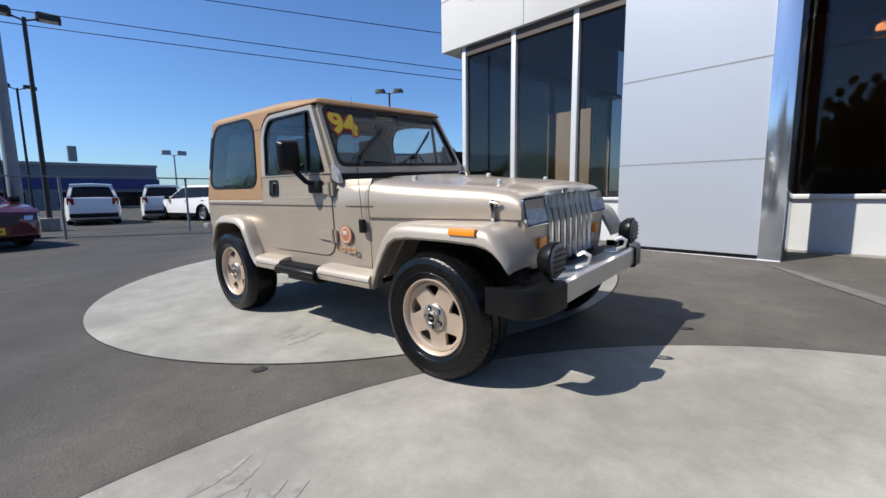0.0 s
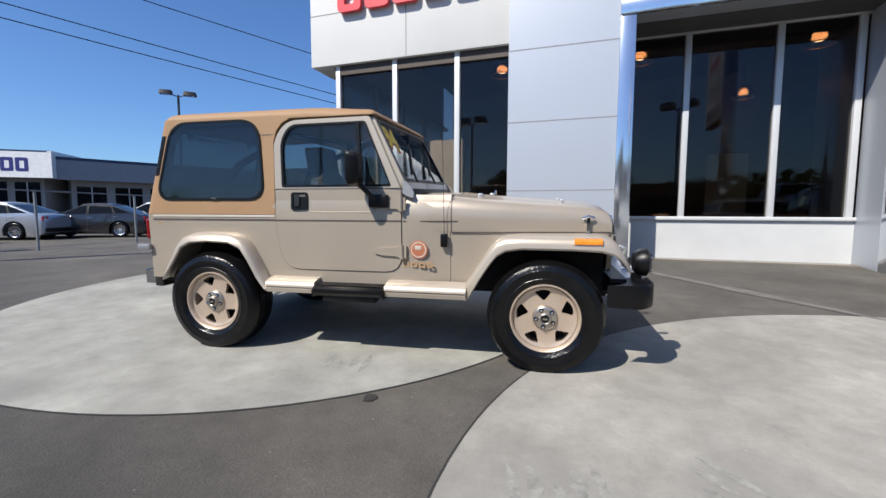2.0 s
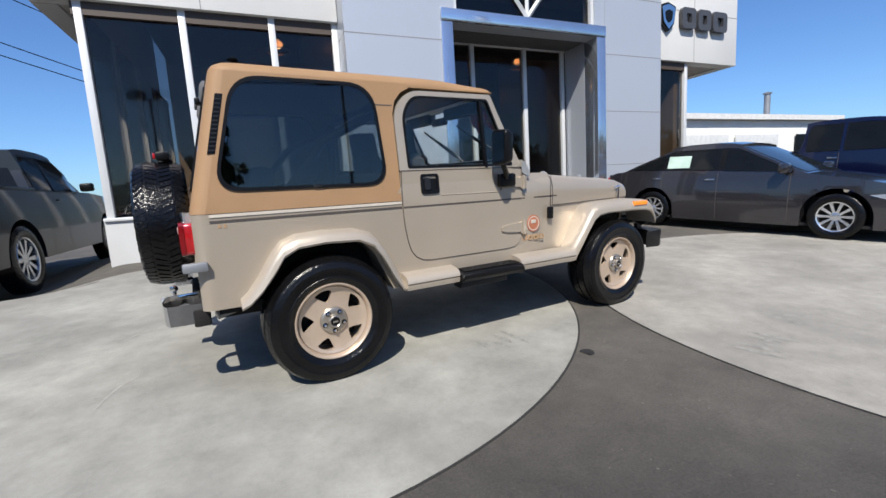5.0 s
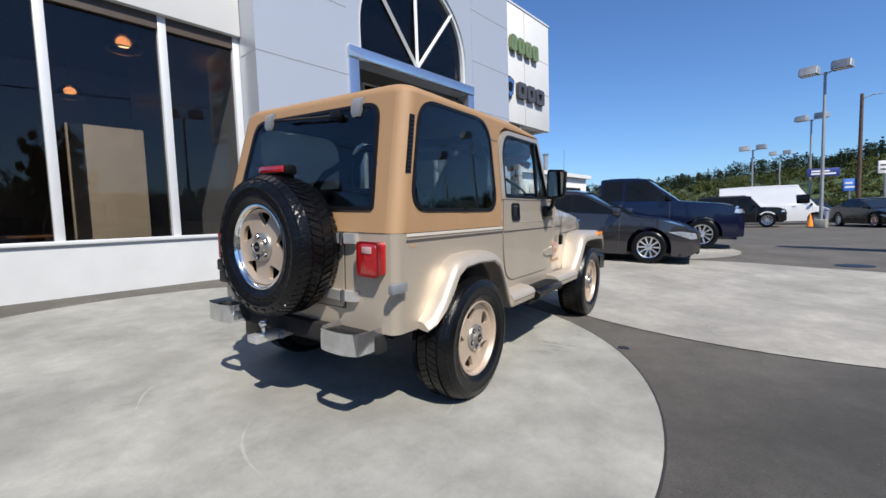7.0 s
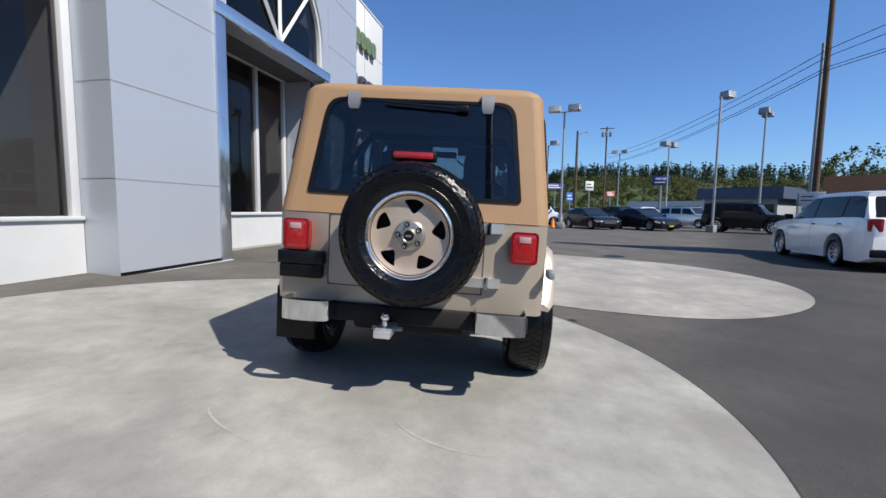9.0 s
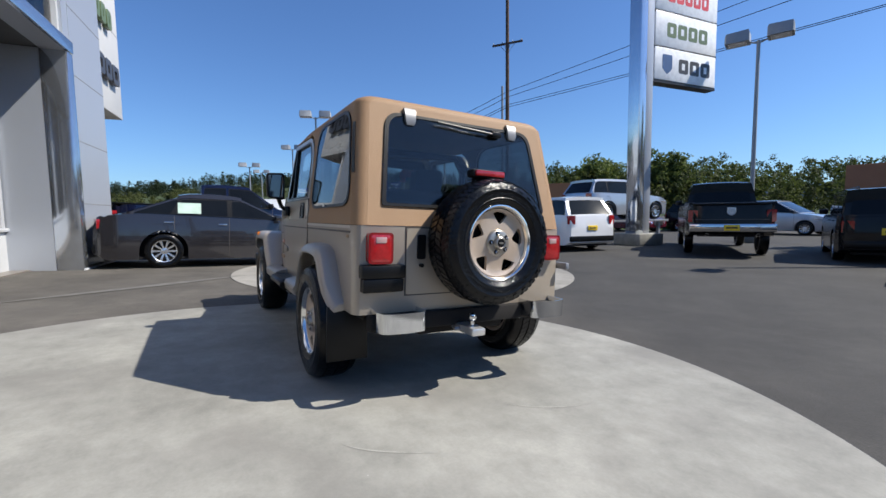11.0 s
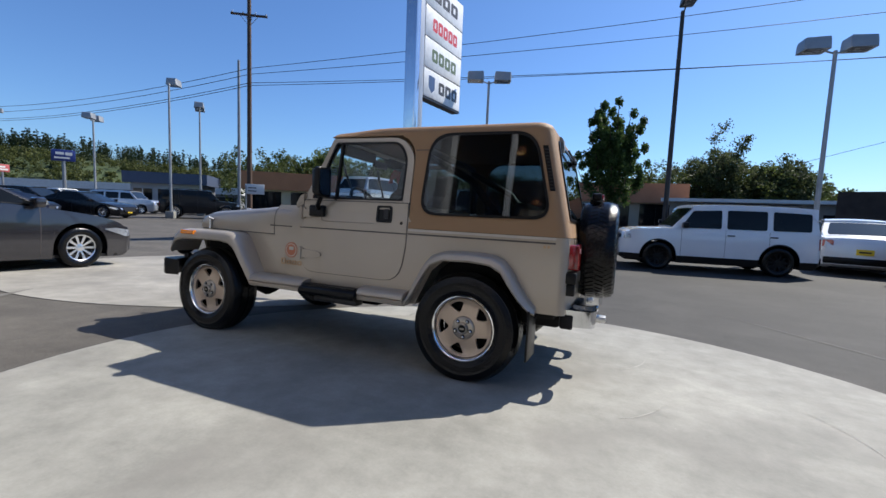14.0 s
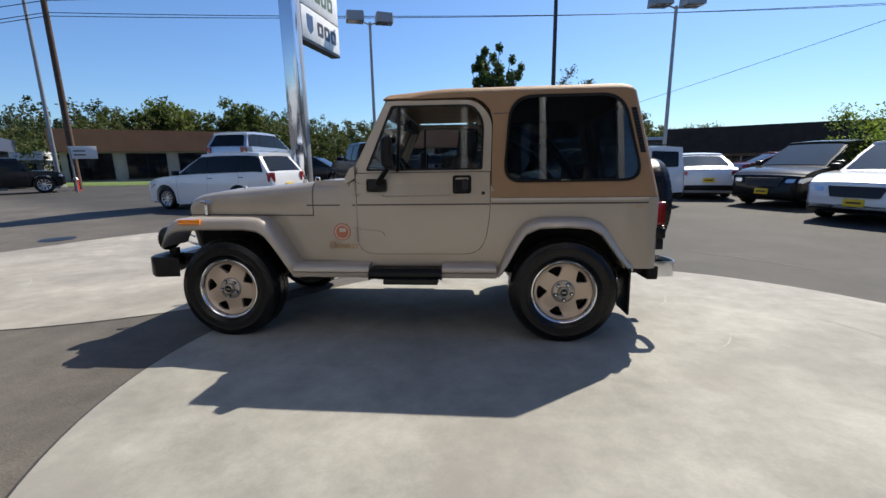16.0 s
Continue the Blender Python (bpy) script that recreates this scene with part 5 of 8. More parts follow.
    part("fuel_tank", boxb(-1.74, -1.30, -0.32, 0.32, 0.33, 0.46, bevel=0.03), UNDER, ch)
    part("skid_plate", boxb(-0.25, 0.25, -0.35, 0.35, 0.31, 0.42, bevel=0.03), UNDER, ch)
    part("exhaust", tube(bmesh.new(), [(0.6, -0.22, 0.40), (-0.6, -0.25, 0.38), (-1.2, -0.30, 0.50), (-1.75, -0.46, 0.40)], 0.028, 8), STEEL, ch)
    part("mud_flap", boxb(-1.62, -1.605, 0.59, 0.83, 0.20, 0.52, bevel=0.004), BLACK, ch, "black rubber mud flap")
    # --- cabin
    for s in (-1, 1):
        seat = part("seat", boxb(-0.42, 0.08, s * 0.34 - 0.23, s * 0.34 + 0.23, 0.66, 0.86, bevel=0.05), CLOTH, car, "dark cloth bucket seat")
        back = part("backrest", loft(bmesh.new(), [[Vector((x + dx, s * 0.34 + y, z)) for dx, y in ((0, -hwid), (0.13, -hwid), (0.13, hwid), (0, hwid))] for x, z, hwid in ((-0.44, 0.84, 0.23), (-0.50, 1.05, 0.23), (-0.56, 1.24, 0.20), (-0.575, 1.29, 0.13), (-0.60, 1.46, 0.125), (-0.605, 1.48, 0.10))]), CLOTH, seat)
    part("rear_bench", boxb(-1.45, -1.0, -0.45, 0.45, 0.70, 0.86, bevel=0.05), CLOTH, car, "dark cloth rear bench")
    part("bench_back", boxb(-1.50, -1.36, -0.45, 0.45, 0.84, 1.22, bevel=0.05), CLOTH, car)
    dash = part("dashboard", loft(bmesh.new(), [[Vector((x, y, z)) for x, z in ((0.24, 0.90), (0.05, 0.92), (0.03, 1.10), (0.10, 1.17), (0.24, 1.165))] for y in (-0.68, 0.68)]), BLACK, car, "black dashboard")
    sw = bmesh.new()
    ax = Vector((-0.80, 0, 0.6)).normalized()
    up = Vector((0, 1, 0)).cross(ax)
    cpt = Vector((-0.09, 0.34, 1.15))
    tube(sw, [cpt + (Vector((0, 1, 0)) * math.cos(a) + up * math.sin(a)) * 0.185 for a in np.linspace(0, math.tau, 33)], 0.014, 6)
    wheel_ob = part("steering_wheel", sw, BLACK, dash, "black steering wheel")
    part("steering_boss", tube(bmesh.new(), [cpt, cpt - ax * 0.20], 0.035, 8), BLACK, wheel_ob)
    for a in (0.1, 2.1, 4.2):
        part("steering_spoke", tube(bmesh.new(), [cpt, cpt + (Vector((0, 1, 0)) * math.cos(a) + up * math.sin(a)) * 0.18], 0.014, 5), BLACK, wheel_ob)
    cage = part("roll_bar", tube(bmesh.new(), [(-0.72, -0.60, 0.6), (-0.72, -0.60, 1.45), (-0.72, -0.52, 1.58), (-0.72, 0.52, 1.58), (-0.72, 0.60, 1.45), (-0.72, 0.60, 0.6)], 0.03, 8), BLACK, car, "padded black roll bar")
    for s in (-1, 1):
        part("roll_bar_stay", tube(bmesh.new(), [(-0.72, s * 0.55, 1.54), (-1.1, s * 0.56, 1.35), (-1.50, s * 0.57, 0.85)], 0.028, 8), BLACK, cage)
        part("sun_visor", boxb(-0.02, 0.05, s * 0.34 - 0.22, s * 0.34 + 0.22, 1.55, 1.63, bevel=0.008), CLOTH, frame_ob)
    part("inside_mirror", boxb(0.0, 0.03, -0.11, 0.11, 1.52, 1.58, bevel=0.01), BLACK, frame_ob)
    part("headliner", boxb(-1.55, -0.02, -0.62, 0.62, 1.672, 1.685), CLOTH, top_ob)
    # aerial
    an = part("aerial", tube(bmesh.new(), [(0.53, -0.728, 0.80), (0.528, -0.735, 1.10), (0.52, -0.74, 1.62)], 0.0022, 5, 0.0012), BLACK, body, "thin whip aerial")
    part("aerial_base", boxb(0.505, 0.55, -0.745, -0.715, 0.775, 0.865, bevel=0.008), BLACK, an)
    return car


def bmesh_roof(rear_x):
    """The crowned roof skin of the hardtop, as stacked, shrinking rings over its plan."""
    bm = bmesh.new()
    xr, xf, w = rear_x(1.68), 0.045, side_y(1.68) - 0.004
    rows = []
    for inset, z in ((0.0, 1.66), (0.0, 1.676), (0.007, 1.695), (0.024, 1.713), (0.052, 1.727), (0.092, 1.737), (0.16, 1.744), (0.30, 1.748), (0.50, 1.750), (0.62, 1.750)):
        k = max(0.001, 1 - inset / w)
        plan = rounded([(xr + inset * 0.8, -w + inset), (xf - inset * 0.6, -w + inset), (xf - inset * 0.6, w - inset), (xr + inset * 0.8, w - inset)], [max(0.07, 0.10 * k), 0.03, 0.03, max(0.07, 0.10 * k)], 6)
        dense = []
        if not rows:
            cuts = [14 if abs(a[0] - b[0]) > 0.5 else (6 if abs(a[1] - b[1]) > 0.1 else 1) for a, b in zip(plan, plan[1:] + plan[:1])]
        for n, (x1, y1), (x2, y2) in zip(cuts, plan, plan[1:] + plan[:1]):
            dense += [(x1 + (x2 - x1) * t / n, y1 + (y2 - y1) * t / n) for t in range(n)]
        rows.append([Vector((x, y, z - (0.030 * smoothstep(-0.45, 0.04, x)) * (1 if z > 1.69 else (0.35 if z > 1.67 else 0)))) for x, y in dense])
    return loft(bm, rows)


build_jeep()
# ---- parked vehicles ----
WHITE_P = mat("white_car_paint", (0.74, 0.745, 0.75), 0.25, 0.0, 0.03, 2.0, coat=1.0)
BLACK_P = mat("black_car_paint", (0.009, 0.009, 0.010), 0.2, 0.0, 0.2, 2.0, coat=0.12, spec=0.22)
CHARCOAL_P = mat("charcoal_car_paint", (0.022, 0.022, 0.025), 0.28, 0.3, 0.1, 2.0, coat=0.5, spec=0.3)
GREY_P = mat("grey_car_paint", (0.034, 0.032, 0.036), 0.2, 0.5, 0.05, 2.0, coat=1.0)
BLUE_P = mat("navy_car_paint", (0.003, 0.005, 0.026), 0.2, 0.3, 0.1, 2.0, coat=0.55)
SILVER_P = mat("silver_car_paint", (0.42, 0.44, 0.48), 0.28, 0.6, 0.04, 2.0, coat=1.0)
MAROON_P = mat("maroon_car_paint", (0.10, 0.012, 0.025), 0.25, 0.3, 0.1, 2.0, coat=1.0)
PLATE_Y = mat("yellow_plate", (0.80, 0.55, 0.03), 0.5)
PLATE_BAR = mat("plate_bar", (0.08, 0.05, 0.02), 0.6)
PAPER = mat("pale_sticker", (0.42, 0.55, 0.48), 0.7)

# length fractions from tail (-0.5) to nose (0.5); heights as fractions of the car's height
SEDAN = dict(belt=[(-0.5, 0.52), (-0.492, 0.64), (-0.47, 0.675), (-0.38, 0.705), (-0.2, 0.69), (0.12, 0.665), (0.24, 0.635), (0.38, 0.575), (0.46, 0.50), (0.492, 0.42), (0.5, 0.34)], cab=(-0.42, -0.20, 0.02, 0.24), pil=(-0.235, -0.02))
SUV = dict(belt=[(-0.5, 0.45), (-0.494, 0.60), (-0.485, 0.665), (-0.2, 0.65), (0.10, 0.625), (0.22, 0.615), (0.36, 0.58), (0.44, 0.535), (0.482, 0.475), (0.5, 0.36)], cab=(-0.488, -0.40, 0.02, 0.26), pil=(-0.28, -0.03))
BOXY = dict(belt=[(-0.5, 0.45), (-0.497, 0.58), (-0.49, 0.645), (-0.2, 0.64), (0.10, 0.64), (0.23, 0.635), (0.40, 0.615), (0.46, 0.59), (0.49, 0.53), (0.5, 0.38)], cab=(-0.492, -0.455, 0.12, 0.235), pil=(-0.25, -0.03))
PICKUP = dict(belt=[(-0.5, 0.42), (-0.498, 0.60), (-0.495, 0.655), (-0.12, 0.655), (0.06, 0.655), (0.22, 0.665), (0.42, 0.625), (0.475, 0.585), (0.494, 0.51), (0.5, 0.36)], cab=(-0.145, -0.122, 0.085, 0.235), pil=(-0.015,))
VAN = dict(belt=[(-0.5, 0.35), (-0.497, 0.50), (0.2, 0.50), (0.30, 0.48), (0.40, 0.43), (0.47, 0.38), (0.5, 0.25)], cab=(-0.494, -0.488, 0.20, 0.36), pil=(0.10,))
CAR_MESH = {}
SUV_, SEDAN_ = id(SUV), id(SEDAN)


def road_wheel(parent, centre, s, r, w, rim_mat):
    wl = new("wheel")
    wl.parent = parent
    wl.matrix_basis = Matrix.Translation(centre) @ (Matrix.Identity(4) if s > 0 else Matrix.Rotation(math.pi, 4, "Z")) @ Matrix.Diagonal((r / 0.33, w / 0.22, r / 0.33, 1))
    if "tyre" not in CAR_MESH:
        t = link("tyre", lathe(bmesh.new(), [(-0.09, 0.22), (-0.11, 0.25), (-0.108, 0.30), (-0.09, 0.325), (0, 0.33), (0.09, 0.325), (0.108, 0.30), (0.11, 0.25), (0.09, 0.22)], n=36, closed=True), RUBBER)
        bm = lathe(bmesh.new(), [(-0.09, 0.21), (-0.09, 0.222), (0.09, 0.222), (0.098, 0.216), (0.09, 0.20), (0.05, 0.195)], n=36, closed=True)
        lathe(bm, [(0.02, 0.07), (0.062, 0.062), (0.068, 0.03), (0.068, 0.001)], n=20)
        for k in range(10):
            a = k * math.tau / 10
            rad, tan = Vector((math.cos(a), 0, math.sin(a))), Vector((-math.sin(a), 0, math.cos(a)))
            loft(bm, [[rad * q + tan * h * e + Vector((0, y + dy, 0)) for e, dy in ((-1, 0), (1, 0), (1, -0.03), (-1, -0.03))] for q, h, y in ((0.05, 0.016, 0.062), (0.12, 0.017, 0.07), (0.205, 0.022, 0.075))])
        g = link("rim", bm, ALLOY)
        d = link("drum", lathe(bmesh.new(), [(-0.085, 0.01), (-0.085, 0.212), (0.0, 0.2), (0.005, 0.01)], n=24), UNDER)
        CAR_MESH.update(tyre=t.data, rim=g.data, drum=d.data)
        for o in (t, g, d):
            bpy.data.objects.remove(o)
        k = CAR_MESH["rim"].copy()
        k.materials[0] = BLACK
        CAR_MESH["rim_dark"] = k
    ty = new("tyre", CAR_MESH["tyre"])
    ty.parent = wl
    for n in ("rim_dark" if rim_mat is SATIN else "rim", "drum"):
        o = new("rim" if n != "drum" else "drum", CAR_MESH[n])
        o.parent = wl


def make_car(name, label, x, y, heading, paint, style, L=4.6, W=1.82, H=1.5, wb=2.7, r=0.33, clear=0.2, rim=None, trim=None, plate_at="", lift=0.0, group="", sticker=False, z=None, two_tone=None):
    """A parked vehicle: nose along +x of its own frame."""
    gx_, gy_ = math.cos(radians(heading)), math.sin(radians(heading))
    zc = gz(x, y) if z is None else z
    # lean with the ground under its axles
    za, zb_ = gz(x + gx_ * wb / 2, y + gy_ * wb / 2), gz(x - gx_ * wb / 2, y - gy_ * wb / 2)
    zl, zr = gz(x - gy_ * 0.8, y + gx_ * 0.8), gz(x + gy_ * 0.8, y - gx_ * 0.8)
    tilt = Matrix.Identity(4) if z is not None else Matrix.Rotation(-math.atan2(za - zb_, wb), 4, "Y") @ Matrix.Rotation(math.atan2(zl - zr, 1.6), 4, "X")
    car = thing(name, label, "car" if style not in (PICKUP, VAN) else ("pickup truck" if style is PICKUP else "van"), Matrix.Translation((x, y, zc)) @ Matrix.Rotation(radians(heading), 4, "Z") @ tilt, group)
    trim = trim or BLACK
    front, rear = L / 2 - (0.88 if style is not PICKUP else 0.95), 0
    xw = (front, front - wb)
    hz = r + 0.005
    ra = r + 0.075
    H0 = H
    up = clear + lift
    # the waistline, rounded off between its corner points
    bx_ = np.linspace(-0.5, 0.5, 81)
    bz_ = np.interp(bx_, [a for a, _ in style["belt"]], [b for _, b in style["belt"]])
    soft = np.convolve(np.pad(bz_, 3, mode="edge"), np.ones(7) / 7, mode="valid")
    soft[:3], soft[-3:] = bz_[:3], bz_[-3:]
    belt = [(a * L, b * H0 + lift) for a, b in zip(bx_, soft)]
    arch_top = lambda q: max([math.sqrt(max(0, ra * ra - (q - w) ** 2)) + hz for w in xw if abs(q - w) < ra] or [0])
    def zb(q):
        e = abs(q) / (L / 2)
        base = up + 0.10 * smoothstep(0.90, 1.0, e)
        a = arch_top(q)
        return max(base, a) if a else base
    plan = lambda q: 1 - 0.10 * smoothstep(0.70, 1.0, q / (L / 2)) - 0.07 * smoothstep(0.80, 1.0, -q / (L / 2)) - 0.10 * smoothstep(0.95, 1.0, abs(q) / (L / 2))
    zmid = up + 0.45 * (H0 * 0.6 + lift - up)
    def yb(q, z_):
        t = (z_ - zmid) / (H0 * 0.35)
        return W / 2 * plan(q) * (1 - 0.055 * t * t)
    xs = sorted({round(v, 3) for v in [a for a, _ in belt[:8] + belt[-10:]] + list(np.linspace(-L / 2, L / 2, 40)) + [w + ra * math.cos(t) for w in xw for t in np.linspace(0, math.pi, 17)] + [w + d for w in xw for d in (-ra - 0.004, ra + 0.004)] if -L / 2 <= v <= L / 2})
    body = part("body", hull(bmesh.new(), xs, zb, lambda q: lerp(q, belt), yb, 8, 6, crown=0.025), paint, car, smooth=50)
    if two_tone:
        part("lower_trim", hull(bmesh.new(), xs, lambda q: zb(q) - 0.004, lambda q: max(zb(q) + 0.02, up + 0.17), lambda q, z_: yb(q, z_) + 0.012, 3, 4), two_tone, body)
    # wheels and underbody
    for w in xw:
        for s in (-1, 1):
            road_wheel(car, (w, s * (W / 2 - 0.12), hz), s, r, 0.22, rim)
    part("underbody", boxb(-L / 2 + 0.15, L / 2 - 0.15, -W / 2 + 0.27, W / 2 - 0.27, up - 0.02, up + 0.42), UNDER, car)
    part("sump", boxb(-L / 2 + 0.3, L / 2 - 0.3, -W / 2 + 0.06, W / 2 - 0.06, up + 0.01, up + 0.05), UNDER, car)
    # cabin glass with roof and pillars
    c0, c1, c2, c3 = (q * L for q in style["cab"])
    top = H0 + lift
    roofz = lambda q: top - 0.035 * abs((q - (c1 + c2) / 2) / ((c2 - c1) / 2)) ** 3
    gz_t = [(c0, lerp(c0, belt) - 0.01), (c1, roofz(c1) - 0.02), (c2, roofz(c2) - 0.02), (c3, lerp(c3, belt) - 0.01)]
    def yg(q, z_):
        b = lerp(q, belt)
        t = max(0, (z_ - b)) / (top - b)
        k = 0.90 if style is not VAN else 0.93
        return W / 2 * (k - (0.16 if style not in (BOXY, VAN) else 0.07) * t - 0.03 * t * t) * (1 - 0.06 * smoothstep(0.4, 0.5, abs(q - (c1 + c2) / 2) / (c3 - c0)))
    gxs = sorted({round(v, 3) for v in list(np.linspace(c0, c3, 22)) + [c1, c2]})
    cab = part("greenhouse" if style is not VAN else "load_space", hull(bmesh.new(), gxs, lambda q: lerp(q, belt) - 0.03, lambda q: lerp(q, gz_t), yg, 6, 6, crown=0.02), paint, body)
    roofx = sorted({round(v, 3) for v in list(np.linspace(c1 - 0.06, c2 + 0.05, 12))})
    part("roof", hull(bmesh.new(), roofx, lambda q: lerp(q, gz_t) - 0.035, lambda q: roofz(q) + 0.004, lambda q, z_: yg(q, z_) + 0.012, 2, 6, crown=0.03), paint, body)
    if style is not VAN:
        # side panes between the pillars, each with a dark seal
        head = lambda q: lerp(q, gz_t) - (0.075 if style is not SEDAN else 0.055)
        foot = lambda q: lerp(q, belt) + 0.035
        rw = 0.16 if style in (SUV, BOXY) else (0.10 if style is PICKUP else 0.20)
        lo, hi = c0 + rw, c3 - 0.16
        splits = [lo] + [q * L for q in style["pil"]] + [hi]
        for x0, x1 in zip(splits, splits[1:]):
            gap = 0.045 if style is not BOXY else 0.075
            x0, x1 = x0 + gap, x1 - gap
            lean0, lean1 = 0.0, 0.0
            if x0 < c1:
                lean0 = (c1 - x0) * 0.85
            if x1 > c2:
                lean1 = (x1 - c2) * 0.9
            xa, xb = x0 + lean0, max(x0 + lean0 + 0.05, x1 - lean1)
            drop = 0.10 if style is not BOXY else 0.135
            zt0, zt1 = roofz(max(xa, c1)) - drop, roofz(min(xb, c2)) - drop
            poly = rounded([(x0, foot(x0)), (x1, foot(x1)), (xb, zt1), (xa, zt0)], 0.045)
            big = [(px + (px - (x0 + x1) / 2) * 0.03, pz + (pz - (foot(x0) + zt0) / 2) * 0.06) for px, pz in poly]
            for s in (-1, 1):
                fs = lambda a, b, o: Vector((a, s * (yg(a, b) + o), b))
                pn = part("side_window", plate(bmesh.new(), poly, lambda a, b, o: fs(a, b, 0.010 + o), 0.01, rings=(1, 0.6, 0.3)), DARK_GLASS, cab)
                part("seal", ring_panel(bmesh.new(), big, poly, lambda a, b, o: fs(a, b, 0.012 + o), 0.012), BLACK, pn)
        # dark band behind the panes, so that the posts between them read black
        if style in (SUV, SEDAN):
            xa, xb = lo + 0.03 + max(0, c1 - lo) * 0.85, hi - 0.03 - max(0, hi - c2) * 0.9
            n_ = 9
            under = [(lo + 0.03 + (hi - lo - 0.06) * i / n_, foot(lo + (hi - lo) * i / n_) - 0.012) for i in range(n_ + 1)]
            over = [(xb + (xa - xb) * i / n_, roofz(min(c2, max(c1, xb + (xa - xb) * i / n_))) - 0.088) for i in range(n_ + 1)]
            for s in (-1, 1):
                part("window_band", plate(bmesh.new(), rounded(under + over, 0.03), lambda a, b, o: Vector((a, s * (yg(a, b) + 0.006 + o), b)), 0.006, rings=(1, 0.8, 0.6, 0.4, 0.2)), BLACK, cab)
        # screens at both ends
        def screen(name, xa, xb, wide, t0, t1, m):
            def fw(a, b, o):
                q = xa + (xb - xa) * b
                w_ = yg(q, lerp(q, gz_t))
                nrm = Vector((-(lerp(xb, gz_t) - lerp(xa, gz_t)), 0, xb - xa)).normalized()
                nrm = nrm if nrm.z > 0 else -nrm
                return Vector((q, a * w_, lerp(q, gz_t) + 0.02 * (1 - a * a))) + nrm * (0.008 + o)
            poly = rounded([(-wide, t0), (wide, t0), (wide * 0.97, t1), (-wide * 0.97, t1)], 0.06)
            part(name, plate(bmesh.new(), poly, fw, 0.006, rings=(1, 0.8, 0.6, 0.4, 0.2)), m, cab)
        screen("windscreen", c3, c2, 0.92, 0.08, 0.93, SCREEN_GLASS)
        screen("rear_screen", c0, c1, 0.86, 0.10, 0.86, DARK_GLASS)
    else:
        for s in (-1, 1):
            part("cab_window", boxb(c3 - 1.0, c3 - 0.35, min(s * (W / 2 * 0.9), s * (W / 2 * 0.93)), max(s * (W / 2 * 0.9), s * (W / 2 * 0.93)), H0 * 0.52, H0 * 0.74, bevel=0.02), DARK_GLASS, body)
    if style is BOXY:
        for s in (-1, 1):
            part("roof_rail", tube(bmesh.new(), [(c1 + 0.15, s * 0.52, top - 0.03), (c1 + 0.25, s * 0.52, top + 0.05), (c2 - 0.25, s * 0.52, top + 0.05), (c2 - 0.15, s * 0.52, top - 0.03)], 0.016, 6), BLACK, body)
    if style is PICKUP:
        part("bed_floor", boxb(-L / 2 + 0.08, c0 - 0.02, -W / 2 + 0.13, W / 2 - 0.13, H0 * 0.655 + lift + 0.002, H0 * 0.655 + lift + 0.035, bevel=0.01), BLACK, body, "dark load bed")
        for s in (-1, 1):
            part("bed_rail", boxb(-L / 2 + 0.05, c0, s * (W / 2 - 0.10) - 0.05, s * (W / 2 - 0.10) + 0.05, H0 * 0.655 + lift, H0 * 0.655 + lift + 0.05, bevel=0.015), BLACK, body)
        part("tailgate_seam", boxb(-L / 2 - 0.003, -L / 2 + 0.003, -W / 2 + 0.2, W / 2 - 0.2, H0 * 0.44 + lift, H0 * 0.45 + lift), STRIPE, body)
    # lamps, bumpers, plate, mirrors, handles
    zh = lerp(L / 2 - 0.16, belt) - 0.10
    for s in (-1, 1):
        xf = L / 2 - 0.05
        lamp_poly = [(xf - 0.20, zh - 0.055), (xf - 0.02, zh - 0.06), (xf - 0.03, zh + 0.05), (xf - 0.17, zh + 0.06)] if style in (BOXY, PICKUP) else [(xf - 0.50, zh + 0.055), (xf - 0.10, zh - 0.075), (xf, zh - 0.06), (xf - 0.03, zh + 0.04), (xf - 0.28, zh + 0.075)]
        part("headlight", plate(bmesh.new(), rounded(lamp_poly, 0.02), lambda a, b, o: Vector((a, s * (yb(a, b) + 0.010 + o), b)), 0.05), CLEAR_LENS, body, "clear headlight")
        part("headlight_lens", plate(bmesh.new(), rounded([(0.56 * W / 2, zh - 0.065), (0.80 * W / 2, zh - 0.06), (0.82 * W / 2, zh + 0.035), (0.58 * W / 2, zh + 0.03)], 0.03), lambda a, b, o: Vector((L / 2 - 0.012 - 0.10 * (a / (W / 2)) ** 4 - (b - zh) * 0.35 + o, s * a, b)), 0.06), CLEAR_LENS, body)
        zt_ = {SUV_: 0.585, SEDAN_: 0.57}.get(id(style), 0.50) * H0 + lift
        k0, k1 = (0.76, 0.975) if style is PICKUP else (0.68, 0.92)
        hh = 0.10 if style is SEDAN else (0.15 if style is not PICKUP else 0.17)
        part("tail_lamp", plate(bmesh.new(), rounded([(k0 * W / 2, zt_ - hh), (k1 * W / 2, zt_ - hh), (k1 * W / 2, zt_ + hh * 0.8), (k0 * W / 2, zt_ + hh * 0.8)], 0.03), lambda a, b, o: Vector((-L / 2 + 0.02 + 0.20 * max(0, a / (W / 2) - 0.70) * 1.4 - o - 0.02, s * a * 0.985, b)), 0.10), RED_LENS, body, "red tail lamp")
        mx, mz = c3 - 0.28, lerp(c3, belt) + 0.09
        mirr = part("door_mirror", boxb(mx - 0.07, mx + 0.07, min(s * (W / 2 * 0.93), s * (W / 2 + 0.13)), max(s * (W / 2 * 0.93), s * (W / 2 + 0.13)), mz - 0.07, mz + 0.08, bevel=0.035), paint if style is SEDAN else BLACK, body)
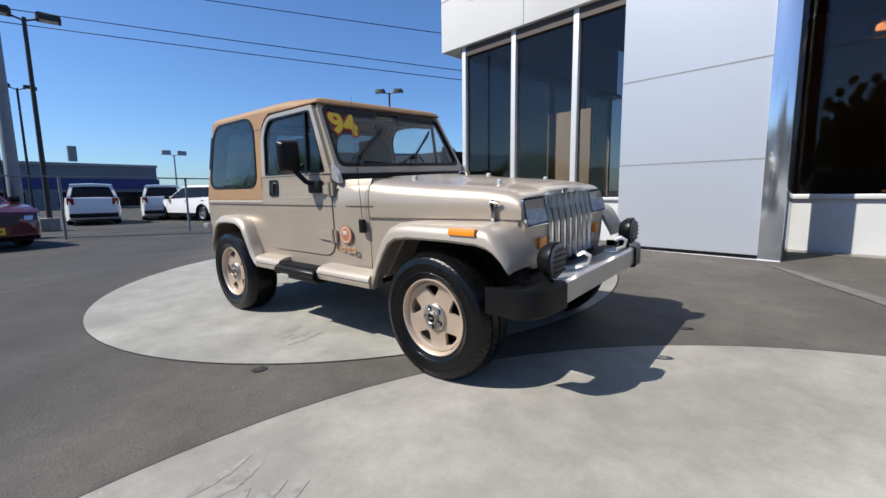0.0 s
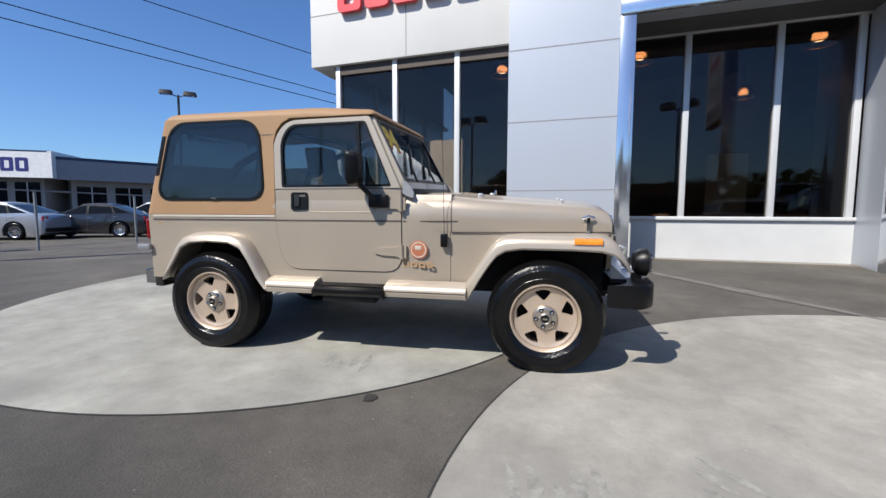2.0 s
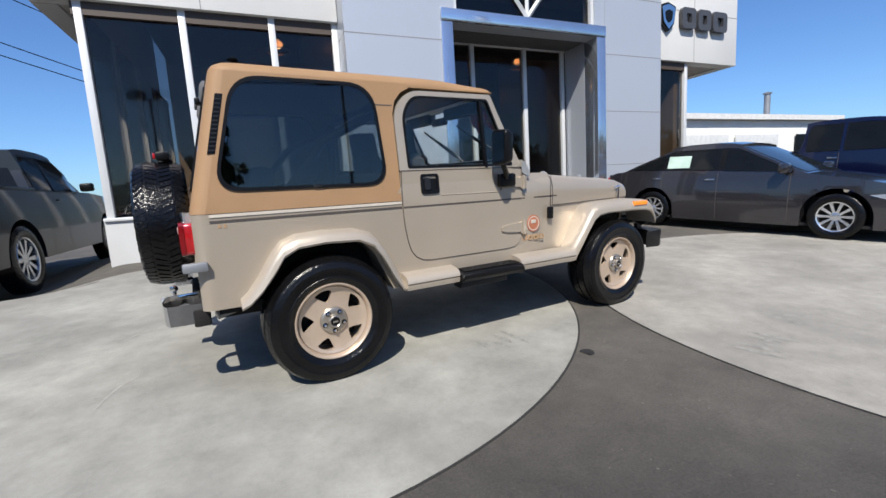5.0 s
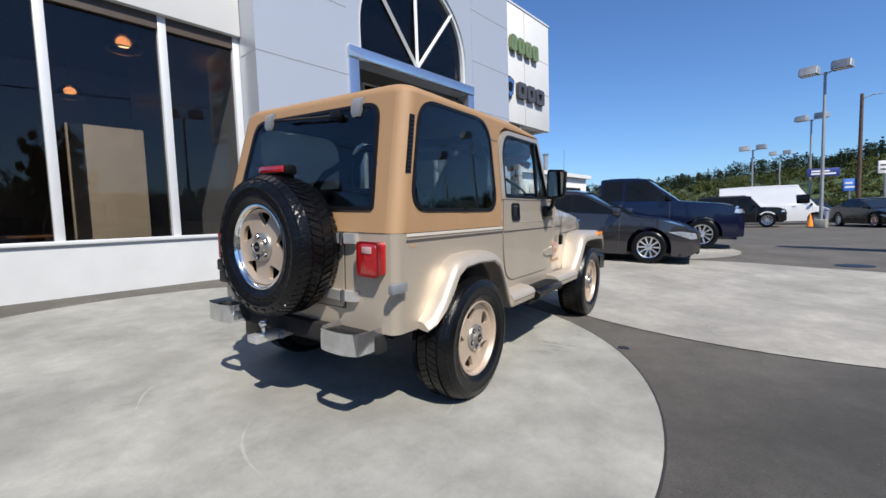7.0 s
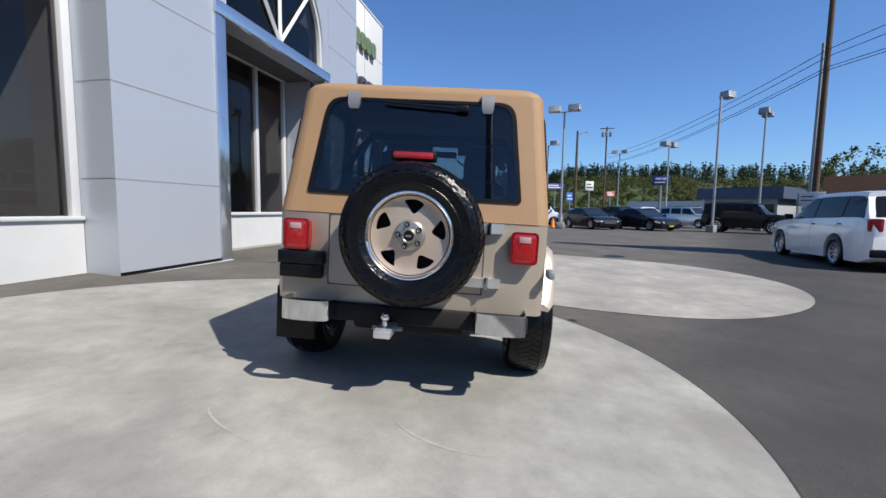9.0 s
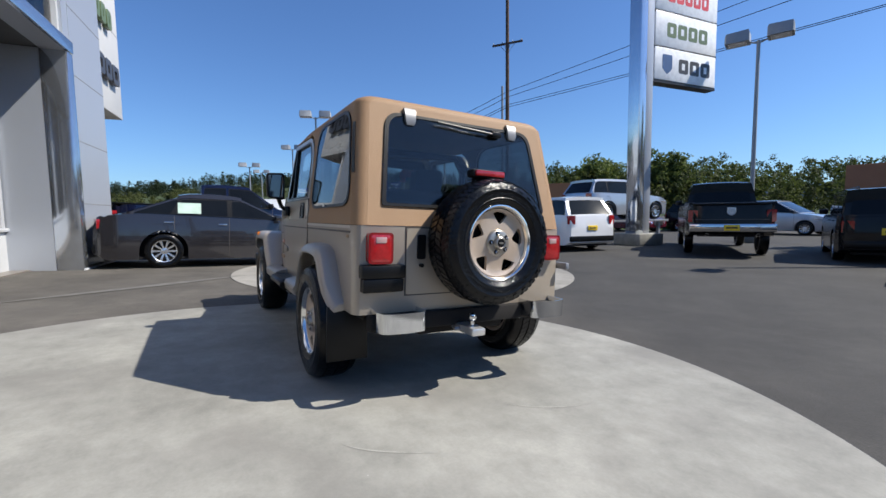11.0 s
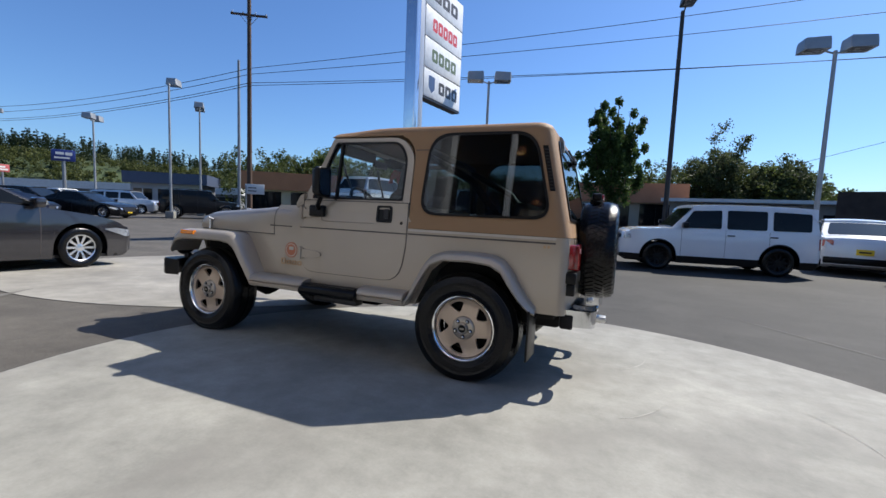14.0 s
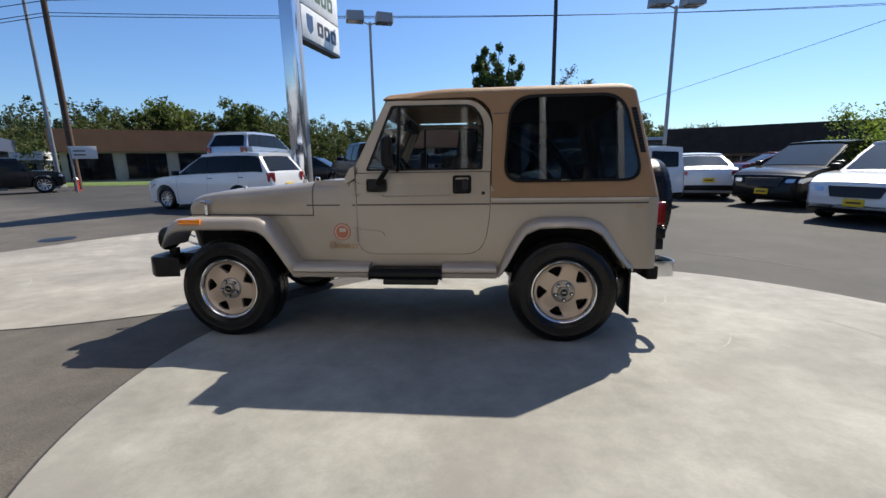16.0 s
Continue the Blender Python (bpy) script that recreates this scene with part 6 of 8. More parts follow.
        hxs = ((style["pil"][-1] * L - 0.12, style["pil"][0] * L - 0.05) if len(style["pil"]) > 1 else (style["pil"][0] * L - 0.1,)) if style is not VAN else (c3 - 1.1,)
        for q in hxs:
            zq = lerp(q, belt) - 0.13
            part("door_handle", boxb(q - 0.10, q + 0.06, s * (yb(q, zq) + 0.008) - 0.016, s * (yb(q, zq) + 0.008) + 0.016, zq - 0.014, zq + 0.014, bevel=0.008), CHROME if paint in (GREY_P, BLUE_P) else paint if paint is not WHITE_P else BLACK, body)
        seams = [style["pil"][-1] * L - 0.02, c3 - 0.22] + ([style["pil"][0] * L + 0.02] if len(style["pil"]) > 1 else [c0 + 0.06])
        for q in seams:
            rows = [[Vector((q + d, s * (yb(q, z_) + 0.0015), z_)) for d in (-0.004, 0.004)] for z_ in np.linspace(max(zb(q), up) + 0.04, lerp(q, belt) - 0.01, 6)]
            part("door_seam", loft(bmesh.new(), rows, close_ring=False), STRIPE, body)
    nose = L / 2
    part("grille", plate(bmesh.new(), rounded([(-0.42 * W / 2, zh - 0.17), (0.42 * W / 2, zh - 0.17), (0.5 * W / 2, zh + 0.05), (-0.5 * W / 2, zh + 0.05)], 0.03), lambda a, b, o: Vector((nose - 0.005 - (b - zh) * 0.25 + o, a, b)), 0.08), SATIN, body)
    part("front_lip", boxb(nose - 0.14, nose - 0.005, -W / 2 * 0.80, W / 2 * 0.80, up + 0.06, up + 0.17, bevel=0.03), trim, body)
    if style is PICKUP:
        for s in (-1, 1):
            part("exhaust_tip", lathe(bmesh.new(), [(-0.20, 0.035), (-0.20, 0.042), (0.1, 0.042), (0.1, 0.035)], (-L / 2, s * 0.55, 0.24 * H0 + lift), axis="x", n=14, closed=True), CHROME, body)
        part("tailgate_cap", boxb(-L / 2 - 0.035, -L / 2 + 0.10, -W / 2 * 0.86, W / 2 * 0.86, H0 * 0.645 + lift, H0 * 0.668 + lift, bevel=0.012), paint, body)
        part("tailgate_badge", plate(bmesh.new(), rounded([(-0.10, -0.05), (0, -0.12), (0.10, -0.05), (0.10, 0.10), (-0.10, 0.10)], 0.03), lambda a, b, o: Vector((-L / 2 - 0.004 - o, a, H0 * 0.555 + lift + b)), 0.02), ALLOY, body, "plain silver shield")
        rbp = part("rear_bumper", boxb(-L / 2 - 0.16, -L / 2 + 0.05, -W / 2 * 0.94, W / 2 * 0.94, 0.28 * H0 + lift, 0.39 * H0 + lift, bevel=0.03), CHROME if paint is BLACK_P and lift > 0.05 else SATIN, car)
        bx = -L / 2 - 0.165
        bzz = 0.335 * H0 + lift
    else:
        part("rear_bumper", boxb(-L / 2 - 0.02, -L / 2 + 0.2, -W / 2 * 0.86, W / 2 * 0.86, up + 0.11, up + 0.30, bevel=0.04), trim, body)
        bx, bzz = -L / 2 - 0.012, 0.43 * H0 + lift
    if plate_at:
        px = bx if plate_at == "rear" else nose + 0.012
        pz = bzz if plate_at == "rear" else up + 0.22
        pl = part("number_plate", boxb(px - 0.008, px + 0.008, -0.17, 0.17, pz - 0.075, pz + 0.075, bevel=0.006), PLATE_Y, body, "yellow dealer plate")
        sx = px - 0.010 if plate_at == "rear" else px + 0.010
        part("plate_bar", boxb(sx - 0.001, sx + 0.001, -0.12, 0.12, pz - 0.02, pz + 0.02), PLATE_BAR, pl)
    if sticker:
        for s in (-1, 1):
            q = style["pil"][0] * L + 0.28 if len(style["pil"]) > 1 else c1 + 0.4
            rows = [[Vector((q + d, s * (yg(q, z_) + 0.017), z_)) for d in (-0.2, 0.2)] for z_ in (lerp(q, belt) + 0.06, lerp(q, belt) + 0.27)]
            part("window_sticker", loft(bmesh.new(), rows, close_ring=False), PAPER, cab, "pale price sheet in window")
    return car


def build_cars():
    lot = "parked cars"
    make_car("sedan_car", "dark grey compact sedan parked on the lot", 6.80, 0.83, -86.5, GREY_P, SEDAN, 4.67, 1.83, 1.47, 2.70, 0.325, 0.17, sticker=True, group=lot)
    make_car("pickup_truck", "navy blue crew cab pickup truck", 11.15, 0.62, -88, BLUE_P, PICKUP, 5.8, 2.0, 1.97, 3.57, 0.40, 0.30, group=lot)
    make_car("crossover_car", "white family crossover with dark windows", 7.65, -9.75, -13, WHITE_P, SUV, 4.9, 1.83, 1.72, 2.89, 0.35, 0.2, plate_at="rear", group=lot)
    make_car("estate_car", "silver off-road estate on a raised display ramp", 9.25, -15.2, -94, SILVER_P, SUV, 4.8, 1.94, 1.76, 2.9, 0.38, 0.24, plate_at="rear", z=0.72, group=lot)
    make_car("pickup_truck", "black lifted crew cab pickup truck, chrome bumper", 3.55, -12.9, -56, BLACK_P, PICKUP, 5.75, 2.0, 1.92, 3.57, 0.44, 0.42, plate_at="rear", lift=0.14, group=lot)
    make_car("compact_suv", "black compact SUV with roof rails", 0.05, -13.5, -67, BLACK_P, BOXY, 4.23, 1.80, 1.68, 2.57, 0.34, 0.22, plate_at="rear", group=lot)
    make_car("boxy_suv", "white boxy SUV with black wheels", -4.08, -9.65, 9, WHITE_P, BOXY, 4.41, 1.76, 1.67, 2.635, 0.345, 0.22, rim=SATIN, two_tone=BLACK, group=lot)
    make_car("sedan_car", "white sedan glinting in the sun", -8.25, -13.1, -102, WHITE_P, SEDAN, 4.8, 1.85, 1.46, 2.8, 0.33, 0.18, plate_at="rear", group=lot)
    make_car("estate_car", "dark violet-black SUV facing the drive", -10.2, -9.8, 28, BLACK_P, SUV, 4.75, 1.92, 1.74, 2.78, 0.37, 0.22, plate_at="front", group=lot)
    make_car("estate_car", "white SUV with slotted black grille", -9.95, -6.7, 30, WHITE_P, SUV, 4.6, 1.86, 1.68, 2.7, 0.36, 0.22, plate_at="front", two_tone=BLACK, group=lot)
    make_car("minivan_car", "white minivan behind the hedge", -4.6, -16.2, -84, WHITE_P, SUV, 5.1, 1.95, 1.74, 3.0, 0.34, 0.18, group=lot)
    make_car("estate_car", "dark red SUV at the edge of the lot", -12.75, -2.35, 17, MAROON_P, SUV, 4.6, 1.86, 1.68, 2.7, 0.36, 0.2, plate_at="front", group=lot)
    make_car("crossover_car", "white crossover seen from its tail", -21.6, 2.15, 171, WHITE_P, SUV, 4.55, 1.82, 1.68, 2.62, 0.34, 0.2, group=lot)
    make_car("crossover_car", "white crossover behind a fence", -22.8, 5.3, 164, WHITE_P, SUV, 4.55, 1.82, 1.68, 2.62, 0.34, 0.2, group=lot)
    make_car("estate_car", "white estate with dark tailgate behind a fence", -19.6, 5.9, 196, WHITE_P, SUV, 4.7, 1.85, 1.62, 2.8, 0.34, 0.2, two_tone=BLACK, group=lot)
    make_car("sedan_car", "pale silver sedan behind a fence", -20.0, 9.6, 200, SILVER_P, SEDAN, 4.65, 1.83, 1.47, 2.75, 0.33, 0.18, group=lot)
    make_car("sedan_car", "dark sedan behind a fence", -18.0, 12.0, 205, GREY_P, SEDAN, 4.65, 1.83, 1.47, 2.75, 0.33, 0.18, group=lot)
    make_car("crossover_car", "white crossover beside the far dealership", -18.2, 15.3, 205, WHITE_P, SUV, 4.6, 1.83, 1.62, 2.7, 0.34, 0.2, group=lot)
    make_car("pickup_truck", "charcoal crew cab pickup beside the showroom", -4.52, 6.12, 84, CHARCOAL_P, PICKUP, 5.8, 2.02, 1.90, 3.57, 0.45, 0.30, plate_at="rear", lift=0.12, group=lot)
    make_car("cargo_van", "long white cargo van", 33.0, -4.3, -92, WHITE_P, VAN, 6.0, 2.0, 2.55, 3.9, 0.35, 0.22, group=lot)
    make_car("off_road_suv", "black off-road SUV on the far lot", 28.6, -2.4, -93, BLACK_P, BOXY, 4.5, 1.88, 1.85, 2.9, 0.42, 0.3, group=lot)
    make_car("off_road_suv", "black long off-road car on a display stand", 24.2, -16.9, -131, BLACK_P, BOXY, 4.7, 1.88, 1.85, 2.95, 0.44, 0.35, group=lot)
    make_car("sedan_car", "black coupe with yellow plate", 26.8, -11.6, 203, BLACK_P, SEDAN, 4.9, 1.9, 1.45, 2.9, 0.35, 0.17, plate_at="front", group=lot)
    make_car("sedan_car", "black coupe on the far lot", 27.6, -8.2, 198, BLACK_P, SEDAN, 4.9, 1.9, 1.45, 2.9, 0.35, 0.17, group=lot)
    rows = ((36, -9.5, WHITE_P, SEDAN), (35.5, -13, BLACK_P, SUV), (33, -17.5, SILVER_P, BOXY), (38, -16, WHITE_P, SUV), (40, -7, BLACK_P, SUV), (31, -21.5, BLACK_P, SUV), (44, -12, WHITE_P, SEDAN), (45, -3.5, GREY_P, SUV), (42, 0.5, WHITE_P, SUV), (36, 1.5, BLACK_P, SEDAN))
    for k, (x, y, p, st) in enumerate(rows):
        make_car("sedan_car" if st is SEDAN else "estate_car", {WHITE_P: "white", BLACK_P: "black", SILVER_P: "silver", GREY_P: "grey"}[p] + " car in the far row", x, y, 192 + 9 * (k % 3), p, st, 4.6, 1.83, 1.47 if st is SEDAN else 1.7, 2.7, group="far row of cars")
    for x, y, p, st in ((14.2, -22.5, MAROON_P, SEDAN), (6.6, -24.5, SILVER_P, SUV), (2.2, -26.0, BLUE_P, SUV), (10.4, -25, BLACK_P, SUV), (-14.5, -17.5, MAROON_P, SEDAN), (-16.5, -12.5, SILVER_P, SEDAN)):
        make_car("sedan_car" if st is SEDAN else "estate_car", "car passing behind the lot, " + {MAROON_P: "dark red", SILVER_P: "silver", BLUE_P: "blue", BLACK_P: "black"}[p], x, y, 178, p, st, 4.6, 1.83, 1.47 if st is SEDAN else 1.7, 2.7, group="cars by the road")


# ---- lot lamps, pylon sign, poles, fence ----
LAMP_GREY = mat("lamp_grey", (0.30, 0.31, 0.32), 0.5, 0.5, 0.1, 3.0)
LAMP_DARK = mat("lamp_bronze", (0.035, 0.032, 0.03), 0.5, 0.3, 0.1, 3.0)
TIMBER = mat("pole_timber", (0.075, 0.045, 0.03), 0.9, 0.0, 0.3, 5.0, 0.4, 60)


def lot_lamp(x, y, top, m, heads=2, turn=0.0, r=0.085, label="tall grey lot lamp with twin box heads"):
    g = gz(x, y)
    lamp = thing("lot_lamp", label, "lamp post", pose(x, y, g, 0, 0, turn), "lot lamps")
    h = top - g
    part("pole", tube(bmesh.new(), [(0, 0, 0), (0, 0, h * 0.5), (0, 0, h)], r, 10, r * 0.7), m, lamp)
    part("base", boxb(-0.25, 0.25, -0.25, 0.25, 0, 0.45, bevel=0.03), CONCRETE, lamp)
    for s in ((-1, 1) if heads == 2 else (1,)):
        part("arm", tube(bmesh.new(), [(0, 0, h - 0.1), (s * 0.35, 0, h + 0.02)], 0.03, 6), m, lamp)
        hd = part("lamp_head", loft(bmesh.new(), [[Vector((s * q, yy, h + zz)) for yy, zz in ((-w, 0.0), (w, 0.0), (w * 0.85, t), (-w * 0.85, t))] for q, w, t in (((0.28, 0.18, 0.17), (0.34, 0.22, 0.22), (0.86, 0.22, 0.20), (0.92, 0.18, 0.14)) if m is LAMP_DARK else ((0.26, 0.30, 0.32), (0.30, 0.33, 0.40), (0.98, 0.33, 0.38), (1.02, 0.30, 0.28)))]), m, lamp)
        q0, q1, wl = (0.38, 0.84, 0.17) if m is LAMP_DARK else (0.36, 0.94, 0.26)
        part("lens", boxb(min(s * q0, s * q1), max(s * q0, s * q1), -wl, wl, h - 0.012, h - 0.002), CLEAR_LENS, hd)
    return lamp


def build_lot():
    for a in ((4.35, -16.7, 7.25, LAMP_GREY, 2, 20), (-8.15, -15.4, 6.95, LAMP_GREY, 2, 8), (26.0, -5.85, 7.7, LAMP_GREY, 2, 70), (40.5, -7.0, 7.6, LAMP_GREY, 2, 60), (24.5, -15.0, 8.2, LAMP_GREY, 1, -60), (28.3, -20.0, 7.9, LAMP_GREY, 2, -40), (35, -16.4, 6.7, LAMP_GREY, 2, -50), (57, -19.0, 9.0, LAMP_GREY, 2, 60), (45, -3.5, 6.2, LAMP_GREY, 2, 80), (60, -6.5, 7.0, LAMP_GREY, 2, 80), (-18.9, 17.9, 7.6, LAMP_DARK, 2, 35), (-17.0, 0.1, 6.75, LAMP_DARK, 2, 80), (-35, 1.8, 7.7, LAMP_DARK, 2, 80), (-48, 1.7, 7.6, LAMP_DARK, 2, 80), (-44, 13.2, 4.9, LAMP_GREY, 2, 80)):
        lot_lamp(*a)
    dark = lot_lamp(-3.45, -14.8, 8.6, LAMP_DARK, 1, 100, 0.10, "tall dark bronze pole beside the drive")
    big = thing("utility_mast", "thick grey steel mast at the lot edge", "mast", pose(-13.95, -0.95, -0.15))
    part("mast", tube(bmesh.new(), [(0, 0, 0), (0, 0, 6), (0, 0, 13)], 0.16, 12, 0.12), STEEL, big)
    part("footing", boxb(-0.35, 0.35, -0.35, 0.35, 0, 0.5, bevel=0.04), CONCRETE, big)
    # pylon sign
    py = thing("pylon_sign", "tall polished steel pylon sign with white brand panels", "pylon sign", Matrix.Translation((6.32, -12.80, -0.15)) @ Matrix.Rotation(radians(-96), 4, "Z"))
    part("plinth", boxb(-0.55, 0.65, -0.6, 0.6, 0, 0.42, bevel=0.03), CONCRETE, py, "concrete plinth")
    part("column", boxb(-0.33, 0.0, -0.26, 0.26, 0.40, 12.5, bevel=0.03), POLISHED, py, "polished steel column")
    part("column", boxb(0.03, 0.37, -0.22, 0.22, 0.40, 12.5, bevel=0.03), PANEL, py, "pale steel column")
    pw = mat("sign_white", (0.78, 0.79, 0.80), 0.35)
    for k, (z0, z1, marks) in enumerate(((6.02, 7.17, "black"), (7.21, 8.42, "green"), (8.46, 9.66, "red"), (9.70, 10.9, "black"))):
        pn = part("sign_panel", boxb(0.42, 3.70, -0.22, 0.22, z0, z1, bevel=0.02), pw, py, "white sign panel with %s marks" % marks)
        part("panel_frame", boxb(0.38, 3.74, -0.20, 0.20, z0 - 0.10, z0 - 0.002), SATIN, pn)
        m = {"black": mat("sign_black", (0.05, 0.05, 0.055)), "green": mat("sign_green", (0.10, 0.2, 0.06)), "red": mat("sign_red", (0.6, 0.05, 0.06))}[marks]
        zc = (z0 + z1) / 2
        n = {"black": 3, "green": 4, "red": 5}[marks]
        lo = 1.65 if k == 0 else 1.0
        wd = (3.45 - lo) / n if k == 0 else 2.25 / n
        for s in (-1, 1):
            for q in range(n):
                u0 = lo + q * wd
                part("sign_mark", ring_panel(bmesh.new(), rounded([(u0, zc - 0.26), (u0 + wd * 0.86, zc - 0.26), (u0 + wd * 0.86, zc + 0.26), (u0, zc + 0.26)], 0.10), rounded([(u0 + wd * 0.29, zc - 0.12), (u0 + wd * 0.57, zc - 0.12), (u0 + wd * 0.57, zc + 0.12), (u0 + wd * 0.29, zc + 0.12)], 0.03), lambda a, b, o: Vector((a, s * (0.224 + o), b)), 0.006), m, pn, smooth=0)
            if k == 0:
                part("sign_mark", plate(bmesh.new(), rounded([(0.80, zc - 0.15), (1.05, zc - 0.36), (1.30, zc - 0.15), (1.30, zc + 0.34), (0.80, zc + 0.34)], 0.04), lambda a, b, o: Vector((a, s * (0.226 + o), b)), 0.006), mat("sign_blue", (0.05, 0.10, 0.22), 0.4), pn, smooth=0)
    # display ramp under the silver estate
    rp = thing("display_ramp", "low grey display ramp under an estate car", "ramp", pose(9.25, -15.2, -0.15, 0, 0, -94))
    for s in (-1, 1):
        part("track", boxb(-2.3, 2.3, s * 0.80 - 0.22, s * 0.80 + 0.22, 0.78, 0.865, bevel=0.01), STEEL, rp)
        for x in (-1.9, 0, 1.9):
            part("post", boxb(x - 0.06, x + 0.06, s * 0.80 - 0.06, s * 0.80 + 0.06, 0, 0.78), STEEL, rp)
    # timber power poles and cables
    poles = ((23.1, -19.9, 12.0, 34), (-50.3, -38.96, 20.0, 60), (74.0, -21.8, 13.4, 80))
    for n_, (x, y, h, turn) in enumerate(poles):
        p = thing("power_pole", "dark timber power pole with crossarm", "power pole", pose(x, y, -0.15, 0, 0, turn), "power poles")
        part("pole", tube(bmesh.new(), [(0, 0, 0), (0, 0, h * 0.5), (0, 0, h + (6.5 if n_ < 2 else 2.5))], 0.19, 10, 0.12), TIMBER, p)
        if n_ == 2:
            for q in (-0.6, 0.05, 0.65):
                part("transformer", lathe(bmesh.new(), [(0, 0.18), (0.1, 0.22), (0.8, 0.22), (0.9, 0.1)], (q, 0.32, h + 0.7), axis="z", n=12), STEEL, p)
        for z in (h + 2.2,):
            part("crossarm", boxb(-1.2, 1.2, -0.06, 0.06, z - 0.07, z + 0.07, bevel=0.01), TIMBER, p)
            for q in (-1.1, -0.4, 0.4, 1.1):
                part("arm_brace", tube(bmesh.new(), [(q * 0.55, 0.0, z - 0.05), (0.0, 0.0, z - 0.75)], 0.02, 5), STEEL, p)
                part("insulator", lathe(bmesh.new(), [(0.07, 0.03), (0.12, 0.05), (0.18, 0.03), (0.2, 0.001)], (q, 0, z), axis="z", n=8), mat("insulator", (0.45, 0.45, 0.44), 0.3), p)
    def cable(a, b, sag, r=0.022, n=18):
        a, b = Vector(a), Vector(b)
        pts = [a.lerp(b, t) - Vector((0, 0, sag * 4 * t * (1 - t))) for t in np.linspace(0, 1, n)]
        tagged(link("power_cable", tube(bmesh.new(), pts, r, 5), BLACK), "black overhead power cable", "cable", "overhead cables")
    for z0, z1, zl, sg in ((9.28, 13.83, 9.4, 0.84), (9.46, 13.62, 9.6, 0.84), (10.05, 17.8, 10.4, 0.8), (10.45, 20.0, 11.0, 0.8)):
        cable((23.1, -19.9, z0), (-50.3, -38.96, z1), sg, 0.02, 30)
        cable((23.1, -19.9, z0), (74.0, -21.8, zl), 0.9, 0.022)
    for za, zb_ in ((5.6, 4.1), (5.95, 4.35), (6.9, 5.4)):
        cable((-13.95, -0.95, za), (-2.6, 12.3, zb_), 0.05, 0.012)
    cable((-14.9, -44.2, 6.1), (-36.9, -6.5, 13.2), 0.3, 0.018)
    # chain fence with a top rail
    fn = thing("fence", "galvanised pipe fence behind the lot", "fence", pose(-12.7, 0, -0.15))
    for k, y in enumerate(np.arange(-6.4, 16.0, 3.1)):
        part("post", tube(bmesh.new(), [(0, y, 0), (0, y, 1.72)], 0.035, 8), STEEL, fn)
    part("top_rail", tube(bmesh.new(), [(0, -6.4, 1.70), (0, 15.3, 1.70)], 0.022, 6), STEEL, fn)
    part("tension_wire", tube(bmesh.new(), [(0, -6.4, 0.10), (0, 15.3, 0.10)], 0.006, 4), STEEL, fn)
    # small sign on a post, bollards
    sg = thing("post_sign", "small white arrow sign on a post", "sign", pose(20.6, -17.3, -0.15, 0, 0, -135))
    part("post", tube(bmesh.new(), [(0, 0, 0), (0, 0, 2.3)], 0.045, 8), STEEL, sg)
    bd = part("board", boxb(-0.05, 1.1, -0.02, 0.02, 1.75, 2.4, bevel=0.006), WHITE_PANEL, sg)
    for z in (1.95, 2.15):
        for s in (-1, 1):
            part("sign_bar", boxb(0.12, 0.62, s * 0.022 - 0.001, s * 0.022 + 0.001, z - 0.03, z + 0.04), mat("sign_black", (0.05, 0.05, 0.055)), bd)
    bs = thing("street_sign", "blue sign panel with white marks on a pole", "sign", pose(51.5, -22.4, -0.15, 0, 0, 65))
    part("post", tube(bmesh.new(), [(0, 0, 0), (0, 0, 4.6)], 0.16, 8), STEEL, bs)
    bp_ = part("panel", boxb(-0.95, 0.95, -0.15, 0.15, 4.6, 5.75, bevel=0.03), mat("sign_royal_blue", (0.015, 0.03, 0.16), 0.4), bs)
    for u0, u1, z0, z1 in ((-0.7, -0.15, 5.2, 5.5), (-0.05, 0.6, 5.25, 5.5), (-0.5, 0.7, 4.85, 5.0)):
        for s in (-1, 1):
            part("sign_bar", boxb(u0, u1, s * 0.155 - 0.004, s * 0.155 + 0.004, z0, z1), WHITE_PANEL, bp_)
    for label, x, y, z0, z1, w, m in (("white panel sign on a tall post", 40.0, -11.06, 3.15, 4.05, 0.85, WHITE_PANEL), ("red and white panel sign on a post", 40.0, -13.1, 2.55, 3.1, 0.9, mat("sign_dull_red", (0.34, 0.07, 0.07), 0.6)), ("long blue banner sign on a post", 40.0, -7.7, 3.2, 3.8, 2.0, mat("sign_royal_blue", (0.015, 0.03, 0.16))), ("small bright blue sign on a post", 40.0, -9.2, 2.0, 2.9, 0.8, mat("sign_sky_blue", (0.03, 0.12, 0.42), 0.5))):
        ps = thing("post_sign", label, "sign", pose(x, y, -0.15, 0, 0, -75))
        part("post", tube(bmesh.new(), [(0, 0, 0), (0, 0, z0 + 0.15)], 0.07, 8), STEEL, ps)
        pb = part("board", boxb(-w / 2, w / 2, -0.06, 0.06, z0 + 0.15, z1 + 0.15, bevel=0.015), m, ps)
        for k in range(2):
            zb = z0 + 0.15 + (z1 - z0) * (0.32 + 0.34 * k)
            part("sign_bar", boxb(-w * 0.38, w * (0.38 - 0.2 * k), -0.066, -0.0605, zb - 0.06, zb + 0.06), mat("sign_black", (0.05, 0.05, 0.055)) if m is WHITE_PANEL else WHITE_PANEL, pb)
    dp = thing("utility_pole", "dark slim utility pole on the far lot", "utility pole", pose(40.0, -9.7, -0.15))
    part("pole", tube(bmesh.new(), [(0, 0, 0), (0.02, 0, 4.5), (0, 0, 9.1)], 0.15, 8, 0.10), TIMBER, dp)
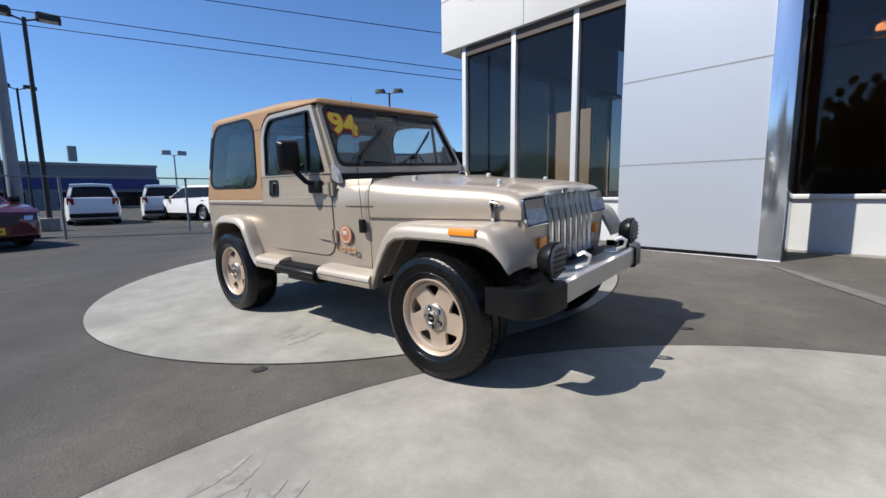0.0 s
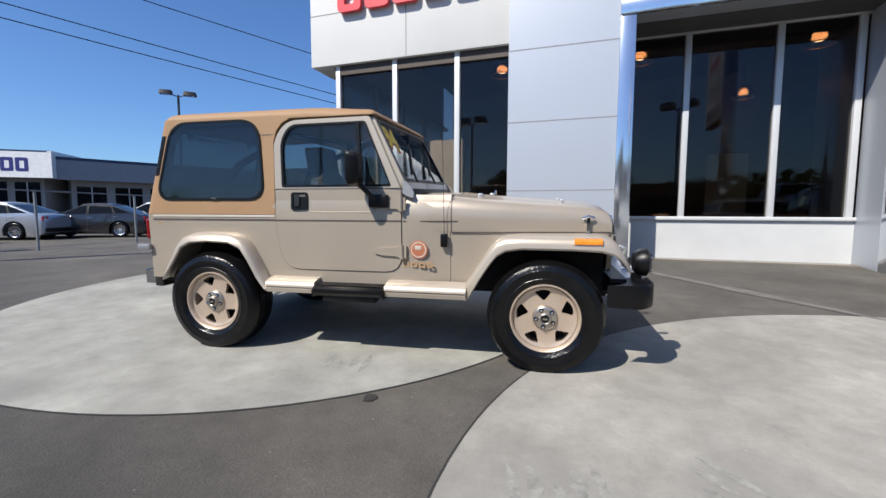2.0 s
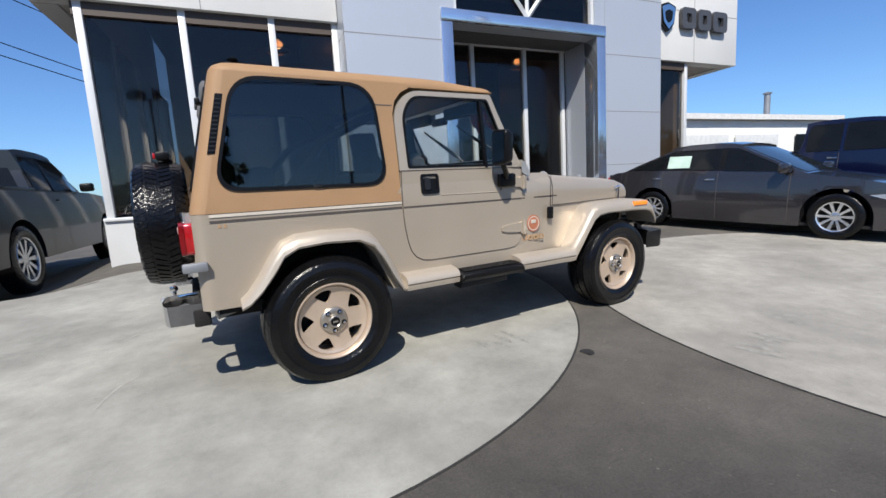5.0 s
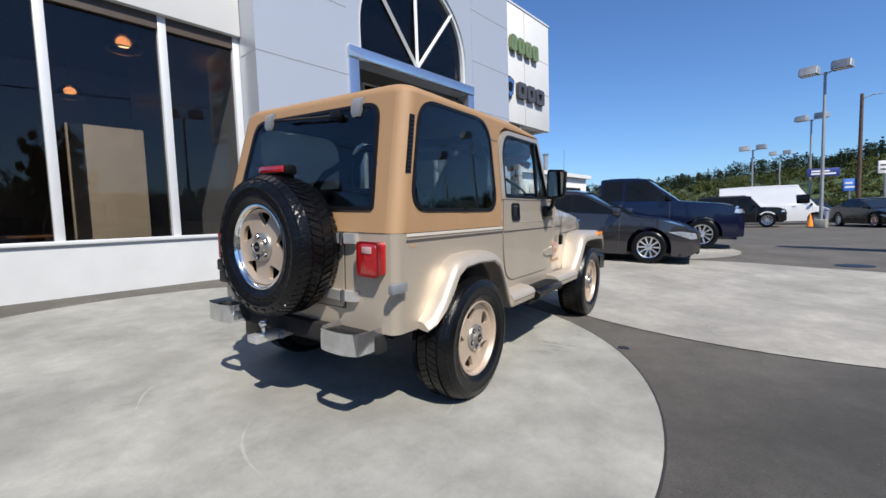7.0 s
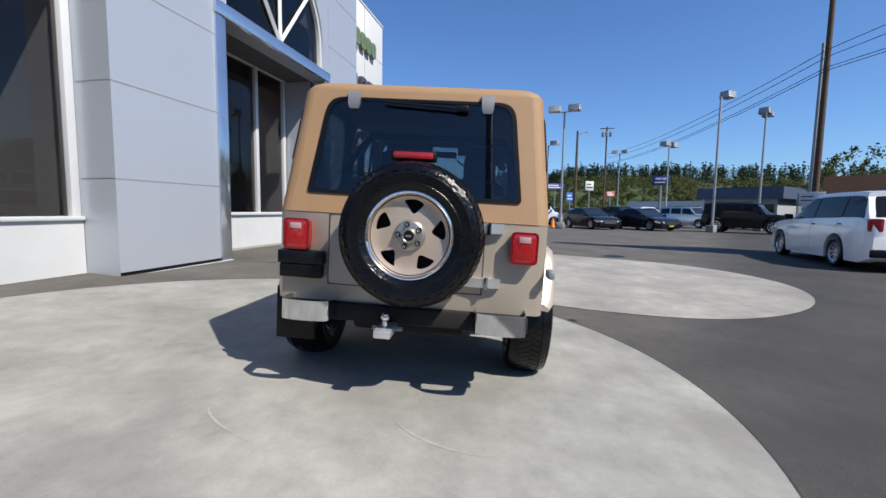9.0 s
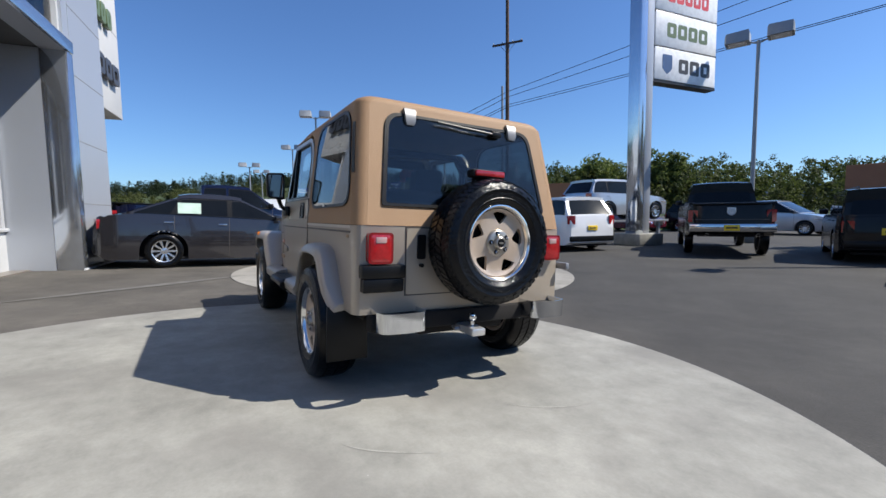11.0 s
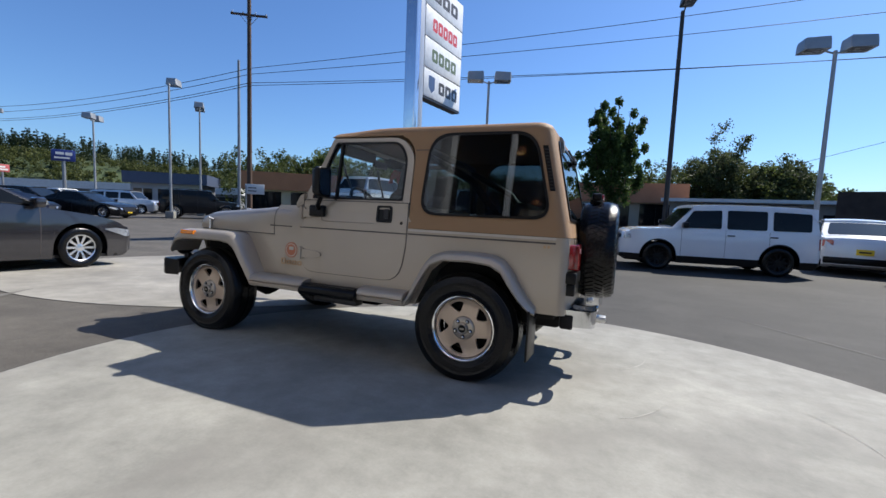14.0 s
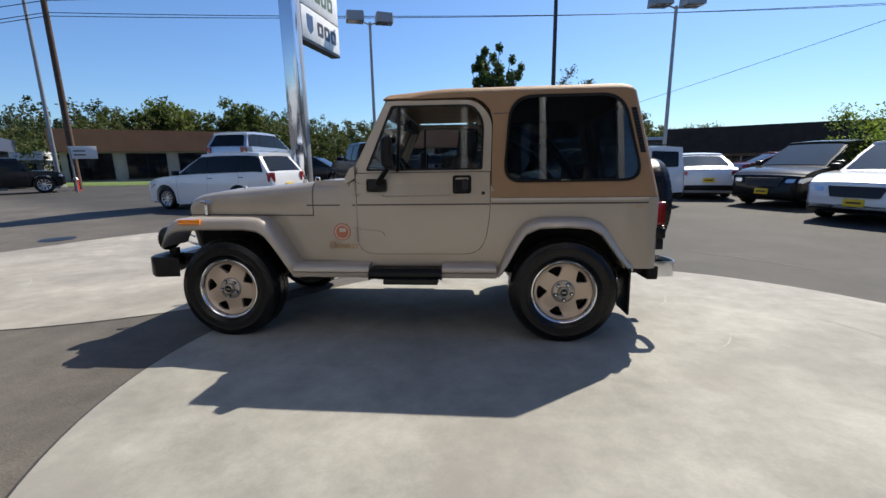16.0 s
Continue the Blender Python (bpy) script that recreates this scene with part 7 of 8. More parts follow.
    part("arm", tube(bmesh.new(), [(0, 0, 8.7), (0, -0.6, 8.95), (0, -1.1, 8.95)], 0.04, 6), STEEL, dp)
    gp = thing("utility_mast", "slim galvanised mast beside the timber pole", "mast", pose(26.6, -22.1, -0.15))
    part("mast", tube(bmesh.new(), [(0, 0, 0), (0, 0, 6), (0, 0, 12.2)], 0.13, 10, 0.09), STEEL, gp)
    part("footing", boxb(-0.25, 0.25, -0.25, 0.25, 0, 0.2, bevel=0.03), CONCRETE, gp)
    hy = thing("fire_hydrant", "red and white fire hydrant by the road", "fire hydrant", pose(22.3, -19.0, -0.15))
    part("barrel", lathe(bmesh.new(), [(0, 0.16), (0.06, 0.16), (0.07, 0.11), (0.55, 0.11), (0.58, 0.15), (0.62, 0.15)], axis="z", n=16), DECAL_RED, hy)
    part("bonnet", lathe(bmesh.new(), [(0.62, 0.13), (0.72, 0.10), (0.78, 0.04), (0.82, 0.001)], axis="z", n=16), WHITE_PANEL, hy)
    cn = thing("traffic_cone", "orange traffic cone on the far lot", "traffic cone", pose(27.5, -5.6, -0.15))
    part("cone", lathe(bmesh.new(), [(0.03, 0.17), (0.70, 0.03), (0.72, 0.001)], axis="z", n=16), AMBER, cn)
    part("foot", boxb(-0.2, 0.2, -0.2, 0.2, 0, 0.03), BLACK, cn)
    # stains and painted marks
    for x, y, a, b, turn in ((0.235, -1.365, 0.035, 0.055, 20),):
        bm = bmesh.new()
        vs = [bm.verts.new((x + a * (1 + 0.2 * math.sin(3 * t + 1)) * math.cos(t), y + b * (1 + 0.25 * math.cos(2 * t)) * math.sin(t), gz(x, y + b * math.sin(t)) + 0.006)) for t in np.linspace(0, math.tau, 25)[:-1]]
        bm.faces.new(vs)
        tagged(link("oil_stain", bm, mat("oil", (0.02, 0.02, 0.02), 0.5, 0, 0.3, 10)), "dark oil stain on asphalt", "stain", kind="structure")
    seal = mat("faded_paint", (0.118, 0.112, 0.102), 0.8, 0, 0.3, 8.0)
    scuff = mat("pale_scuff", (0.285, 0.28, 0.252), 0.85, 0, 0.12, 20.0)
    smudge = mat("dark_smudge", (0.208, 0.204, 0.184), 0.85, 0, 0.3, 14.0)
    def mark(pts, w, m, name, label, category):
        """A thin worn mark that tapers at both ends, laid on the ground along a bent line."""
        pts = [Vector(p) for p in pts]
        row = []
        n = 26
        for i in range(n + 1):
            t = i / n
            if len(pts) == 2:
                c, d = pts[0].lerp(pts[1], t), pts[1] - pts[0]
            else:
                mid = pts[1] * 2 - (pts[0] + pts[2]) / 2
                c = (1 - t) ** 2 * pts[0] + 2 * t * (1 - t) * mid + t * t * pts[2]
                d = (1 - t) * (mid - pts[0]) + t * (pts[2] - mid)
            nrm = Vector((-d.y, d.x)).normalized() * w * 0.6 * (0.1 + math.sin(math.pi * t)) * (1 + 0.5 * noise.noise((t * 9, w * 90, pts[0].x)))
            row.append([Vector((q.x, q.y, gz(q.x, q.y) + 0.0066)) for q in (c - nrm, c + nrm)])
        tagged(link(name, loft(bmesh.new(), row, close_ring=False), m), label, category, kind="structure")
    for pts, w in ((((2.45, 3.38), (4.25, 0.70)), 0.16), (((-3.3, -3.7), (-4.98, -1.1)), 0.014)):
        mark(pts, w, seal, "lane_mark", "faded pale line on asphalt", "road marking")
    for pts, w in ((((-2.12, -0.02), (-2.29, -0.22), (-2.36, -0.5)), 0.011), (((-2.17, 0.9), (-2.30, 0.78), (-2.43, 0.55)), 0.009), (((4.3, -0.15), (4.40, -0.5), (4.79, -0.88)), 0.016), (((4.6, 0.1), (4.32, -0.4), (4.4, -0.95)), 0.014), (((-1.1, -0.6), (-1.3, -0.75), (-1.55, -0.82)), 0.006), (((-3.2, 0.2), (-3.35, 0.5), (-3.4, 0.9)), 0.007)):
        mark(pts, w, scuff, "scuff_mark", "pale curved tyre scuff on concrete", "scuff")
    for (x, y), turn, n in (((1.17, -1.93), 100, 5), ((-0.15, -0.92), 95, 4), ((1.80, -1.80), 130, 3)):
        d = Vector((math.cos(radians(turn)), math.sin(radians(turn))))
        for k in range(n):
            c = Vector((x, y)) + Vector((-d.y, d.x)) * (k - n / 2) * 0.085 + d * 0.03 * math.sin(k * 2.3)
            h = 0.10 + 0.05 * math.cos(k * 1.7)
            mark((c - d * h, c + Vector((0.008, 0.0)), c + d * h), 0.034 + 0.01 * (k % 2), smudge, "smudge", "dark rubber smudge on concrete", "smudge")
    for x, y in ((7.74, -4.0),):
        tagged(link("manhole_cover", lathe(bmesh.new(), [(gz(x, y) + 0.004, 0.3), (gz(x, y) + 0.008, 0.29), (gz(x, y) + 0.008, 0.001)], (x, y, 0), axis="z", n=28), SATIN), "dark round manhole cover in asphalt", "manhole cover")


# ---- distance: other buildings, hills, woods ----
def far_building(name, label, p, q, depth, z1, wall, band=None, bays=6, glass_z=(0.3, 2.4), roof=None, overhang=0.6, band_z=(2.6, 0.0), bar=None):
    p, q = Vector(p), Vector(q)
    d = q - p
    if Vector((d.y, -d.x)).dot(-p) < 0:
        p, q = q, p
    depth = abs(depth)
    L = (q - p).length
    ang = math.atan2(q.y - p.y, q.x - p.x)
    b = thing(name, label, "building", Matrix.Translation((p.x, p.y, -0.15)) @ Matrix.Rotation(ang, 4, "Z"))
    part("wall", boxb(0, L, 0, depth, 0, z1 - 0.02), wall, b)
    part("roof", boxb(-overhang, L + overhang, -overhang, depth + overhang, z1, z1 + 0.25), roof or BLACK, b)
    if band:
        part("fascia", boxb(-overhang, L + overhang, -overhang - 0.02, -overhang + 0.25, band_z[0], z1 + 0.24 + band_z[1]), band, b)
        part("fascia", boxb(L + overhang - 0.24, L + overhang + 0.01, -overhang, depth, band_z[0], z1 + 0.24), band, b)
        part("soffit", boxb(-overhang, L + overhang, -overhang + 0.25, 0, band_z[0] + 0.02, band_z[0] + 0.1), roof or BLACK, b)
    w = L / bays
    for k in range(bays):
        wn_ = part("window", boxb(k * w + 0.12 * w, (k + 1) * w - 0.12 * w, -0.05, 0.02, glass_z[0], glass_z[1]), DARK_GLASS, b)
        part("frame", boxb(k * w + 0.5 * w - 0.03, k * w + 0.5 * w + 0.03, -0.08, -0.045, glass_z[0], glass_z[1]), bar or MULLION, wn_)
        part("sill", boxb(k * w + 0.10 * w, (k + 1) * w - 0.10 * w, -0.10, 0.0, glass_z[0] - 0.08, glass_z[0] - 0.01), bar or MULLION, wn_)
    return b


def leaf_cloud(rng, centres, radii, n, size, squash=0.8, core=0.55):
    """Random leaf cards gathered in clumps; returns vertices and faces."""
    k = rng.integers(0, len(centres), n)
    d = rng.normal(size=(n, 3))
    d /= np.linalg.norm(d, axis=1)[:, None]
    rad = rng.uniform(core, 1.05, n)[:, None]
    pos = np.asarray(centres)[k] + d * rad * np.asarray(radii)[k][:, None] * np.array([1, 1, squash])
    a = rng.normal(size=(n, 3))
    a /= np.linalg.norm(a, axis=1)[:, None]
    b = np.cross(a, rng.normal(size=(n, 3)))
    b /= np.linalg.norm(b, axis=1)[:, None]
    s = (size * rng.uniform(0.6, 1.4, n))[:, None]
    v = np.stack([pos - a * s, pos - b * s * 0.6, pos + a * s, pos + b * s * 0.6], 1).reshape(-1, 3)
    return v, np.arange(n * 4).reshape(-1, 4)


def leaf_mat(name, lo, hi):
    m = bpy.data.materials.new(name)
    m.use_nodes = True
    nt = m.node_tree
    b = nt.nodes["Principled BSDF"]
    b.inputs["Roughness"].default_value = 0.6
    b.inputs["Specular IOR Level"].default_value = 0.25
    geo, ramp = nt.nodes.new("ShaderNodeNewGeometry"), nt.nodes.new("ShaderNodeValToRGB")
    ramp.color_ramp.elements[0].color, ramp.color_ramp.elements[1].color = (*lo, 1), (*hi, 1)
    nt.links.new(geo.outputs["Random Per Island"], ramp.inputs[0])
    nt.links.new(ramp.outputs[0], b.inputs["Base Color"])
    tl, mx = nt.nodes.new("ShaderNodeBsdfTranslucent"), nt.nodes.new("ShaderNodeMixShader")
    nt.links.new(ramp.outputs[0], tl.inputs[0])
    mx.inputs[0].default_value = 0.45
    nt.links.new(b.outputs[0], mx.inputs[1])
    nt.links.new(tl.outputs[0], mx.inputs[2])
    nt.links.new(mx.outputs[0], nt.nodes["Material Output"].inputs[0])
    return m


def pydata(name, v, f, m):
    me = bpy.data.meshes.new(name)
    me.from_pydata([tuple(p) for p in v], [], [tuple(q) for q in f])
    me.materials.append(m)
    return new(name, me)


def build_tree(rng, x, y, h, w, label, leaf, upright=False, size=0.16, n=5200, trunk_h=0.22):
    """A trunk with limbs; each limb carries clumps of small leaves, with gaps between the limbs."""
    t = thing("tree", label, "tree", pose(x, y, gz(x, y)))
    bm = tube(bmesh.new(), [(0, 0, 0), (0.03, 0, h * 0.25), (0, 0.05, h * 0.5), (0, 0.02, h * 0.8)], h * 0.022, 8, h * 0.005)
    cs, rs = [], []
    limbs = 23 if upright else 26
    for k in range(limbs):
        a = k * 2.399 + rng.uniform(-0.3, 0.3)
        f = (k + 0.5) / limbs
        base = Vector((0, 0, h * (trunk_h * 0.8 + 0.45 * f)))
        if upright:
            out = w * (1.0 - 0.58 * f) * rng.uniform(0.75, 1.1)
            tip = Vector((out * math.cos(a), out * math.sin(a), h * min(1.0, trunk_h + 0.34 + 0.42 * f + rng.uniform(-0.14, 0.12))))
        else:
            out = w * math.sin(math.pi * min(1, 0.30 + 0.62 * f)) * rng.uniform(0.7, 1.1)
            tip = Vector((out * math.cos(a), out * math.sin(a), h * (trunk_h + 0.15 + (0.86 - trunk_h - 0.15) * f + rng.uniform(-0.06, 0.14))))
        mid = base.lerp(tip, 0.55) + Vector((out * 0.12 * math.cos(a), out * 0.12 * math.sin(a), -0.03 * h if upright else 0.03 * h))
        tube(bm, [base, mid, tip], h * 0.007, 5, h * 0.0015)
        for j in range(6):
            q = 0.34 + 0.66 * (j + rng.uniform(0.2, 0.8)) / 6
            p = base.lerp(mid, q / 0.55) if q < 0.55 else mid.lerp(tip, (q - 0.55) / 0.45)
            jit = (0.10 if upright else 0.12) * w
            cs.append(p + Vector(rng.normal(size=3)) * jit)
            rs.append((w * (0.25 - 0.15 * q) if upright else w * rng.uniform(0.17, 0.30)))
    part("trunk", bm, TIMBER, t)
    v, f = leaf_cloud(rng, [tuple(c) for c in cs], rs, n, size, 1.3 if upright else 0.8, 0.1)
    o = pydata("crown", v, f, leaf)
    o.parent = t


def build_distance():
    rng = np.random.default_rng(5)
    brown = mat("brown_fascia", (0.36, 0.15, 0.075), 0.8, 0, 0.1, 1.0, 0.2, 20)
    beige = mat("beige_wall", (0.42, 0.35, 0.26), 0.85, 0, 0.1, 1.0)
    far_building("shop_building", "low brown strip shop across the road", (23.3, -34.6), (31.8, -27.4), -9, 3.9, beige, brown, 3, (0.3, 2.3), brown, 0.5, (2.45, 0), BLACK)
    far_building("shop_building", "long low brown shop with dark windows", (-6.5, -42.6), (8.5, -41.2), -10, 4.2, beige, brown, 4, (0.3, 2.5), brown, 0.7, (2.6, 0), BLACK)
    far_building("shop_building", "low shop with dark shingled mansard roof", (-23.0, -17.5), (-12.8, -24.6), -10, 2.6, mat("tan_wall", (0.36, 0.32, 0.26), 0.85), mat("shingle", (0.035, 0.028, 0.024), 0.9, 0, 0.3, 3.0, 0.3, 30), 6, (0.4, 1.3), BLACK, 0.7, (1.45, 0.1))
    far_building("shop_building", "pale low shop behind the trees", (-17.0, -33.2), (-5.2, -35.2), -8, 2.6, mat("pale_wall", (0.22, 0.21, 0.19), 0.85), None, 4, (0.3, 1.9), MULLION, 0.6, (2.6, 0), BLACK)
    blue = mat("blue_band", (0.02, 0.035, 0.16), 0.5, 0, 0.1, 1.0)
    sh = far_building("warehouse_building", "long grey warehouse with a blue band", (-51, -14), (-50, 13.4), -20, 4.1, mat("grey_cladding", (0.16, 0.18, 0.21), 0.6, 0.1, 0.08, 1.0), None, 3, (0.2, 1.6), mat("roof_grey", (0.3, 0.3, 0.3)), 0.1)
    part("band", boxb(-0.1, 27.6, -0.06, -0.02, 1.9, 2.9), blue, sh)
    part("chimney", boxb(20.0, 20.6, -3.4, -2.8, 4.3, 5.6), STEEL, sh)
    vw = mat("dealer_white", (0.72, 0.72, 0.73), 0.45)
    vo = far_building("dealer_building", "glass dealership with a white canopy and blue sign shapes", (-38.4, 16.4), (-31.9, 19.9), -12, 4.9, mat("dealer_wall", (0.28, 0.27, 0.26), 0.7), vw, 4, (0.1, 3.1), mat("navy_trim", (0.02, 0.03, 0.08), 0.4), 1.0, (3.35, -0.1))
    for u0, u1, z0, z1 in ((3.0, 3.8, 3.75, 4.65), (3.95, 4.75, 3.75, 4.65), (4.85, 5.5, 3.75, 4.65), (5.6, 6.3, 3.75, 4.65), (6.4, 7.1, 3.75, 4.65), (-0.4, 0.6, 3.6, 4.2), (0.9, 1.9, 3.6, 4.2)):
        part("sign_mark", ring_panel(bmesh.new(), rounded([(u0, z0), (u1, z0), (u1, z1), (u0, z1)], 0.12), rounded([(u0 + 0.22, z0 + 0.2), (u1 - 0.22, z0 + 0.2), (u1 - 0.22, z1 - 0.2), (u0 + 0.22, z1 - 0.2)], 0.03), lambda a, b, o: Vector((a, -1.03 - o, b)), 0.05), mat("sign_navy", (0.03, 0.03, 0.16), 0.4), vo, smooth=0)
    far_building("dealer_building", "long dark flat-roofed dealership wing", (-31.0, 21.0), (-21.5, 36.0), -10, 4.6, mat("dealer_wall", (0.28, 0.27, 0.26)), mat("dark_fascia", (0.24, 0.25, 0.27), 0.5), 8, (0.2, 2.9), mat("navy_trim", (0.02, 0.03, 0.08)), 0.8, (3.3, -0.2))
    sv = far_building("service_building", "low white service building behind the showroom", (13.5, 9.5), (30.0, 7.2), -9, 3.72, mat("white_siding", (0.68, 0.68, 0.66), 0.7, 0, 0.04, 2.0), None, 5, (1.2, 2.1), mat("pale_roof", (0.55, 0.55, 0.54), 0.6), 0.3)
    roofp = mat("pale_roof", (0.55, 0.55, 0.54))
    part("roof_slope", loft(bmesh.new(), [[Vector((u, v, z)) for v, z in ((-0.3, 3.972), (4.5, 4.75), (9.3, 3.972))] for u in (-0.3, 16.9)], close_ring=True), roofp, sv, "low-pitched pale roof")
    for u in (0.6, 4.4, 8.2):
        rd = part("roller_door", boxb(u, u + 3.3, -0.13, -0.10, 0.05, 3.0), mat("door_grey_white", (0.52, 0.53, 0.53), 0.6), sv, "pale roller door")
        for k in range(7):
            part("slat", boxb(u + 0.02, u + 3.28, -0.142, -0.1305, 0.10 + k * 0.41, 0.47 + k * 0.41), mat("door_grey_white", (0.52, 0.53, 0.53)), rd)
    # no opening is cut: a black panel stands for the doorway's shaded inside
    part("doorway", boxb(13.0, 15.4, -0.13, -0.09, 0.0, 3.0), BLACK, sv, "black panel for the shade in an open doorway")
    part("flue", tube(bmesh.new(), [(12.5, 1.1, 4.0), (12.5, 1.1, 5.3)], 0.15, 10), STEEL, sv, "steel roof flue")
    part("flue_cap", lathe(bmesh.new(), [(5.30, 0.20), (5.36, 0.22), (5.42, 0.05), (5.43, 0.001)], (12.5, 1.1, 0.0), axis="z", n=12), STEEL, sv)
    far_building("shop_building", "small grey garage by the far road", (36.5, -26.5), (41.0, -22.5), -7, 3.4, mat("grey_block", (0.30, 0.31, 0.33), 0.8), mat("navy_fascia", (0.05, 0.07, 0.12), 0.6), 3, (0.3, 2.1), BLACK, 0.5, (2.6, 0))
    far_building("shed_building", "long low shed with a pale metal roof", (54.0, -46.0), (77.0, -27.5), -9, 2.9, mat("shed_grey", (0.13, 0.135, 0.14), 0.8), mat("pale_roof", (0.55, 0.55, 0.54)), 9, (0.5, 1.7), mat("pale_roof", (0.55, 0.55, 0.54)), 0.4, (2.1, 0), BLACK)
    # road verge and hedge
    bm = bmesh.new()
    loft(bm, [[Vector((x, y, -0.14 + dz)) for y, dz in ((-28.5 + 0.04 * x, 0), (-27.9 + 0.04 * x, 0.13), (-25.6 + 0.04 * x, 0.13), (-25.0 + 0.04 * x, 0))] for x in np.linspace(10, 60, 12)], close_ring=False)
    tagged(link("verge", bm, mat("lawn", (0.09, 0.14, 0.03), 0.9, 0, 0.3, 3.0, 0.4, 60)), "green grass verge along the road", "grass", kind="structure")
    # hills
    hills = mat("hill_green", (0.035, 0.055, 0.018), 0.95, 0, 0.35, 0.05, 0.3, 0.4)
    rows = []
    for a in np.linspace(38, -150, 64):
        top = lerp(-a, [(-12, 6), (2, 9.5), (12, 12.5), (22, 12.5), (35, 10), (50, 8), (65, 5), (80, 3.5), (150, 3)])
        wob = 1.4 * noise.noise((a * 0.13, 0, 0)) + 0.7 * noise.noise((a * 0.5, 3, 0))
        rows.append([Vector((r * math.cos(radians(a)), r * math.sin(radians(a)), z)) for r, z in ((128, -0.3), (145, (top + wob) * 0.6), (175, (top + wob) * 1.12), (260, (top + wob) * 1.3), (420, 0))])
    tagged(link("hillside", loft(bmesh.new(), rows, close_ring=False), hills), "wooded green hillside on the horizon", "hill", kind="structure")
    # far ridge: the haze of distance is painted into its pale blue colour
    haze_blue = mat("far_ridge", (0.16, 0.22, 0.30), 0.95, 0, 0.15, 0.02)
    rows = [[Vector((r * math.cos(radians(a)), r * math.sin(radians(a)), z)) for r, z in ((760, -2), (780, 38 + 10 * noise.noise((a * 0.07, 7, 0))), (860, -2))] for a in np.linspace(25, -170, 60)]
    tagged(link("far_ridge", loft(bmesh.new(), rows, close_ring=False), haze_blue), "ridge far away, coloured blue for haze", "hill", kind="structure")
    # woods as masses of leaf cards: a belt near the road, bushes up the slope, pointed firs along the ridge
    def woods(name, label, trees, count, size, m):
        V, F, base = [], [], 0
        for cs, rs in trees:
            v, f = leaf_cloud(rng, cs, rs, count, size, 0.85, 0.15)
            V.append(v)
            F.append(f + base)
            base += len(v)
        tagged(pydata(name, np.concatenate(V), np.concatenate(F), m), label, "woods", kind="stuff")
    skyline = [(-36, 6.0), (-12, 9.8), (-3, 10.4), (2, 13.2), (5.5, 13.6), (8.6, 12.0), (12, 15.0), (22, 14.5), (35, 13), (45, 12.0), (52, 8.0), (62, 8.2), (74, 6.4), (88, 5.5), (99, 8.8), (106, 8.2), (112, 5.0), (118, 4.6)]
    slope = [(-12, 6), (2, 9.5), (12, 12.5), (22, 12.5), (35, 10), (50, 8), (65, 5), (80, 3.5), (150, 3)]
    at = lambda a, r: (r * math.cos(radians(a)), r * math.sin(radians(a)))
    belt = []
    for k in range(250):
        a, r = rng.uniform(-118, -40), rng.uniform(52, 74)
        top = min(8.0, lerp(-a, skyline)) * (r / 60) * rng.uniform(0.62, 1.04)
        cx, cy = at(a, r)
        rad = rng.uniform(1.6, 3.2)
        cs, rs = [], []
        for j in range(13):
            f, t = (j + 0.5) / 13, rng.uniform(0, math.tau)
            spread = rad * (1.05 - 0.75 * abs(f - 0.4))
            cs.append((cx + 0.8 * spread * math.cos(t), cy + 0.8 * spread * math.sin(t), top * (0.12 + 0.84 * f)))
            rs.append(rad * rng.uniform(0.22, 0.42))
        belt.append((cs, rs))
    woods("woods", "mixed green woods along the road", belt, 760, 0.15, leaf_mat("wood_leaves", (0.022, 0.036, 0.010), (0.10, 0.125, 0.035)))
    bushes = []
    for k in range(900):
        a, f = rng.uniform(-52, 37), rng.uniform(0, 1)
        r = 120 + 46 * f
        h = lerp(r, [(120, 0), (128, 0), (145, 0.6), (175, 1.12)]) * lerp(-a, slope)
        cx, cy = at(a, r)
        rad = rng.uniform(1.0, 2.4)
        bushes.append(([(cx + rng.normal() * rad * 0.6, cy + rng.normal() * rad * 0.6, h + rad * rng.uniform(0.2, 1.3)) for j in range(5)], [rad * rng.uniform(0.4, 0.7) for j in range(5)]))
    woods("slope_bushes", "light green bushes up the hillside", bushes, 170, 0.25, leaf_mat("bush_leaves", (0.032, 0.045, 0.014), (0.13, 0.145, 0.045)))
    firs = []
    for k in range(760):
        a = rng.uniform(-52, 37)
        r = rng.uniform(164, 182)
        foot = lerp(r, [(145, 0.6), (175, 1.12), (182, 1.13)]) * lerp(-a, slope) - 0.6
        tip = max(foot + 3.0, lerp(-a, skyline) * r / 125 * rng.uniform(0.80, 1.0))
        cx, cy = at(a, r)
        wide = rng.uniform(1.3, 2.1)
        if rng.uniform() < (0.7 if -a < 6 else 0.35):
            wide, tip = wide * 1.5, foot + (tip - foot) * 0.86
            firs.append(([(cx + rng.normal() * 0.7, cy + rng.normal() * 0.7, foot + (tip - foot) * (j + 0.5) / 8) for j in range(8)], [wide * (1.0 - 0.75 * ((j + 0.5) / 4 - 0.9) ** 2) + 0.2 for j in range(8)]))
            continue
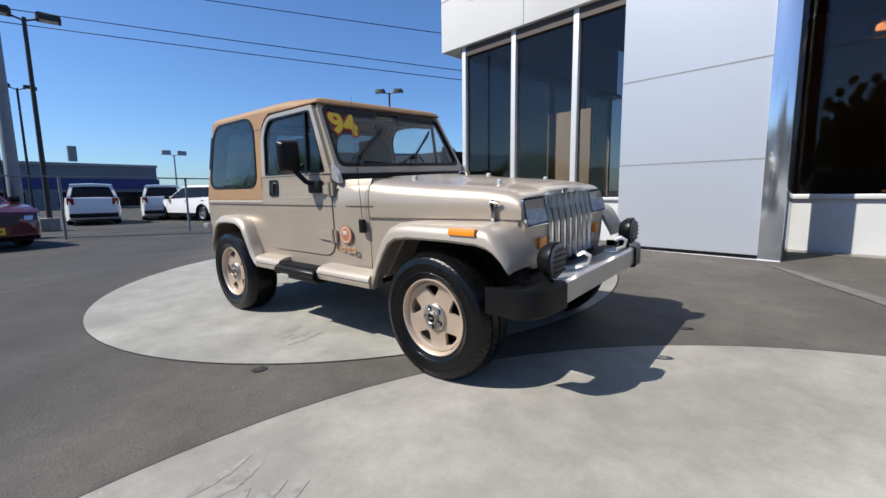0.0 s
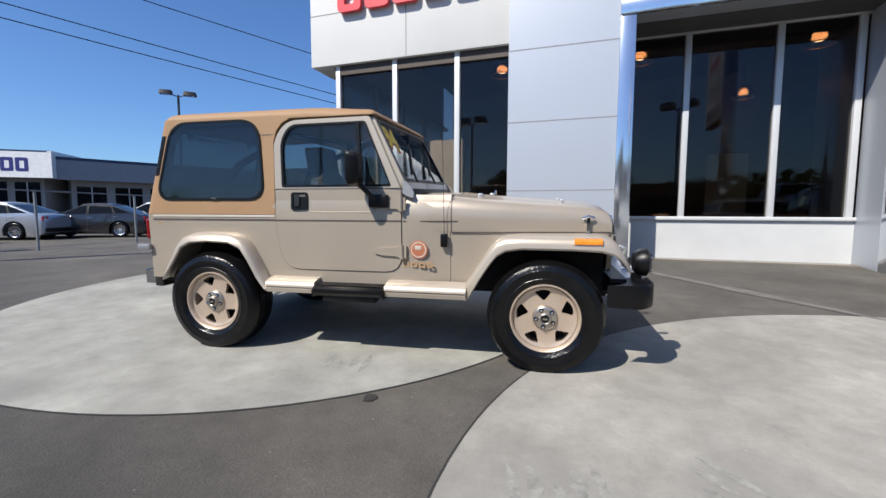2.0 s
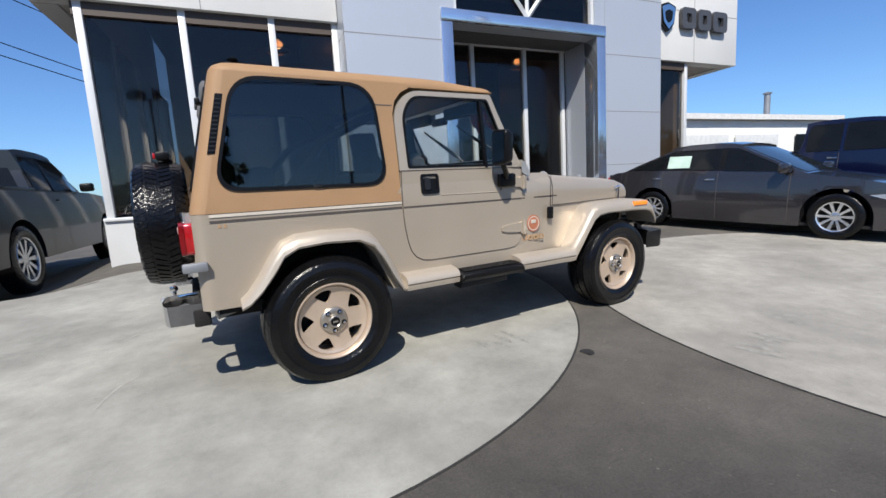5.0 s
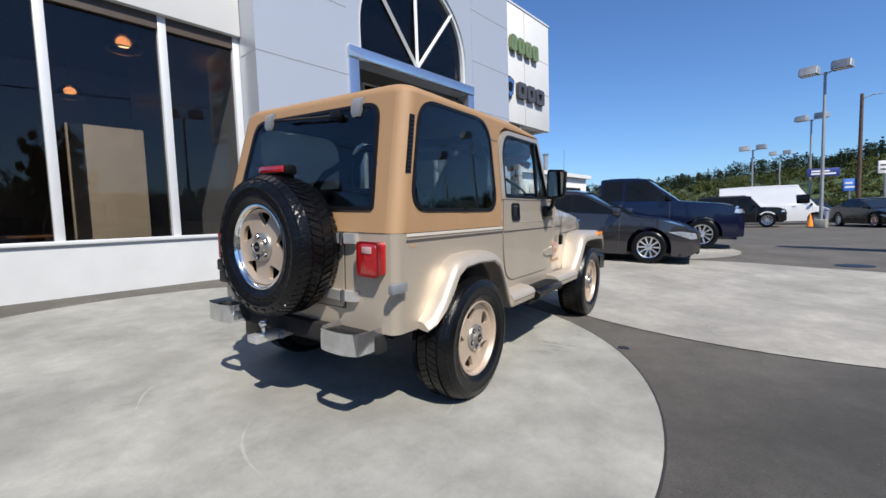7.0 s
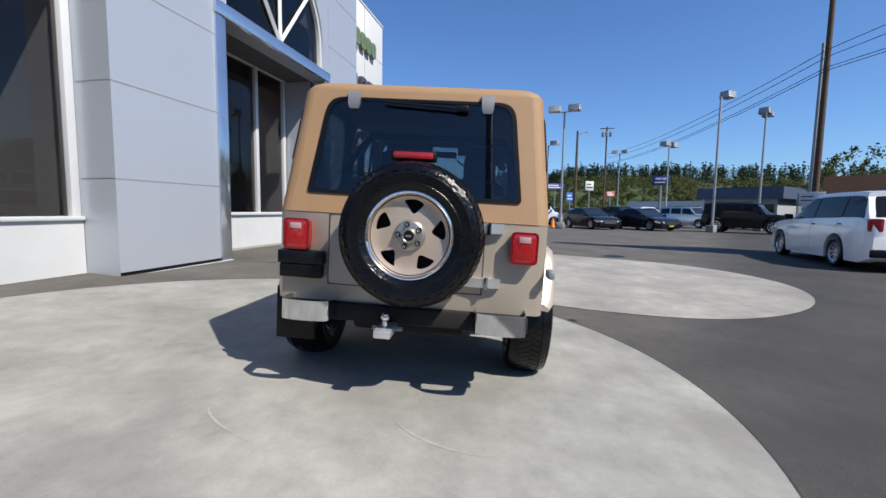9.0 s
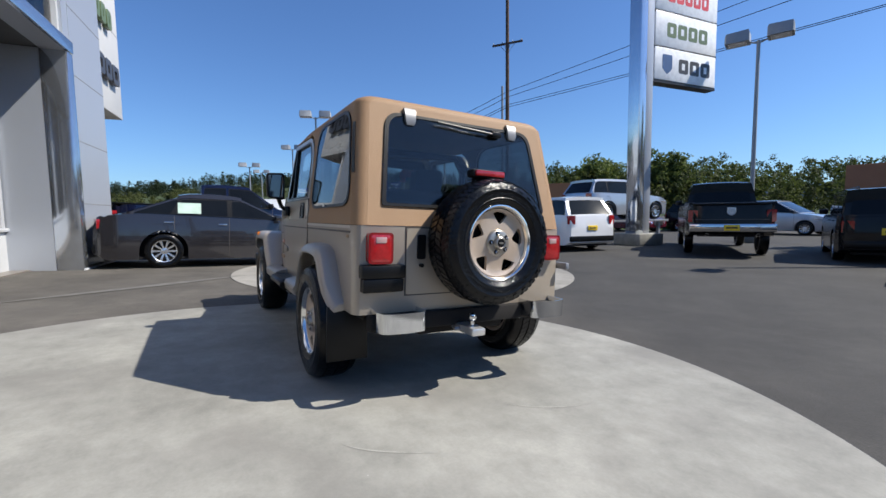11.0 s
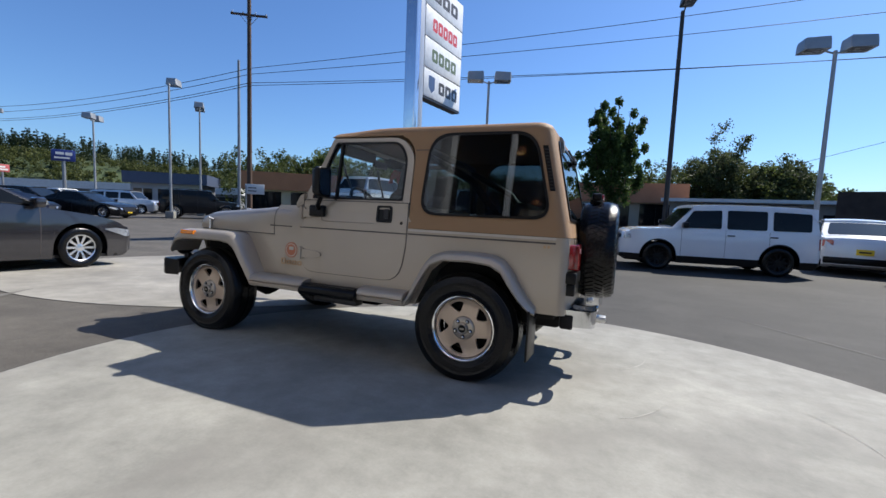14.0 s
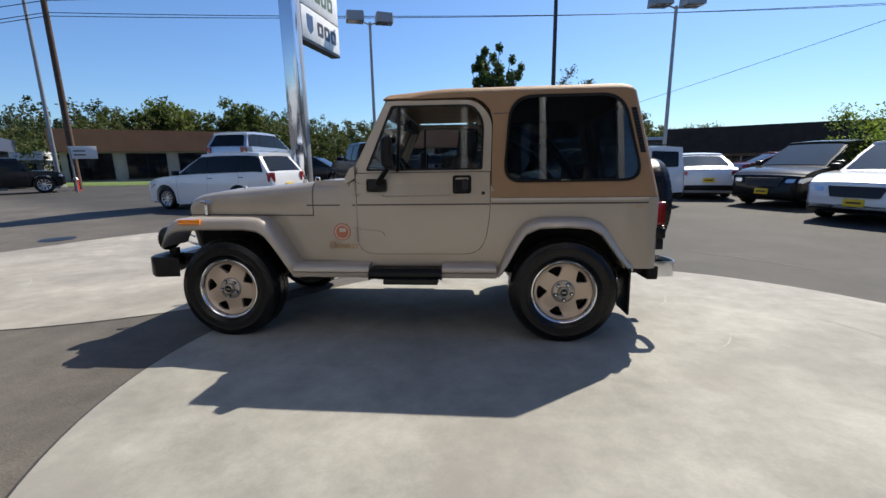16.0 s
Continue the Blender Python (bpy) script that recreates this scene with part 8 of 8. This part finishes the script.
        firs.append(([(cx + rng.normal() * 0.15, cy + rng.normal() * 0.15, foot + (tip - foot) * (j + 0.5) / 8) for j in range(8)], [wide * (1.08 - (j + 0.5) / 8) for j in range(8)]))
    woods("fir_ridge", "dark firs and round trees along the ridge", firs, 260, 0.21, leaf_mat("fir_needles", (0.010, 0.020, 0.009), (0.035, 0.055, 0.022)))
    lf = leaf_mat("maple_leaves", (0.022, 0.05, 0.014), (0.09, 0.14, 0.035))
    build_tree(rng, -1.35, -19.4, 6.7, 1.8, "dark green maple tree with upright limbs", lf, True, 0.065, 32000, 0.24)
    build_tree(rng, -14.8, -10.4, 3.3, 3.4, "broad light green tree at the lot edge", leaf_mat("light_leaves", (0.07, 0.13, 0.016), (0.24, 0.32, 0.06)), False, 0.042, 74000, 0.10)
    build_tree(rng, 35.0, -44.2, 8.6, 4.2, "round green tree behind the shop", leaf_mat("oak_leaves", (0.035, 0.065, 0.016), (0.16, 0.20, 0.05)), False, 0.17, 13000)
    build_tree(rng, 28.4, -48.8, 8.6, 3.4, "tall green tree behind the lot", leaf_mat("ash_leaves", (0.035, 0.06, 0.016), (0.14, 0.18, 0.05)), False, 0.17, 13000)
    build_tree(rng, -11.5, -55.6, 10.6, 4.6, "wide green tree behind the pale shop", leaf_mat("ash_leaves_b", (0.03, 0.042, 0.018), (0.11, 0.135, 0.055)), False, 0.13, 20000)
    build_tree(rng, -17.5, -54.4, 8.8, 3.6, "green tree behind the pale shop", leaf_mat("ash_leaves_c", (0.03, 0.042, 0.018), (0.11, 0.135, 0.055)), False, 0.13, 18000)
    for x, y, s in ((15.2, -23.8, 1.0), (12.6, -24.4, 0.8), (17.5, -23.4, 0.8)):
        v, f = leaf_cloud(rng, [(0.3 * math.cos(t), 0.3 * math.sin(t), 0.35) for t in range(5)], [0.35] * 5, 900, 0.05)
        o = pydata("shrub", v * s, f, leaf_mat("shrub_leaves", (0.03, 0.06, 0.01), (0.08, 0.12, 0.03)))
        o.matrix_basis = pose(x, y, gz(x, y))
        tagged(o, "low round green shrub on the verge", "shrub", "verge shrubs")


build_cars()
build_lot()
build_distance()
